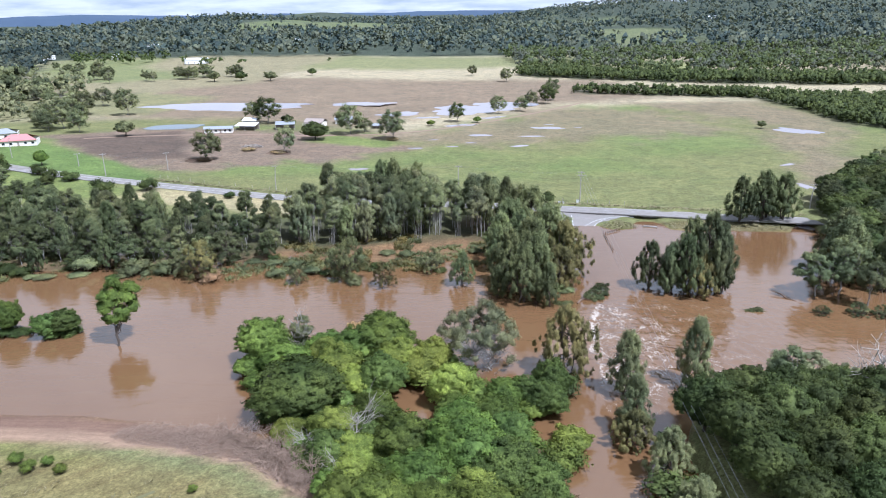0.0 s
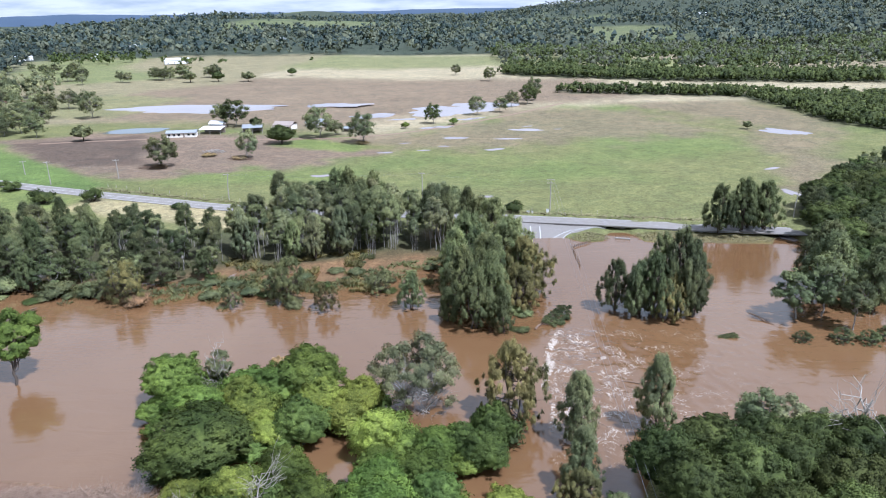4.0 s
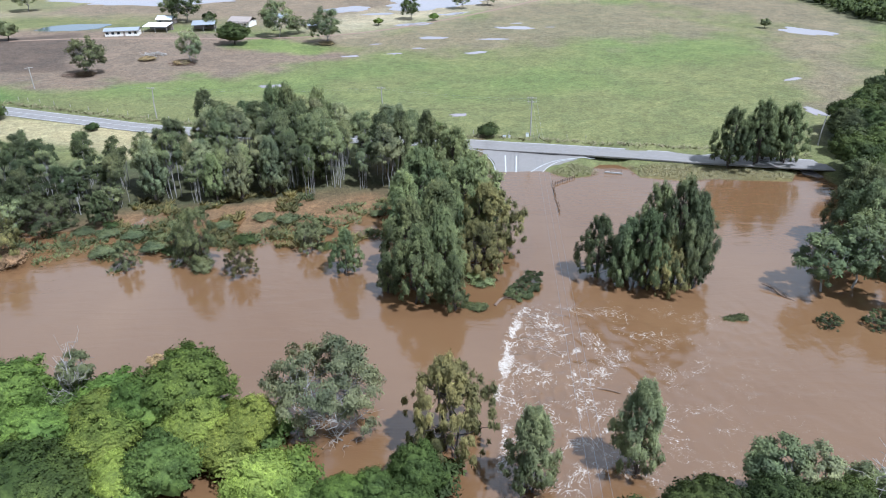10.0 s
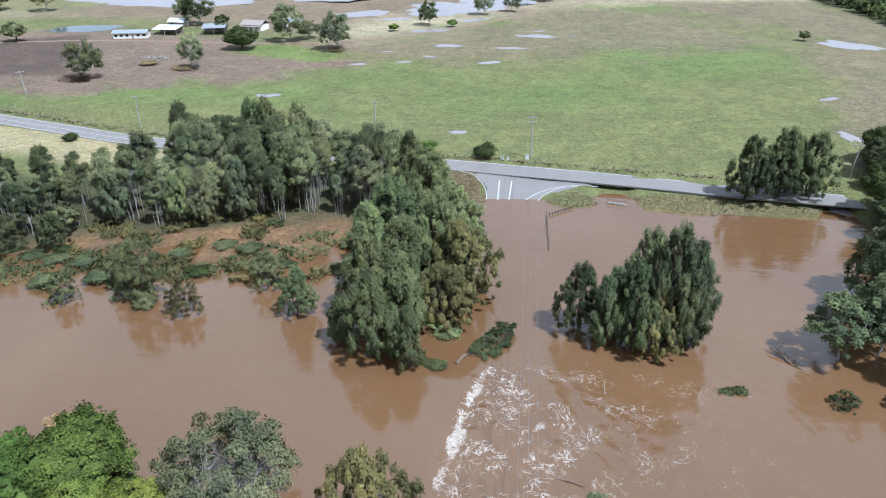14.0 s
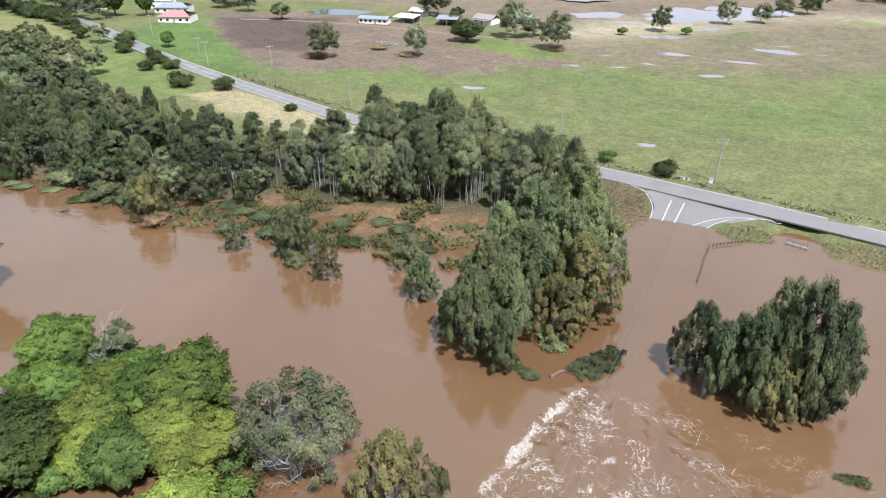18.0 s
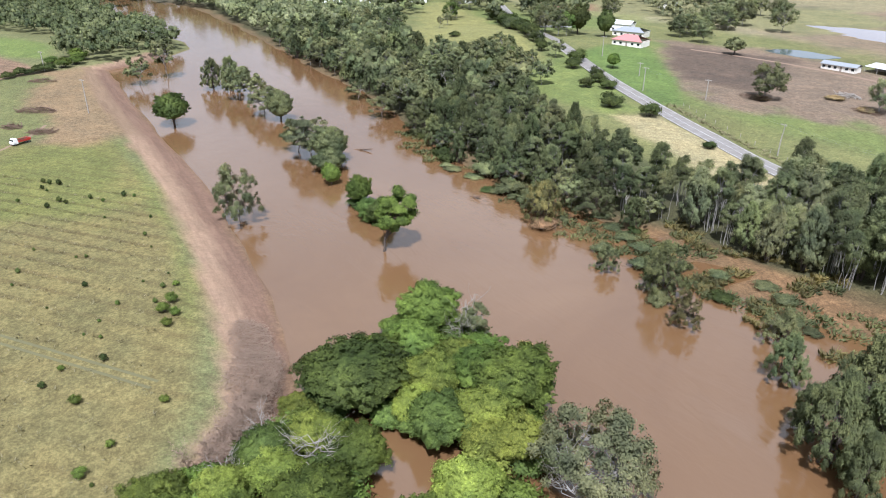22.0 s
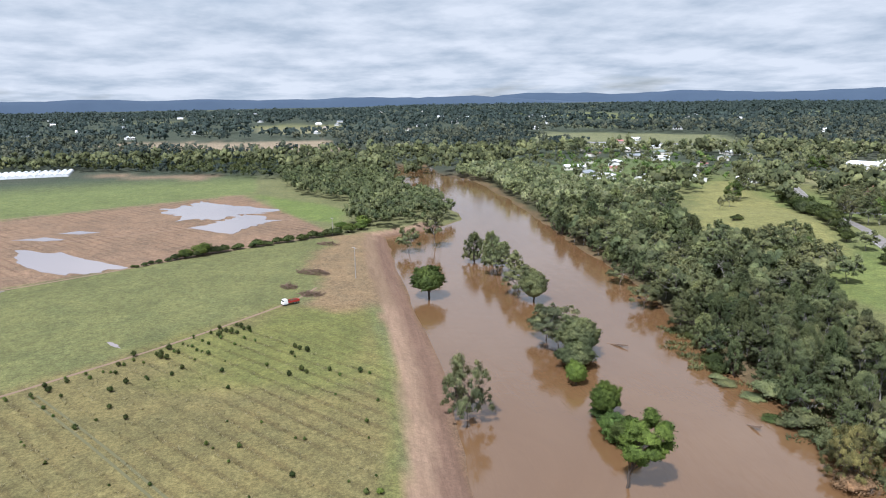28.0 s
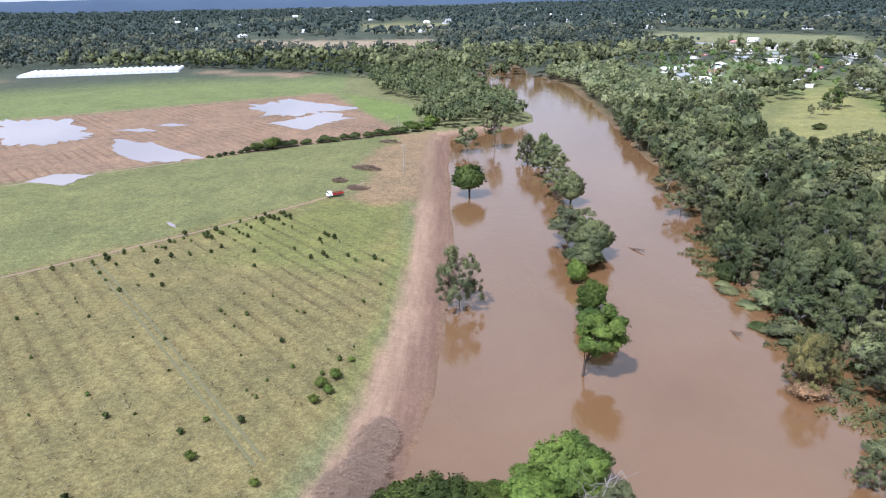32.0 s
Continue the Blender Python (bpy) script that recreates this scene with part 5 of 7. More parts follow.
def woods(name, label, xy, heights, quads, spray, mat, seed, lumps=5, fine=True, wide=1.0, sink=0.0):
    """Many trees far off as one mesh: each a few leafy lumps ringed by leaf sprays."""
    rng = np.random.RandomState(seed)
    xy, h = np.asarray(xy, float), np.asarray(heights, float)
    n = len(xy)
    base = np.column_stack([xy, land(xy[:, 0], xy[:, 1]) - sink * h])
    off = rng.normal(size=(n, lumps, 3))
    off /= np.linalg.norm(off, axis=2)[..., None]
    off *= (0.35 + 0.65 * rng.rand(n, lumps, 1)) * np.array([0.36 * wide, 0.36 * wide, 0.28])
    off[..., 2] += 0.60
    off[..., 2] = np.maximum(off[..., 2], 0.22)
    size = (0.09 + 0.09 * rng.rand(n, lumps, 1)) * (1 + 0.45 * (wide - 1))
    pick = rng.randint(lumps, size=(n, quads))
    c, cs = np.take_along_axis(off, pick[..., None], 1), np.take_along_axis(size, pick[..., None], 1)
    d = rng.normal(size=(n, quads, 3))
    d /= np.linalg.norm(d, axis=2)[..., None]
    out = c + d * cs * (0.7 + 0.6 * rng.rand(n, quads, 1)) - np.array([0, 0, 0.35])
    out /= np.linalg.norm(out, axis=2)[..., None]
    c = base[:, None] + (c + d * cs * (0.60 + 0.75 * rng.rand(n, quads, 1))) * h[:, None, None]
    nm = d * 0.45 + out * 0.6 + 0.3 * rng.normal(size=d.shape) + np.array([0, 0, 0.3])
    nm /= np.linalg.norm(nm, axis=2)[..., None]
    tilt = nm + 0.4 * rng.normal(size=d.shape)
    tilt /= np.linalg.norm(tilt, axis=2)[..., None]
    a = np.cross(tilt, rng.normal(size=d.shape))
    a /= np.linalg.norm(a, axis=2)[..., None] + 1e-9
    b = np.cross(tilt, a)
    s = spray * h[:, None, None] * (0.6 + 0.8 * rng.rand(n, quads, 1))
    v = np.stack([c - a * s * 0.8, c + b * s * 0.5, c + a * s * 0.8, c - b * s * 0.5], 2).reshape(-1, 3)
    nm = nm.reshape(-1, 3)
    qf = facing(v, np.arange(n * quads * 4).reshape(-1, 4), nm)
    nm = np.repeat(nm, 4, 0)
    ball, ball_f = (BALL, BALL_F) if fine else (CUBE, CUBE_F)
    cv = off[:, :, None] + ball[None, None] * size[..., None] * (0.76 + 0.18 * rng.randn(n, lumps, len(ball), 1))
    cn = ball[None, None] * 0.7 + (cv - np.array([0, 0, 0.35])) * 1.4 + np.array([0, 0, 0.25])
    cv = base[:, None, None] + cv * h[:, None, None, None]
    f = np.concatenate([qf, (ball_f[None] + (np.arange(n * lumps) * len(ball))[:, None, None] + len(v)).reshape(-1, 4)])
    v, nm = np.concatenate([v, cv.reshape(-1, 3)]), np.concatenate([nm, cn.reshape(-1, 3)])
    nm /= np.linalg.norm(nm, axis=1)[:, None]
    return tagged(new(name, mesh_np(name, v, f, mat, True, nm)), label, "woodland", kind="stuff")


def thinned(lo, hi, count, seed, keep):
    """Random places in a rectangle for which keep(x, y) holds."""
    rng = np.random.RandomState(seed)
    q = np.column_stack([rng.uniform(lo[0], hi[0], count), rng.uniform(lo[1], hi[1], count)])
    return q[keep(q[:, 0], q[:, 1], rng.rand(count))]


def heights(n, lo, hi, seed):
    return np.random.RandomState(seed).uniform(lo, hi, n)


HILL = [(-374, 355), (-434, 368), (-425, 348), (-309, 274), (-272, 256), (-245, 246), (-200, 258), (-185, 285), (-215, 290)]
VILLAGE = [(-430, 296), (-470, 268), (-620, 262), (-660, 330), (-610, 425), (-480, 415), (-436, 372)]
OPEN = [HILL, VILLAGE,
        [(-210, 300), (-60, 255), (20, 250), (100, 480), (-100, 470), (-230, 440), (-330, 430), (-250, 350)],
        [(-320, 440), (-440, 400), (-480, 450), (-380, 540), (-260, 600), (-180, 560), (-200, 470)],
        [(-660, 400), (-640, 480), (-715, 570), (-905, 630), (-1070, 440), (-1010, 370), (-860, 345)],
        [(-805, 30), (-880, -120), (-1040, -280), (-1140, -240), (-1120, 70), (-860, 110)],
        [(-1340, 20), (-1420, -60), (-1620, -80), (-1620, 100), (-1400, 110)],
        [(-250, 600), (-360, 600), (-440, 760), (-540, 1010), (-400, 1130), (-150, 1120), (-180, 700)],
        [(-430, 260), (-620, 280), (-620, 350), (-440, 310)],
        [(-500, 505), (-440, 455), (-335, 405), (-285, 430), (-370, 560), (-430, 580), (-500, 560)]]


def is_open(x, y, grow=0.0):
    best = np.full(np.shape(x), -1e9)
    for poly in OPEN:
        best = np.maximum(best, inside(poly, x, y))
    return best > -grow


def from_road(x, y):
    d = np.full(np.shape(x), 1e9)
    for (ax, ay), (bx, by) in zip(ROAD, ROAD[1:]):
        t = np.clip(((x - ax) * (bx - ax) + (y - ay) * (by - ay)) / ((bx - ax) ** 2 + (by - ay) ** 2), 0, 1)
        d = np.minimum(d, np.hypot(x - ax - t * (bx - ax), y - ay - t * (by - ay)))
    return d


def spaced(xy, gap):
    """Drops places that crowd one another, cell by cell."""
    cell = {}
    for q in xy:
        cell.setdefault((int(q[0] // gap), int(q[1] // gap)), q)
    return np.array(list(cell.values()))


NEAR_N = [(-345, 203), (-250, 197), (-205, 198), (-150, 191), (-150, 228), (-176, 250), (-205, 244), (-235, 232), (-280, 248), (-322, 262)]
q = spaced(thinned((-350, 188), (-140, 270), 5000, 1, lambda x, y, r: inside(NEAR_N, x, y) > 0), 6.6)
k = np.arange(len(q)) % 3
for j, (mat, lab) in enumerate((("leaf_belt", "grey-green riverside woodland on the wooded bank"), ("leaf_bush", "olive green riverside woodland under taller trees"), ("leaf_gum", "pale gum woodland along the flooded channel"))):
    woods("woodland", lab, q[k == j], heights((k == j).sum(), 7.0, 13.5, 2 + j), 380, 0.035, mat, 5 + j, 11)
rng = np.random.RandomState(90)
for i, (x, y) in enumerate(scatter(NEAR_N, 10.5, 91)):
    h = 11 + 6 * rng.rand()
    plant(("gum_mid", "gum_wide", "oak_mid", "gum_wide", "gum_mid")[rng.randint(5)], float(x), float(y), h, h * (1.1 + 0.3 * rng.rand()), leaf=(None, None, "leaf_gum", "leaf_bush")[rng.randint(4)], label="gum rising over the riverside woodland", group="tall gums of the riverside woodland")
FAR_N = [(-345, 203), (-414, 205), (-500, 204), (-560, 190), (-600, 230), (-600, 258), (-470, 258), (-425, 296), (-405, 312), (-345, 272), (-322, 262)]
q = spaced(thinned((-610, 180), (-320, 340), 6000, 8, lambda x, y, r: inside(FAR_N, x, y) > 0), 7.5)
k = np.arange(len(q)) % 3
for j, mat in enumerate(("leaf_belt", "leaf_grey", "leaf_gum")):
    woods("woodland", "mixed gum woodland along the upper river", q[k == j], heights((k == j).sum(), 8, 15, 12 + j) * (1 - 0.32 * smooth01((q[k == j, 1] - 215) / 40)), 130, 0.06, mat, 15 + j, 9, False)
SOUTH_W = [(-660, 140), (-560, 122), (-471, 131), (-433, 138), (-404, 146), (-350, 152), (-322, 132), (-309, 106), (-330, 92), (-395, 100), (-450, 62), (-500, 50), (-600, 40), (-680, 40)]
q = spaced(thinned((-690, 30), (-300, 195), 6000, 18, lambda x, y, r: inside(SOUTH_W, x, y) > 0), 7.5)
k = np.arange(len(q)) % 3
for j, mat in enumerate(("leaf_belt", "leaf_bush", "leaf_bush")):
    woods("woodland", "mixed woodland on the southern bank upstream", q[k == j], heights((k == j).sum(), 8, 14, 22 + j), 130, 0.06, mat, 25 + j, 9, False)
EAST_W = [(108, 172), (114, 190), (121, 205), (128, 226), (138, 246), (166, 274), (196, 298), (260, 338), (345, 392), (345, 172), (200, 172)]
q = spaced(thinned((100, 165), (345, 445), 9000, 28, lambda x, y, r: inside(EAST_W, x, y) > 0), 7.6)
near = np.hypot(q[:, 0] - 120, q[:, 1] - 215) < 75
for (x, y), h in zip(q[near], heights(near.sum(), 8.5, 11.5, 29)):
    plant(("dome_mid", "dome_d", "dome_mid")[int(x * 7 + y) % 3], float(x), float(y), h, h, leaf=("leaf_dark", "leaf_dark", "leaf_bush")[int(x * 3 + y) % 3], group="trees of the eastern wood")
q = q[~near]
k = np.arange(len(q)) % 3
for j, mat in enumerate(("leaf_dark", "leaf_dark", "leaf_bush")):
    woods("woodland", "dense green wood east of the paddock", q[k == j], heights((k == j).sum(), 9, 12, 32 + j), 100, 0.06, mat, 35 + j, 9, False)
LANE_W = [(460, 380), (250, 386), (238, 420), (240, 482), (237, 538), (178, 560), (105, 586), (112, 602), (178, 588), (239, 572), (280, 532), (330, 524), (460, 500)]
q = spaced(thinned((100, 375), (470, 610), 7000, 38, lambda x, y, r: inside(LANE_W, x, y) > 0), 4.4)
q = q + np.random.RandomState(401).randn(*q.shape) * 1.2
woods("woodland", "dark hedgerow wood along the far side of the paddock", q, heights(len(q), 8, 13, 39), 60, 0.075, "leaf_dark", 40, 7, False, 1.0, 0.26)
DARK_W = [(77, 748), (85, 800), (140, 815), (190, 740), (246, 735), (331, 700), (480, 660), (480, 605), (382, 618), (309, 636), (217, 662), (123, 720)]
q = spaced(thinned((60, 600), (490, 830), 7000, 41, lambda x, y, r: inside(DARK_W, x, y) > 0), 5.6)
q = q + np.random.RandomState(402).randn(*q.shape) * 1.5
woods("woodland", "dark wood beyond the brown flats", q, heights(len(q), 9, 17, 42), 34, 0.085, "leaf_dark", 43, 6, False, 1.0, 0.2)
CLEARING = [(222, 800), (238, 900), (310, 910), (276, 798)]
q = spaced(thinned((90, 740), (950, 1160), 9000, 403, lambda x, y, r: (inside(DARK_W, x, y) < -10) & (inside(CLEARING, x, y) < -3) & (y > 760 - 0.25 * (x - 200)) & (fbm(x, y, 130, 404) > -0.38)), 8.0)
q = q + np.random.RandomState(405).randn(*q.shape) * 2.2
k = np.arange(len(q)) % 3
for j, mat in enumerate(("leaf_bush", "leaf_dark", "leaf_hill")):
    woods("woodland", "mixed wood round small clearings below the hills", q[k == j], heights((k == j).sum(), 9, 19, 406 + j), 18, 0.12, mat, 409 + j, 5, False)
# western woodland, thinning with clearings, then the hazier distance
q = thinned((-1150, -620), (-560, 1250), 9000, 44, lambda x, y, r: (~is_open(x, y, 6)) & (from_road(x, y) > 9) & (fbm(x, y, 300, 61) > -0.5) & (fbm(x, y, 420, 61) > np.where(y > 650, -0.2, -2)) & (y > np.where(x > -660, 40, -900)) & (r < 0.9))
q = spaced(np.vstack([q, thinned((-560, 300), (-300, 1100), 3000, 45, lambda x, y, r: (~is_open(x, y, 4)) & (from_road(x, y) > 9) & (fbm(x, y, 160, 62) > -0.15))]), 11.5)
q = q + np.random.RandomState(411).randn(*q.shape) * 2.5
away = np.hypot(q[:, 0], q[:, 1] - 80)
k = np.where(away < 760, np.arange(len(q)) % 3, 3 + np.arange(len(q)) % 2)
for j, mat in enumerate(("leaf_bush", "leaf_belt", "leaf_gum", "leaf_far_haze", "leaf_hill")):
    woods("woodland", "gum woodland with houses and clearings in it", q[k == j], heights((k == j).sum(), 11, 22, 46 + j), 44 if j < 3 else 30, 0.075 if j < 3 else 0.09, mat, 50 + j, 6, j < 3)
BELT = [(-545, 52), (-575, 6), (-600, -30), (-690, -170), (-740, -300), (-860, -330), (-860, -150), (-790, 20), (-690, 60)]
q = spaced(thinned((-870, -340), (-540, 70), 6000, 54, lambda x, y, r: inside(BELT, x, y) > 0), 7.5)
k = np.arange(len(q)) % 3
for j, mat in enumerate(("leaf_bush", "leaf_far_haze", "leaf_dark")):
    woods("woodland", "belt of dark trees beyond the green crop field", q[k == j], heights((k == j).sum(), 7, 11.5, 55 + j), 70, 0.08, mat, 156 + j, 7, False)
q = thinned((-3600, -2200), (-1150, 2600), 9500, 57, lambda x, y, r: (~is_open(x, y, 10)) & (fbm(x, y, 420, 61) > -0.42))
woods("woodland", "distant woodland over low rises, haze-blue mixed into its leaves", q, heights(len(q), 11, 20, 58), 6, 0.30, "leaf_far_haze", 59, 5, False, 2.4)
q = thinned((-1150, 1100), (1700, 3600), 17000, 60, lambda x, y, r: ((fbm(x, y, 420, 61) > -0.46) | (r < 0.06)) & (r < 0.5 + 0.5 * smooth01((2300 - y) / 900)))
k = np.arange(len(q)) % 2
for j, mat in enumerate(("leaf_hill", "leaf_far_haze")):
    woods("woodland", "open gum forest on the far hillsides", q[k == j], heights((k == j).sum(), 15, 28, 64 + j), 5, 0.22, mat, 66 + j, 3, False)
q = thinned((-900, 900), (500, 1140), 1500, 70, lambda x, y, r: (fbm(x, y, 150, 64) > 0.15))
woods("woodland", "tree belts along the foot of the hills", q, heights(len(q), 9, 15, 71), 10, 0.2, "leaf_dark", 72, 4, False)
q = thinned((-620, 440), (-190, 900), 1500, 73, lambda x, y, r: (fbm(x, y, 90, 65) > -0.05) & (x < -225 - 0.5 * (y - 440)) & (y < 760))
woods("woodland", "pale gums scattered round the far farm", q, heights(len(q), 8, 16, 74), 60, 0.085, "leaf_grey", 75, 6, False)

q = spaced(thinned((-700, 300), (-300, 640), 1400, 76, lambda x, y, r: (~is_open(x, y, 1)) & (from_road(x, y) > 9) & (fbm(x, y, 70, 66) > -0.1) & (inside(HILL, x, y) < -12) & (x < -290 - 0.4 * (y - 300))), 9)
k = np.arange(len(q)) % 3
for j, mat in enumerate(("leaf_belt", "leaf_gum", "leaf_grey")):
    woods("woodland", "garden and street trees of the village", q[k == j], heights((k == j).sum(), 7, 14, 77 + j), 90, 0.075, mat, 80 + j, 8, False)
q = scatter(VILLAGE, 11, 413)
k = np.arange(len(q)) % 3
for j, mat in enumerate(("leaf_mid", "leaf_gum", "leaf_belt")):
    woods("woodland", "scattered garden trees between the village houses", q[k == j], heights((k == j).sum(), 5, 12, 414 + j), 120, 0.07, mat, 417 + j, 8, False)
rng = np.random.RandomState(84)
for cx, cy, wide, count in ((-325, 560, 26, 9), (-274, 521, 20, 8), (-241, 448, 18, 7), (-225, 403, 12, 4), (-363, 742, 12, 5), (-282, 719, 26, 8), (-258, 748, 16, 6), (-224, 755, 8, 3), (-440, 860, 40, 10)):
    for i in range(count):
        h = 9 + 6 * rng.rand()
        plant(("gum_low", "gum_wide", "gum_low")[i % 3], cx + rng.randn() * wide * 0.6, cy + rng.randn() * wide * 0.4, h, h * (1.1 + 0.3 * rng.rand()), leaf=("leaf_gum", "leaf_grey", "leaf_belt")[rng.randint(3)], label="gum in a grove beside the flooded plain", group="groves round the far farm")
for i, (x, y, h) in enumerate([(-398, 362, 17), (-387, 361, 15), (-355, 330, 15), (-348, 321, 13), (-323, 304, 9), (-422, 411, 16), (-415, 413, 14), (-446, 449, 17), (-444, 456, 16), (-271, 337, 13), (-247, 327, 14), (-248, 334, 13), (-450, 355, 11), (-458, 350, 10), (-467, 317, 12), (-441, 314, 13), (-418, 319, 11), (-309, 290, 7), (-202, 256, 10), (-195, 256, 11), (-201, 263, 9)]):
    plant(("gum_low", "gum_wide", "gum_mid")[i % 3], x, y, h, h * (1.0 + 0.25 * rng.rand()), leaf=("leaf_gum", "leaf_grey", "leaf_belt", "leaf_mid")[i % 4], label="tall gum round the village paddock", group="gums round the village paddock")
# ridges that close the horizon, their haze painted on as blue
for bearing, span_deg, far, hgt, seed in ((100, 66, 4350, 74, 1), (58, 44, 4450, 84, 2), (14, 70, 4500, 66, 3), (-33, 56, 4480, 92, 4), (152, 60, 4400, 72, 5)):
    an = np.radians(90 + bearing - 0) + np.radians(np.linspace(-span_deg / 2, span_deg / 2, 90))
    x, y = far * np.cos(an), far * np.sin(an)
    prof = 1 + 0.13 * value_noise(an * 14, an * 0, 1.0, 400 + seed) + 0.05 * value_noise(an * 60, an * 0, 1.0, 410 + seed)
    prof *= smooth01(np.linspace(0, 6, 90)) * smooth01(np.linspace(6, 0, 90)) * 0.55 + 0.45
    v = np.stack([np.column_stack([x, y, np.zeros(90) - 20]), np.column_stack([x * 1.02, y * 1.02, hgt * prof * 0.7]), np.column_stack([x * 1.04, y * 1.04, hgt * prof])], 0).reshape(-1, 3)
    tagged(new("backdrop", mesh_np("backdrop", v, grid_faces(90, 3), "ridge", True)), "far wooded range along the horizon, haze painted in as blue", "hills", kind="structure")

# ---------------------------------------------------------------- scattered trees of farm and village
for key, x, y, h, s, leaf in [
        ("gum_low", -108, 313, 15, 18, None), ("gum_low", -77, 335, 14, 13, "leaf_grey"), ("dome_d", -69, 372, 10, 13.5, "leaf_dark"), ("gum_low", -53, 391, 18, 20, None), ("gum_low", -28, 375, 17, 20, "leaf_gum"), ("gum_low", -107, 424, 17, 22, "leaf_dark"),
        ("gum_low", 8, 436, 13, 14, "leaf_dark"), ("gum_low", -46, 400, 9, 14, None), ("gum_low", 36, 470, 13, 15, None), ("gum_low", 52, 480, 11, 13, None), ("gum_low", 62, 505, 12, 14, None), ("gum_low", 75, 520, 15, 17, "leaf_dark"), ("gum_low", 82, 540, 18, 18, None),
        ("dome_far", -95, 424, 6, 7, "leaf_dark"), ("dome_far", 20, 432, 4, 5, None), ("dome_far", -8, 420, 4, 5, None), ("gum_low", -210, 466, 19, 20, None), ("gum_low", -240, 470, 17, 19, None), ("dome_far", -172, 376, 9, 10, "leaf_gum")] + [
        ("dome_d", -238, 352, 15, 10, "leaf_dark"), ("dome_d", -252, 345, 17, 12, "leaf_dark"), ("gum_low", -262, 330, 16, 17, None), ("gum_low", -205, 392, 14, 16, None), ("gum_low", -120, 440, 12, 14, None), ("gum_low", 60, 690, 14, 16, None),
        ("gum_low", 30, 760, 12, 14, None), ("dome_far", -170, 700, 10, 12, "leaf_gum"), ("dome_far", -200, 705, 10, 12, "leaf_dark"), ("dome_far", -225, 700, 11, 13, "leaf_gum"), ("dome_far", -140, 760, 8, 9, "leaf_dark"),
        ("dome_far", 180, 397, 5, 5, "leaf_gum"), ("gum_low", -90, 408, 7, 9, None), ("gum_low", -305, 420, 15, 17, None), ("gum_low", -350, 460, 15, 17, None)]:
    plant(key, x, y, h, s, leaf=leaf, group="trees of the farm beyond the paddock", label="paddock tree beside the flooded farm")
for x, y in ((-109, 312), (-96, 338), (-28, 373), (-80, 333)):
    plant("shrub_c", x, y, 1.8, 6, leaf="leaf_brown", label="flood-wrack heaped against a tree foot", group="wrack heaps")
for key, x, y, h, s in [("shrub_d", 36, 241, 4.5, 5), ("shrub_a", 21, 245, 3.5, 4), ("shrub_d", -112, 257, 6, 6), ("shrub_d", -79, 248, 3, 3.5), ("dome_a", -176, 300, 7, 6), ("shrub_d", -184, 284, 6, 6), ("shrub_d", -193, 294, 7, 7), ("shrub_d", -156, 267, 5, 5),
                        ("shrub_d", -150, 273, 5, 6), ("shrub_d", -128, 254, 6, 7), ("gum_wide", -202, 289, 9, 12), ("shrub_d", -168, 283, 5, 5), ("shrub_d", -160, 277, 5, 5), ("shrub_d", -262, 271, 3, 5), ("dome_b", -178, 246, 11, 10), ("gum_wide", -168, 254, 11, 14), ("gum_mid", -188, 250, 13, 16)] + [
                        ("gum_wide", -198, 256, 13, 16), ("gum_mid", -207, 259, 14, 17), ("oak_mid", -203, 263, 12, 15), ("gum_wide", -192, 244, 12, 15), ("gum_wide", -215, 254, 11, 14), ("dome_b", -186, 240, 11, 10), ("gum_mid", -180, 256, 12, 15),
                        ("gum_wide", -272, 352, 15, 17), ("gum_mid", -282, 356, 17, 19), ("gum_wide", -292, 350, 15, 18), ("oak_mid", -288, 346, 13, 16), ("gum_wide", -262, 350, 12, 15), ("gum_mid", -300, 362, 16, 18)]:
    plant(key, x, y, h, s, label="green tree or bush on the grass verge of the road", group="roadside bushes")
rng = np.random.RandomState(89)
for x, y in smooth_line([(-212, 290), (-240, 304), (-272, 320), (-305, 336), (-340, 352), (-362, 364)], 4.0):
    x, y, h = float(x + rng.randn() * 1.2), float(y + rng.randn() * 1.6), 4.0 + 4.5 * rng.rand()
    plant(("shrub_d", "dome_mid", "gum_wide", "shrub_d")[rng.randint(4)], x, y, h, h * (0.8 + 0.4 * rng.rand()), leaf=(None, "leaf_bush")[rng.randint(2)], label="dark bush in a ragged line along the road", group="roadside bushes")
# hedge between paddock and tilled flat
hedge = thing("hedge", "ragged green hedge along the edge of the tilled field", "hedge")
rng = np.random.RandomState(91)
line = smooth_line([(-250, 6), (-270, 32), (-288, 62), (-303, 88)], 3.2)
for i, (x, y) in enumerate(line):
    s = (0.9 + 0.8 * rng.rand()) * (1.0 if i > 5 else 0.55)
    m = Matrix.Translation((x + rng.randn() * 0.6, y + rng.randn() * 0.6, ground_z(x, y) - 0.1)) @ Matrix.Diagonal((s * 3.0, s * 3.0, s * 2.4, 1))
    c = part("bush", PROTO["shrub_small"][4], hedge)
    c.matrix_basis = m
for x, y, h, s in ((-268, 29, 6, 6.5), (-264, 23, 4.5, 5), (-306, 92, 5, 6), (-312, 98, 5, 6), (-318, 88, 4, 5), (-322, 100, 6, 7)):
    plant("shrub_a", x, y, h, s, label="leafy green bush at the end of the hedge")

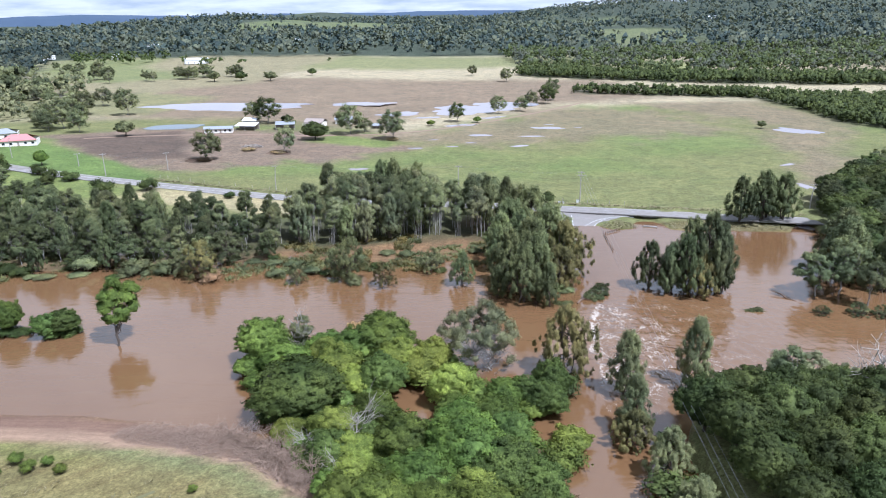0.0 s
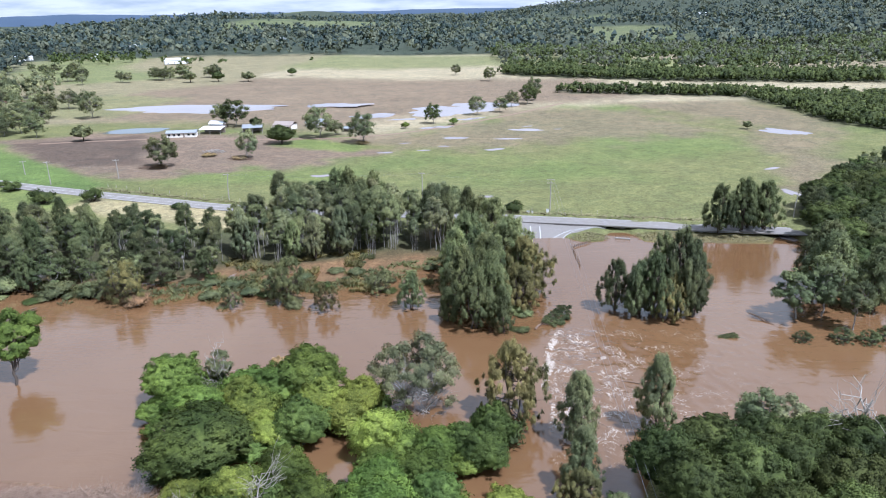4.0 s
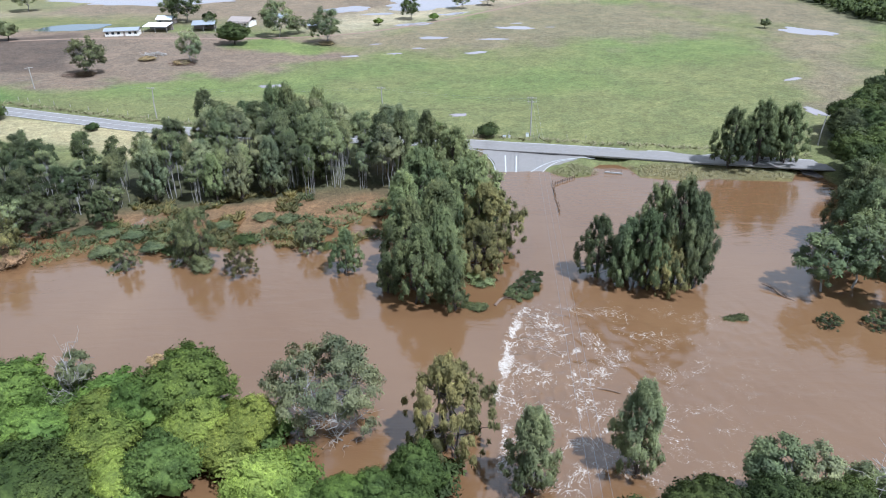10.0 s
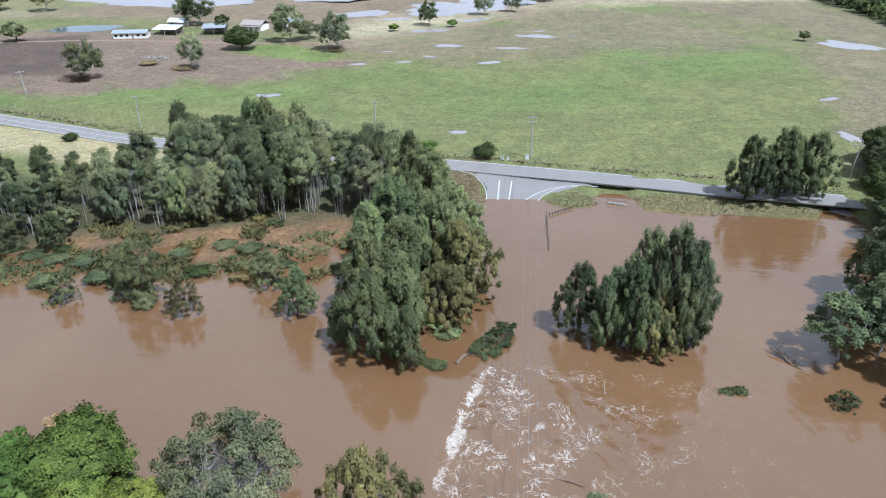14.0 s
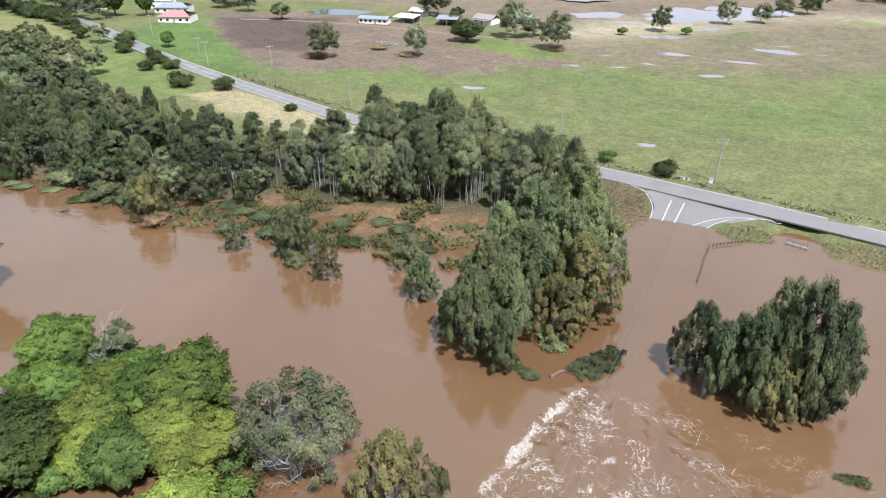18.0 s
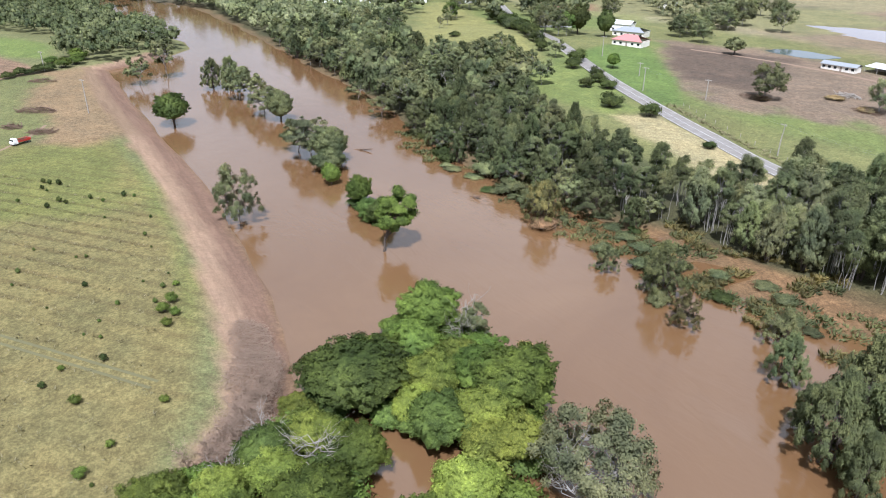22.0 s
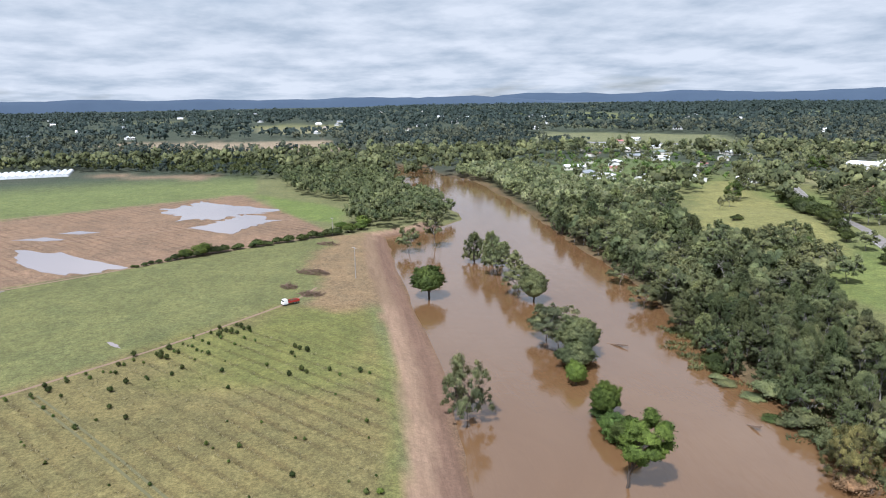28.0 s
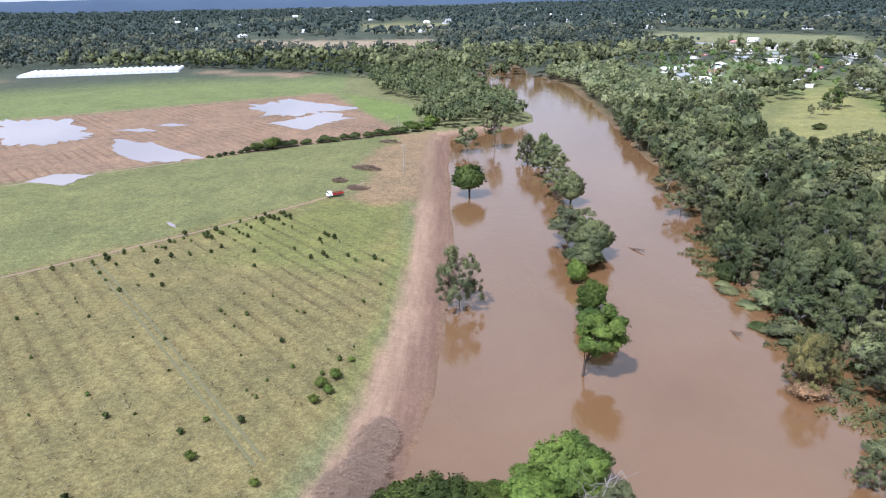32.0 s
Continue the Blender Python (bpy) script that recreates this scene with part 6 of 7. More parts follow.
# ---------------------------------------------------------------- brush along the drowned bank
rng = np.random.RandomState(95)
pts = []
for x in np.linspace(-150, 16, 260):
    y0 = float(curve(NORTH_BANK, x))
    pts.append((x + rng.randn() * 2, y0 - 14 + 22 * rng.rand() + (4 if x < -60 else 0)))
for i, (x, y) in enumerate(pts[::7]):
    plant(("shrub_b", "shrub_b", "shrub_d", "shrub_b")[i % 4], x, y, 0.9 + 1.6 * rng.rand(), 2.2 + 2.6 * rng.rand(), group="flattened brush along the drowned bank", z=-0.15)
q = np.array(pts)
q = np.vstack([q, q + rng.randn(*q.shape) * 2.5, q + rng.randn(*q.shape) * 3.5])


def mats(name, label, xy, low, quads, wide, mat, seed, blade=0.15):
    """Low brush or grass tufts as one mesh of leaning blades."""
    rng = np.random.RandomState(seed)
    n = len(xy)
    z = np.maximum(land(xy[:, 0], xy[:, 1]), 0.0)
    a = rng.rand(n, quads) * 6.283
    r = wide * np.sqrt(rng.rand(n, quads)) * (0.6 + 0.8 * rng.rand(n, 1))
    c = np.stack([xy[:, None, 0] + r * np.cos(a), xy[:, None, 1] + r * np.sin(a), z[:, None] + low * 0.35 * rng.rand(n, quads)], -1)
    d = np.stack([np.cos(a) * 0.8 + 0.4, np.sin(a) * 0.8, 0.35 + 0.8 * rng.rand(n, quads)], -1)
    d /= np.linalg.norm(d, axis=2)[..., None]
    L = low * (0.6 + 0.8 * rng.rand(n, quads, 1))
    b = np.cross(d, rng.normal(size=d.shape))
    b = b / np.linalg.norm(b, axis=2)[..., None] * L * blade
    v = np.stack([c - b, c + b, c + d * L + b * 0.3, c + d * L - b * 0.3], 2).reshape(-1, 3)
    nm = (d * 0.5 + np.array([0, 0, 0.9])).reshape(-1, 3)
    nm /= np.linalg.norm(nm, axis=1)[:, None]
    me = mesh_np(name, v, facing(v, np.arange(n * quads * 4).reshape(-1, 4), nm), mat, True, np.repeat(nm, 4, 0))
    return tagged(new(name, me), label, "vegetation", kind="stuff")


mats("flood_brush", "flattened reeds and brush lying in shallow silty water", q[fbm(q[:, 0], q[:, 1], 7, 94) > 0.07], 0.55, 46, 1.5, "leaf_sheoak", 96, 0.26)
SHELF = [(-50, 186), (-38, 180), (-18, 177), (4, 178), (12, 190), (12, 208), (-12, 205), (-30, 201), (-48, 201)]
q = scatter(SHELF, 1.25, 105, 9000)
q = q[fbm(q[:, 0], q[:, 1], 6, 106) > 0.06]
mats("flood_brush", "olive tufts of reed standing on the silted shelf", np.vstack([q[::2], q[3::4]]), 0.8, 55, 0.75, "leaf_olive", 107, 0.16)
mats("flood_brush", "silt-stained green flattened brush on the silted shelf", q[1::4], 0.7, 60, 0.95, "leaf_belt", 108, 0.18)
q = scatter([(71, 218), (73, 212.5), (84, 210.2), (108, 209.4), (111, 213), (95, 217), (80, 219.5)], 0.55, 97)
mats("flattened_grass", "long grass combed flat by the flood beside the road", q, 0.34, 14, 0.8, "grass_blades", 98)
q = scatter([(50.5, 216), (56.5, 220.6), (61.6, 217.8), (61.6, 214.8), (55, 213.6)], 0.5, 99)
mats("flattened_grass", "grassy islet between road and flood water", q, 0.34, 12, 0.7, "grass_blades", 100)
q = scatter([(24, 216), (32, 208), (35.6, 216), (35.8, 222), (32.5, 228), (26, 232)], 0.7, 101)
mats("verge_grass", "rough grass on the verge at the road mouth", q, 0.36, 12, 0.8, "grass_blades", 102)
q = np.column_stack([np.linspace(-120, 118, 420), np.interp(np.linspace(-120, 118, 420), [q[0] for q in ROAD], [q[1] for q in ROAD])]) + np.random.RandomState(103).randn(420, 2) * 0.8 + np.array([0, 6.5])
mats("verge_grass", "rough brown grass along the far verge of the road", q, 0.6, 10, 1.0, "grass_blades", 104)

# sapling rows
rng = np.random.RandomState(110)
u = np.array([0.77, 0.64])
vv = np.array([-0.64, 0.77])
pts = []
for i in range(-16, 17):
    for j in range(-66, 67):
        x, y = np.array([-75, 40]) + u * j * 1.8 + vv * i * 4.4
        pts.append((x + rng.randn() * 0.4, y + rng.randn() * 0.4))
q = np.array(pts)
ok = inside(orchard, q[:, 0], q[:, 1]) > 4
q = q[ok]
mats("row_tufts", "rows of grass tufts and seedlings across the sloping field", q[rng.rand(len(q)) < 0.7], 0.38, 9, 0.55, "grass_blades", 111)
thick = fbm(q[:, 0], q[:, 1], 40, 112)
edge_d = inside(orchard, q[:, 0], q[:, 1])
at_edge = (edge_d < 24) & (q[:, 0] < -122) & (q[:, 1] < 78) & (rng.rand(len(q)) < np.where(edge_d < 11, 0.72, 0.30))
inner = q[~at_edge & (rng.rand(len(q)) < 0.075) & (thick > -0.4)]
chosen = np.vstack([q[at_edge], inner[rng.permutation(len(inner))]])
for i, (x, y) in enumerate(chosen[:298]):
    h = 0.7 + 1.2 * rng.rand() ** 2 + (0.7 * rng.rand() if i < at_edge.sum() else 0)
    plant("shrub_small", float(x), float(y), h * 1.0, h * 0.55, leaf="leaf_mid" if h < 1.4 else None, label="young sapling in a planted row", group="saplings in rows")
for x, y, h in ((-65, 89, 3), (-62, 87, 3.2), (-57, 86.5, 2.6), (-60, 88.5, 2.5), (-42, 71, 2.4), (-71, 91, 1.8), (-52, 70, 1.5), (-36, 82, 2), (-26, 70, 2.4), (-30, 74, 1.8)):
    plant("shrub_a", x, y, h * 0.75, h * 0.6, label="self-sown green shrub at the field edge", group="shrubs at the field edge")

# ---------------------------------------------------------------- poles and wires


def power_pole(x, y, h, turn=0.0, arms=1, lean=0.0):
    ob = thing("power_pole", "weathered timber power pole with a crossarm and insulators", "power pole", (x, y, ground_z(x, y) - 0.3), turn, "power poles")
    sp = Soup()
    sp.tube([(0, 0, 0), (0.01, 0, h * 0.5), (lean, 0, h)], [0.19, 0.16, 0.12], 8)
    part("shaft", sp.mesh("shaft", "pole_wood", True), ob)
    for k in range(arms):
        z = h - 0.35 - 1.1 * k
        sp = Soup()
        sp.box(-1.25, 1.25, -0.17, -0.06, z - 0.07, z + 0.07, 0.02)
        part("crossarm", sp.mesh("crossarm", "pole_wood"), ob)
        for px in (-1.1, -0.45, 0.45, 1.1):
            sp = Soup()
            sp.tube([(px, -0.11, z + 0.07), (px, -0.11, z + 0.14), (px, -0.11, z + 0.2), (px, -0.11, z + 0.28)], [0.03, 0.07, 0.05, 0.04], 6)
            part("insulator", sp.mesh("insulator", "ceramic", True), ob)
    return ob


def wire(a, b, sag, radius=0.02):
    sp = Soup()
    a, b = np.array(a, float), np.array(b, float)
    pts = [tuple(a + (b - a) * t - np.array([0, 0, sag * 4 * t * (1 - t)])) for t in np.linspace(0, 1, 25)]
    sp.tube(pts, [radius] * 25, 4)
    return tagged(new("power_line", sp.mesh("power_line", "wire")), "thin overhead power line strung between poles", "wire", "overhead wires")


POLES = [(48, 241, 11.5), (-65, 261, 10), (5, 258, 10.5), (124, 229, 9), (-215, 92, 12), (-300, 84, 9), (-140, 282, 9.5), (-196, 312, 9.5), (-118, 292, 8), (-160, 300, 6)]
for i, (x, y, h) in enumerate(POLES):
    power_pole(x, y, h, -12 if i < 4 else 35, 2 if i == 0 else 1, 0.5 if i in (1, 3) else 0.0)
power_pole(33, 14, 11.5, 80)
for dx in (-1.1, 0.0, 1.1):
    wire((48 + dx, 241, ground_z(48, 241) + 10.9), (33 + dx, 14, ground_z(33, 14) + 10.9), 3.0)
for dx in (-0.9, 0.9):
    wire((5, 258 + dx, ground_z(5, 258) + 9.9), (48, 241 + dx, ground_z(48, 241) + 10.4), 0.8, 0.012)
    wire((-65, 261 + dx, ground_z(-65, 261) + 9.4), (5, 258 + dx, ground_z(5, 258) + 9.9), 1.0, 0.012)
    wire((-140, 282 + dx, ground_z(-140, 282) + 9), (-65, 261 + dx, ground_z(-65, 261) + 9.4), 1.0, 0.012)

# equipment boxes and sandbags at the foot of the pole by the junction
for x, y, sx, sy, sz, mat, lab in ((47.0, 240.0, 0.8, 0.6, 1.1, "white_paint", "white service box on the verge"), (40.5, 239.5, 0.9, 0.5, 0.7, "white_paint", "white marker board lying on the verge"), (41.9, 239.3, 0.5, 0.5, 0.7, "white_paint", "small white marker box on the verge")):
    ob = thing("service_box", lab, "box", (x, y, ground_z(x, y) - 0.05), -12)
    sp = Soup()
    sp.box(-sx / 2, sx / 2, -sy / 2, sy / 2, 0, sz, 0.05)
    part("case", sp.mesh("case", mat), ob)
    sp = Soup()
    sp.box(-sx / 2 - 0.04, sx / 2 + 0.04, -sy / 2 - 0.04, sy / 2 + 0.04, sz, sz + 0.06, 0.02)
    part("lid", sp.mesh("lid", "roof_grey"), ob)

# ---------------------------------------------------------------- fences in the water, culvert
fence = thing("fence", "broken post fence hung with flood wrack, half under water", "fence")
rng = np.random.RandomState(120)
posts = [(49.6 - 0.1 * i, 209 - 2.1 * i) for i in range(9)]
for i, (x, y) in enumerate(posts):
    sp = Soup()
    sp.tube([(x, y, -1.0), (x + 0.1 * rng.randn(), y, 0.75 + 0.3 * rng.rand())], [0.08, 0.06], 6)
    part("post", sp.mesh("post", "drift_wood", True), fence)
sp = Soup()
sp.tube([(x, y, 0.45 + 0.12 * rng.randn()) for x, y in posts], [0.06 + 0.07 * rng.rand() for _ in posts], 5)
part("wrack", sp.mesh("wrack", "drift_wood", True), fence, "dark wrack caught along the wires")
fence2 = thing("fence", "low post-and-rail fence running into the flood beside the grassy islet", "fence")
for i in range(9):
    x, y = 50.3 + 0.68 * i, 208.8 + 0.5 * i
    sp = Soup()
    sp.tube([(x, y, -0.8), (x, y, 0.7)], [0.12, 0.10], 6)
    part("post", sp.mesh("post", "drift_wood", True), fence2)
sp = Soup()
sp.tube([(50.3, 208.8, 0.55), (53, 210.8, 0.5), (55.7, 212.8, 0.6)], [0.10, 0.12, 0.10], 5)
part("rail", sp.mesh("rail", "drift_wood", True), fence2)
culvert = thing("culvert_headwall", "low concrete culvert headwall with a pipe rail, awash", "culvert", (66.0, 215.4, 0.0), -18)
sp = Soup()
sp.box(-2.2, 2.2, -0.2, 0.2, -0.8, 0.35, 0.06)
part("headwall", sp.mesh("headwall", "concrete"), culvert)
for px in (-2, -0.7, 0.7, 2):
    sp = Soup()
    sp.tube([(px, 0, 0.3), (px, 0, 1.0)], [0.05, 0.05], 6)
    part("rail_post", sp.mesh("rail_post", "drift_wood", True), culvert)
sp = Soup()
sp.tube([(-2.1, 0, 0.95), (2.1, 0, 0.95)], [0.045, 0.045], 6)
part("handrail", sp.mesh("handrail", "drift_wood", True), culvert)

# ---------------------------------------------------------------- drift: fallen tree, log jam, heaps


def fallen_tree(name, label, x, y, length, turn, wide, seed, leafy=True, z=0.0, leaf="leaf_sheoak"):
    rng = np.random.RandomState(seed)
    ob = thing(name, label, "fallen tree", (x, y, z), turn)
    sp, cen, rad = Soup(), [], []
    limb(rng, sp, (0, 0, 0.1), (length, 0, 1.1), 0.28, 0.08, 0.05, 7, 6)
    for i in range(70):
        t = 0.22 + 0.78 * (i + rng.rand()) / 70
        a = np.array([length * t, 0, 0.1 + t])
        out = wide * (1.6 - 1.1 * abs(t - 0.62)) * rng.rand()
        b = a + np.array([0.4 + 0.5 * rng.rand(), -out * 1.5 + 0.25 * wide * rng.rand(), 0.35 * wide * rng.rand() - 0.25 * out])
        b[2] = max(b[2], 0.1)
        limb(rng, sp, a, b, 0.05, 0.012, 0.2, 4, 3)
        cen.append(b)
        rad.append(0.30 + 0.35 * rng.rand())
    part("trunk", sp.mesh("fallen_trunk", "drift_wood", True), ob)
    if leafy:
        part("crown", mesh_np("fallen_crown", *(lambda r: (r[0], r[1]))(sprays(rng, cen, rad, 6500, 0.10, 0.0, 0.6, 6.0, 0.1)), leaf, True), ob)
    return ob


fallen_tree("fallen_tree", "uprooted she-oak lying across the crossing above the white water", 31.4, 153.8, 12, 55, 1.9, 130)
fallen_tree("fallen_tree", "half-sunken leafy snag lodged in the brown water", 66.5, 149.3, 6.0, -2, 0.45, 131, z=-0.8)
fallen_tree("fallen_tree", "broken branch raft at the foot of the she-oaks", 25, 155.5, 5, -30, 0.7, 132, z=-0.3)
fallen_tree("fallen_tree", "drowned snag off the clump in mid channel", -140, 158.5, 6, 40, 0.7, 133, False, -0.3)
fallen_tree("fallen_tree", "snag of broken branches beside the eastern backwater", 84, 154, 6, 130, 0.8, 134, False, -0.3)
fallen_tree("fallen_tree", "floating branch caught in the channel", -88, 168, 3, 20, 0.5, 135, False, -0.2)
log = thing("floating_log", "bare log floating in the broken water", "log", (44.5, 131, 0.05), -20)
sp = Soup()
sp.tube([(0, 0, 0), (1.5, 0.15, 0.12), (3.4, 0, 0.05)], [0.16, 0.18, 0.10], 7)
part("trunk", sp.mesh("log", "drift_wood", True), log)


def heap(x, y, rx, ry, h, turn, count, seed, label, mat="drift_wood", thick=0.10):
    """A heap of tangled sticks and logs: each stick a tapered tube."""
    rng = np.random.RandomState(seed)
    ob = thing("debris_heap", label, "debris heap", (x, y, ground_z(x, y)), turn, "debris heaps")
    big = min(24, count // 5)
    rest = Soup()
    for n in range(count):
        sp = Soup() if n < big else rest
        a, r = rng.rand() * 6.283, math.sqrt(rng.rand())
        cx, cy = rx * r * math.cos(a), ry * r * math.sin(a)
        cz = h * (1 - r * r) * (rng.rand() if n >= big else 0.6 + 0.5 * rng.rand())
        d = rng.randn(3) * np.array([1, 0.8, 0.25])
        d = d / np.linalg.norm(d) * (1.4 if n < big else 0.8) * (0.5 + rng.rand())
        t = thick * (1.5 if n < big else 0.6)
        sp.tube([(cx - d[0], cy - d[1], max(cz - d[2], -0.05)), (cx + d[0] * 0.1, cy + d[1] * 0.1, cz + 0.06), (cx + d[0], cy + d[1], max(cz + d[2], -0.05))], [t, t * 0.9, t * 0.5], 4)
        if n < big:
            part("branch", sp.mesh("branch", mat), ob)
    tagged(part("brushwood", rest.mesh("brushwood", mat), ob), kind="stuff")
    return ob


heap(-36, 93, 10, 5.5, 1.0, -32, 2600, 140, "long windrow of bleached flood wrack on the bare bank", "wrack_straw", 0.038)
heap(-47, 96, 8, 5, 0.7, -15, 1600, 141, "flood wrack of pale sticks heaped on the bank", "wrack_straw", 0.038)
heap(-27, 88.5, 8, 4.2, 0.9, -42, 1500, 142, "tangle of sticks against the thicket", "wrack_straw", 0.05)
heap(-226, 76.5, 7, 2.8, 2.0, 60, 260, 143, "stacked heap of dead branches on bare earth")
heap(-207, 68.5, 3.4, 2.2, 1.3, 50, 130, 144, "small heap of cut branches")
heap(-196, 76, 4.2, 2.6, 1.2, 60, 150, 145, "brown heap of earth and branches")
heap(-279, 82, 6, 2.6, 1.2, 60, 130, 146, "low heap of branches near the hedge")
heap(-96, 347, 5, 3, 1.3, 0, 120, 147, "heap of broken timber on the washed ground", "dead_wood", 0.12)
heap(-80, 332, 6, 2.5, 1.0, 0, 120, 148, "wrack heap under the grey tree")
heap(-112, 311, 6, 3.5, 1.0, 0, 140, 149, "dark wrack heap under the paddock tree")

# ---------------------------------------------------------------- tip truck on the farm track
truck = thing("tip_truck", "small red tip truck with a white cab parked on bare earth", "truck", (-186, 70, ground_z(-186, 70)), 121, scale=0.92)
sp = Soup()
sp.box(-1.0, 3.2, -1.1, 1.1, 0.9, 1.05, 0.03)
for bx in ((-1.0, 3.2, -1.1, -1.0), (-1.0, 3.2, 1.0, 1.1), (-1.0, -0.9, -1.0, 1.0), (3.1, 3.2, -1.0, 1.0)):
    sp.box(*bx, 1.05, 1.6, 0.02)
part("tray", sp.mesh("tray", "red_paint"), truck)
sp = Soup()
sp.box(-2.9, -1.15, -1.0, 1.0, 0.6, 1.5, 0.08)
sp.box(-2.6, -1.2, -0.92, 0.92, 1.5, 2.25, 0.15)
cab = part("cab", sp.mesh("cab", "white_paint"), truck, "white cab")
sp = Soup()
sp.box(-2.72, -2.66, -0.8, 0.8, 1.5, 2.1)
part("windscreen", sp.mesh("windscreen", "dark_opening"), cab)
sp, rng = Soup(), np.random.RandomState(150)
for _ in range(40):
    a = np.array([-0.6 + 3.4 * rng.rand(), -0.8 + 1.6 * rng.rand(), 1.2 + 0.35 * rng.rand()])
    d = rng.normal(size=3) * np.array([0.8, 0.5, 0.2])
    sp.tube([tuple(a - d), tuple(a + (0, 0, 0.1)), tuple(a + d)], [0.03, 0.06, 0.02], 4)
part("load", sp.mesh("load", "drift_wood"), truck, "tangle of cut branches in the tray")
for wx in (-2.2, 1.5, 2.5):
    for wy in (-0.95, 0.95):
        sp = Soup()
        sp.tube([(wx, wy - 0.13, 0.45), (wx, wy, 0.45), (wx, wy + 0.13, 0.45)], [0.42, 0.46, 0.42], 12)
        wh = part("wheel", sp.mesh("tyre", "tyre", True), truck)
        sp = Soup()
        sp.tube([(wx, wy - 0.14, 0.45), (wx, wy + 0.14, 0.45)], [0.22, 0.22], 8)
        sp.tube([(wx, wy - 0.145, 0.45), (wx, wy + 0.145, 0.45)], [0.08, 0.08], 6)
        part("rim", sp.mesh("rim", "roof_grey", True), wh)

# ---------------------------------------------------------------- buildings


def building(name, label, x, y, w, d, h, turn, wall, roof, rise=1.4, hip=False, wins=3, eave=0.5, door=True, veranda=False, z=None):
    ob = thing(name, label, "building", (x, y, (ground_z(x, y) if z is None else z) - 0.15), turn)
    t = 0.18
    sp = Soup()
    for bx in ((-w / 2, w / 2, -d / 2, -d / 2 + t), (-w / 2, w / 2, d / 2 - t, d / 2), (-w / 2, -w / 2 + t, -d / 2 + t, d / 2 - t), (w / 2 - t, w / 2, -d / 2 + t, d / 2 - t)):
        sp.box(*bx, 0, h)
    if not hip:
        for sx in (-w / 2, w / 2 - t):
            v = [(sx, -d / 2, h), (sx, d / 2, h), (sx, 0, h + rise * 0.98), (sx + t, -d / 2, h), (sx + t, d / 2, h), (sx + t, 0, h + rise * 0.98)]
            sp.add(v, [(0, 2, 1, 1), (3, 4, 5, 5), (0, 3, 5, 2), (1, 2, 5, 4)])
    part("wall", sp.mesh("wall", wall), ob)
    sp = Soup()
    W, D, k, th = w / 2 + eave, d / 2 + eave, (d / 2 if hip else 0), 0.14
    drop = rise * eave / (d / 2)
    lo = [(-W, -D, h - drop), (W, -D, h - drop), (W, D, h - drop), (-W, D, h - drop)]
    ridge = [(-W + k, 0, h + rise), (W - k, 0, h + rise)]
    for dz, flip in ((th, False), (0.0, True)):
        v = [(a, b, c + dz) for a, b, c in lo + ridge]
        f = [(0, 1, 5, 4), (2, 3, 4, 5), (3, 0, 4, 4), (1, 2, 5, 5)]
        sp.add(v, [q[::-1] for q in f] if flip else f)
    v = [(a, b, c + e) for e in (0, th) for a, b, c in lo]
    sp.add(v, [(0, 1, 5, 4), (1, 2, 6, 5), (2, 3, 7, 6), (3, 0, 4, 7)])
    part("roof", sp.mesh("roof", roof), ob)
    for side in (-1, 1):
        for i in range(wins):
            cx = -w / 2 + w * (i + 0.5) / wins
            if door and side < 0 and i == wins // 2:
                sp = Soup()
                sp.box(cx - 0.45, cx + 0.45, side * d / 2 - 0.05, side * d / 2 + 0.05, 0.1, 2.1)
                part("door", sp.mesh("door", "roof_rust"), ob)
                continue
            sp = Soup()
            sp.box(cx - 0.65, cx + 0.65, side * d / 2 - 0.04, side * d / 2 + 0.04, 1.0, 2.1)
            win = part("window", sp.mesh("pane", "dark_opening"), ob)
            sp = Soup()
            for fx in ((cx - 0.72, cx - 0.65), (cx + 0.65, cx + 0.72)):
                sp.box(*fx, side * d / 2 - 0.06, side * d / 2 + 0.06, 0.93, 2.17)
            for fz in ((0.93, 1.0), (2.1, 2.17)):
                sp.box(cx - 0.65, cx + 0.65, side * d / 2 - 0.06, side * d / 2 + 0.06, *fz)
            part("frame", sp.mesh("frame", "white_paint"), win)
    if veranda:
        sp = Soup()
        sp.box(-w / 2, w / 2, -d / 2 - 2.4, -d / 2, h - 0.5, h - 0.42)
        part("veranda_roof", sp.mesh("veranda_roof", roof), ob)
        for px in np.linspace(-w / 2 + 0.2, w / 2 - 0.2, 5):
            sp = Soup()
            sp.box(px - 0.06, px + 0.06, -d / 2 - 2.3, -d / 2 - 2.18, 0, h - 0.5)
            part("veranda_post", sp.mesh("veranda_post", "white_paint"), ob)
    return ob


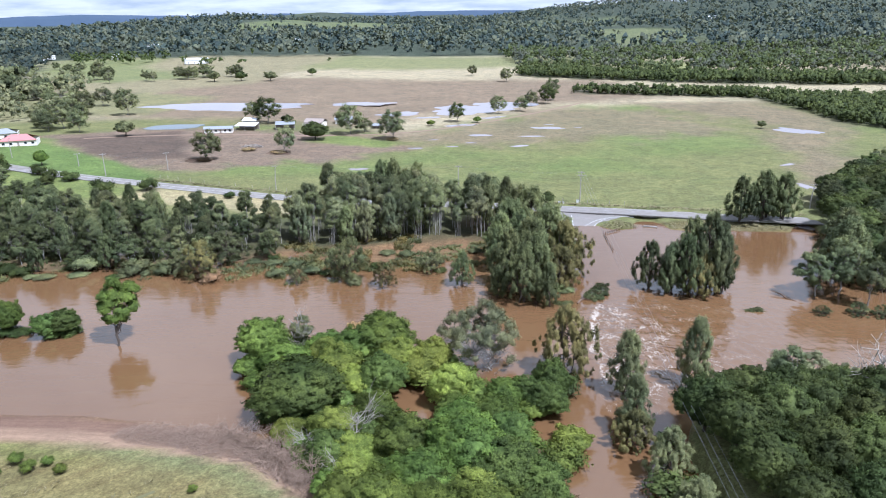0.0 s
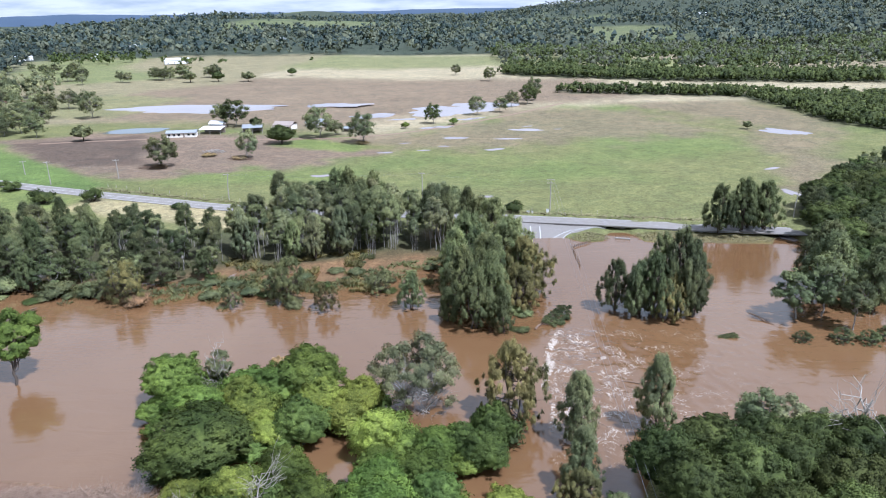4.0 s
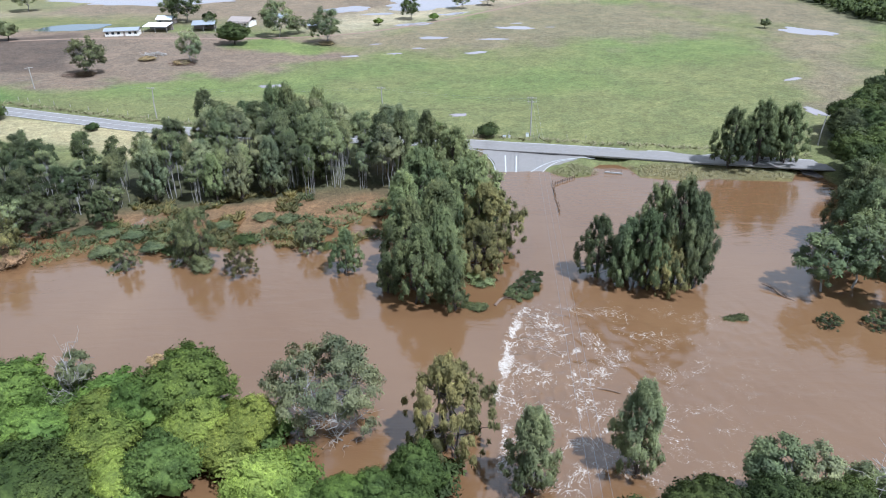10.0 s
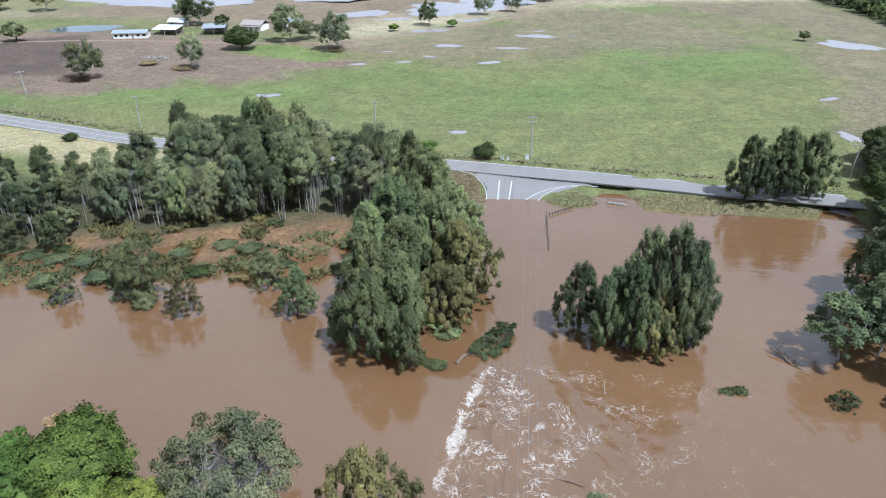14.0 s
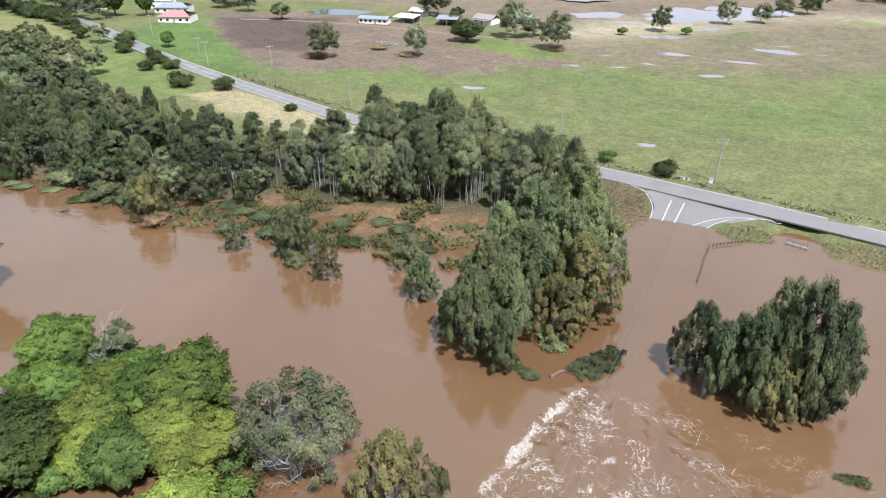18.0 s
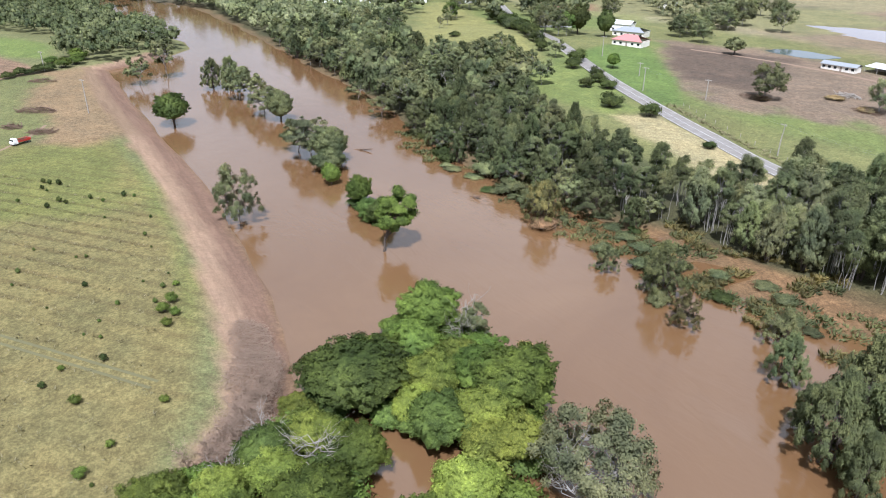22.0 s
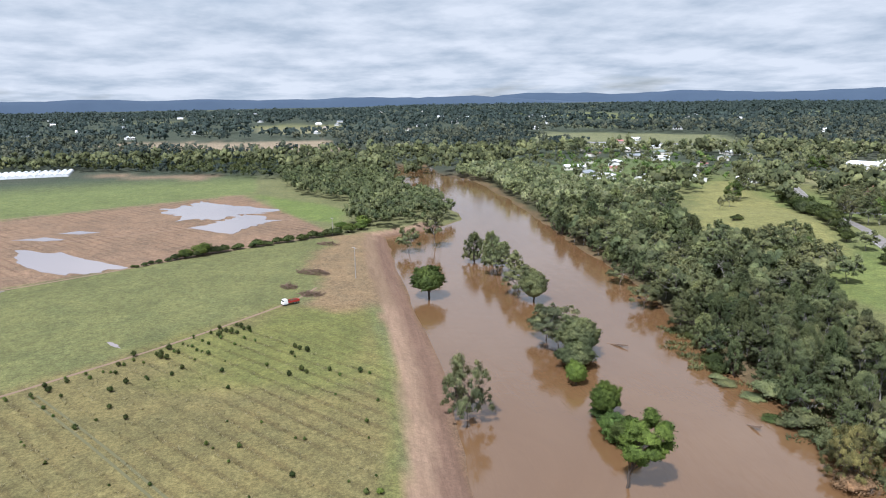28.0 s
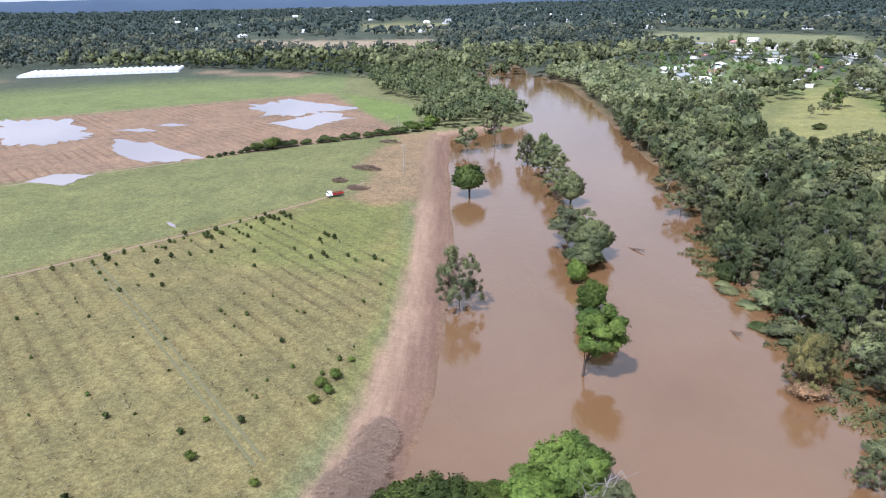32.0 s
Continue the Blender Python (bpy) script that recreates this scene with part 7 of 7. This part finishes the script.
def open_shed(label, x, y, w, d, h, turn, roof):
    ob = thing("farm_shed", label, "shed", (x, y, ground_z(x, y) - 0.1), turn, "farm sheds")
    for px in np.linspace(-w / 2 + 0.2, w / 2 - 0.2, max(3, int(w / 4))):
        for py in (-d / 2 + 0.2, d / 2 - 0.2):
            sp = Soup()
            sp.tube([(px, py, 0), (px, py, h)], [0.12, 0.11], 6)
            part("post", sp.mesh("post", "pole_wood", True), ob)
    sp = Soup()
    sp.add([(-w / 2, -d / 2, h - 0.3), (w / 2, -d / 2, h - 0.3), (w / 2, d / 2, h + 0.5), (-w / 2, d / 2, h + 0.5), (-w / 2, -d / 2, h - 0.2), (w / 2, -d / 2, h - 0.2), (w / 2, d / 2, h + 0.6), (-w / 2, d / 2, h + 0.6)],
           [(0, 3, 2, 1), (4, 5, 6, 7), (0, 1, 5, 4), (1, 2, 6, 5), (2, 3, 7, 6), (3, 0, 4, 7)])
    part("roof", sp.mesh("roof", roof), ob)
    sp = Soup()
    sp.box(-w / 2 + 0.1, w / 2 - 0.1, d / 2 - 0.3, d / 2 - 0.22, 0, h + 0.3)
    part("back_wall", sp.mesh("back_wall", "roof_rust"), ob)
    return ob


building("house", "cream house with a red tiled hip roof on a lawn", -211, 345, 16, 10, 3.0, 20, "cream_wall", "roof_red", 2.2, True, 5)
building("house", "low grey-roofed farmhouse among trees", -238, 372, 18, 10, 3.0, 25, "cream_wall", "roof_grey", 1.8, True, 5)
building("farm_shed", "white steel shed beside the farmhouse", -258, 385, 12, 9, 4.5, 25, "white_paint", "roof_white", 1.5, False, 3)
building("farm_shed", "long low cream farm building above the flood", -126, 390, 15, 6, 2.6, 8, "cream_wall", "roof_grey", 0.9, False, 6)
open_shed("open farm shed with a pale iron roof", -113, 400, 12, 8, 3.0, -4, "roof_white")
open_shed("open machinery shed with a weathered iron roof", -92, 404, 11, 9, 3.6, 12, "roof_grey")
building("farm_shed", "small dark-walled shed with a pale roof", -116, 421, 8, 6, 2.6, -10, "roof_rust", "roof_white", 1.2, False, 2)
building("house", "weatherboard cottage with a rusted iron roof", -77, 419, 11, 8, 2.8, -15, "cream_wall", "roof_rust", 1.6, False, 3, veranda=True)
building("house", "house with a blue-grey iron roof behind trees", -62, 432, 10, 7, 2.7, 5, "cream_wall", "roof_grey", 1.4, False, 3)
open_shed("small tin shelter by the track", -40, 412, 6, 4, 2.3, 0, "roof_grey")
building("warehouse", "long white steel warehouse with a low roof", -446, 510, 56, 22, 6.5, 24, "white_paint", "roof_white", 2.2, False, 9)
building("warehouse", "white steel hall beside the warehouse", -408, 538, 30, 20, 7.5, 24, "white_paint", "roof_white", 2.4, False, 6)
building("warehouse", "low white store behind the warehouse", -470, 545, 34, 16, 5, 24, "white_paint", "roof_white", 1.8, False, 6)
rng = np.random.RandomState(160)
ROOFS = ("roof_white", "roof_grey", "roof_red", "roof_white", "roof_green", "roof_white")
for i, (x, y) in enumerate([(-478, 292), (-500, 285), (-520, 318), (-560, 335), (-585, 318), (-545, 292), (-462, 318), (-600, 372), (-640, 345), (-575, 385), (-620, 410), (-660, 395), (-445, 350), (-480, 372), (-520, 395), (-430, 384),
                            (-700, 360), (-730, 395), (-690, 440), (-650, 470), (-780, 430), (-820, 470), (-560, 440), (-600, 470), (-700, 520), (-330, 500), (-300, 540)]):
    building("house", ("white-roofed", "grey-roofed", "red-roofed", "pale iron-roofed", "green-roofed", "white iron-roofed")[i % 6] + " house among the trees of the village", x, y, 11 + 8 * rng.rand(), 8 + 3 * rng.rand(), 3.0, rng.rand() * 180, "cream_wall" if i % 3 else "white_paint", ROOFS[i % 6], 1.5, i % 2 == 0, 3)
for i, (x, y) in enumerate([(-1180, -240), (-1150, -330), (-1250, 60), (-1180, 180), (-1320, -160), (-1420, 260), (-1100, 420), (-1300, 500), (-1500, -420), (-1600, 100), (-1700, 420), (-1000, 620), (-1250, 760), (-1500, 900), (-850, 760), (-700, 800), (-1900, -100), (-2000, 600)]):
    building("far_house", "pale-roofed house far off in the woodland", x, y, 10 + 7 * rng.rand(), 8, 3.4, rng.rand() * 180, "white_paint", ("roof_white", "roof_grey")[i % 2], 2.0, i % 3 == 0, 4, z=ground_z(x, y) + 4.0)
rng = np.random.RandomState(161)
for i in range(34):
    x, y = -1150 - 1500 * rng.rand() ** 1.3, -900 + 1900 * rng.rand()
    building("far_house", "small pale-roofed house in the distant woodland", x, y, 9 + 8 * rng.rand(), 8, 3.4, rng.rand() * 180, "cream_wall", ("roof_white", "roof_grey", "roof_white", "roof_rust", "roof_grey")[i % 5], 2.5, i % 2 == 0, 1, z=ground_z(x, y) + 6.0)
for i, (x, y) in enumerate([(-560, 1010), (-330, 960), (-480, 1060), (-620, 820), (-520, 1300), (-300, 1450), (-420, 1600), (760, 2080)]):
    building("far_house", "pale farm building far off below the hills", x, y, 24 + 16 * rng.rand(), 12, 5.0, rng.rand() * 180, "white_paint", "roof_white", 2.0, False, 4, z=ground_z(x, y) + 1.0)

# plastic tunnels
tunnel_ring = [(math.cos(t) * 2.5, math.sin(t) * 2.7) for t in np.linspace(0, math.pi, 11)]
sp = Soup()
for x in np.linspace(-24, 24, 9):
    sp.tube([(x, py * 1.01, z * 1.01) for py, z in tunnel_ring], [0.06] * 11, 4)
tunnel_hoops = sp.mesh("hoops", "roof_grey")
tunnel_cover = mesh_np("tunnel_cover", [(x, py, z) for x in np.linspace(-24, 24, 12) for py, z in tunnel_ring], grid_faces(11, 12), "plastic_film", True)
tunnel_end = mesh_np("end_wall", [(23.9, 0, 0)] + [(23.9, py, z) for py, z in tunnel_ring], [(0, i + 1, i + 2) for i in range(10)], "plastic_film")
for i in range(26):
    a = np.array([-656.0, -156.0]) + np.array([0.234, -0.972]) * 5.4 * i
    ob = thing("tunnel_house", "white plastic crop tunnel in a row of tunnels", "greenhouse", (float(a[0]), float(a[1]), ground_z(*a)), 13, "crop tunnels")
    part("cover", tunnel_cover, ob)
    part("hoops", tunnel_hoops, ob)
    part("end_wall", tunnel_end, ob)

# farm tracks
track_a = ribbon("farm_track", smooth_line([(100, 520), (60, 470), (20, 428), (-20, 398), (-80, 384), (-150, 380), (-190, 366)], 5), 1.2, -1.2, 0.05, "track_earth")
tagged(track_a, "pale gravel farm track along the edge of the paddock", "track", kind="structure")
side_lane = ribbon("village_lane", smooth_line([(-304, 345), (-296, 352), (-288, 362), (-284, 374)], 4), 3.4, -3.4, 0.12, "concrete")
tagged(side_lane, "pale concrete lane off the road by the village", "road", kind="structure")
for pts in ([(-115, -2), (-150, 36), (-186, 68), (-205, 78)], [(-206, -58), (-240, -8), (-272, 34), (-300, 84)], [(-281, -104), (-312, -40), (-345, 30), (-352, 62)], [(-360, -154), (-410, -66), (-462, 24)]):
    tagged(ribbon("farm_track", smooth_line(pts, 5), 0.5, -0.5, 0.03, "track_earth"), "bare earth wheel track between fields", "track", kind="structure")
# fence along the paddock edge of the farm
paddock_fence = thing("fence", "wire paddock fence on timber posts beside the road", "fence")
for x, y in smooth_line([(-116, 278), (-54, 257.5), (11, 247), (42, 241.5), (63, 237)], 6):
    sp = Soup()
    sp.tube([(0, 0, -0.3), (0, 0, 1.2)], [0.08, 0.07], 5)
    c = part("post", sp.mesh("post", "pole_wood"), paddock_fence)
    c.location = (x, y, ground_z(x, y))
# wheel marks pressed into the grass of the sapling field
for off in (-0.85, 0.85):
    d = np.array([-0.61, 0.79]) * off
    tagged(ribbon("wheel_mark", smooth_line([tuple(np.array(p) + d) for p in ((-124, 17), (-98, 38), (-70, 59.5), (-41, 81.5))], 4), 0.28, -0.28, 0.025, "pressed_grass"), "dark wheel mark pressed into the grass", "track", kind="structure")
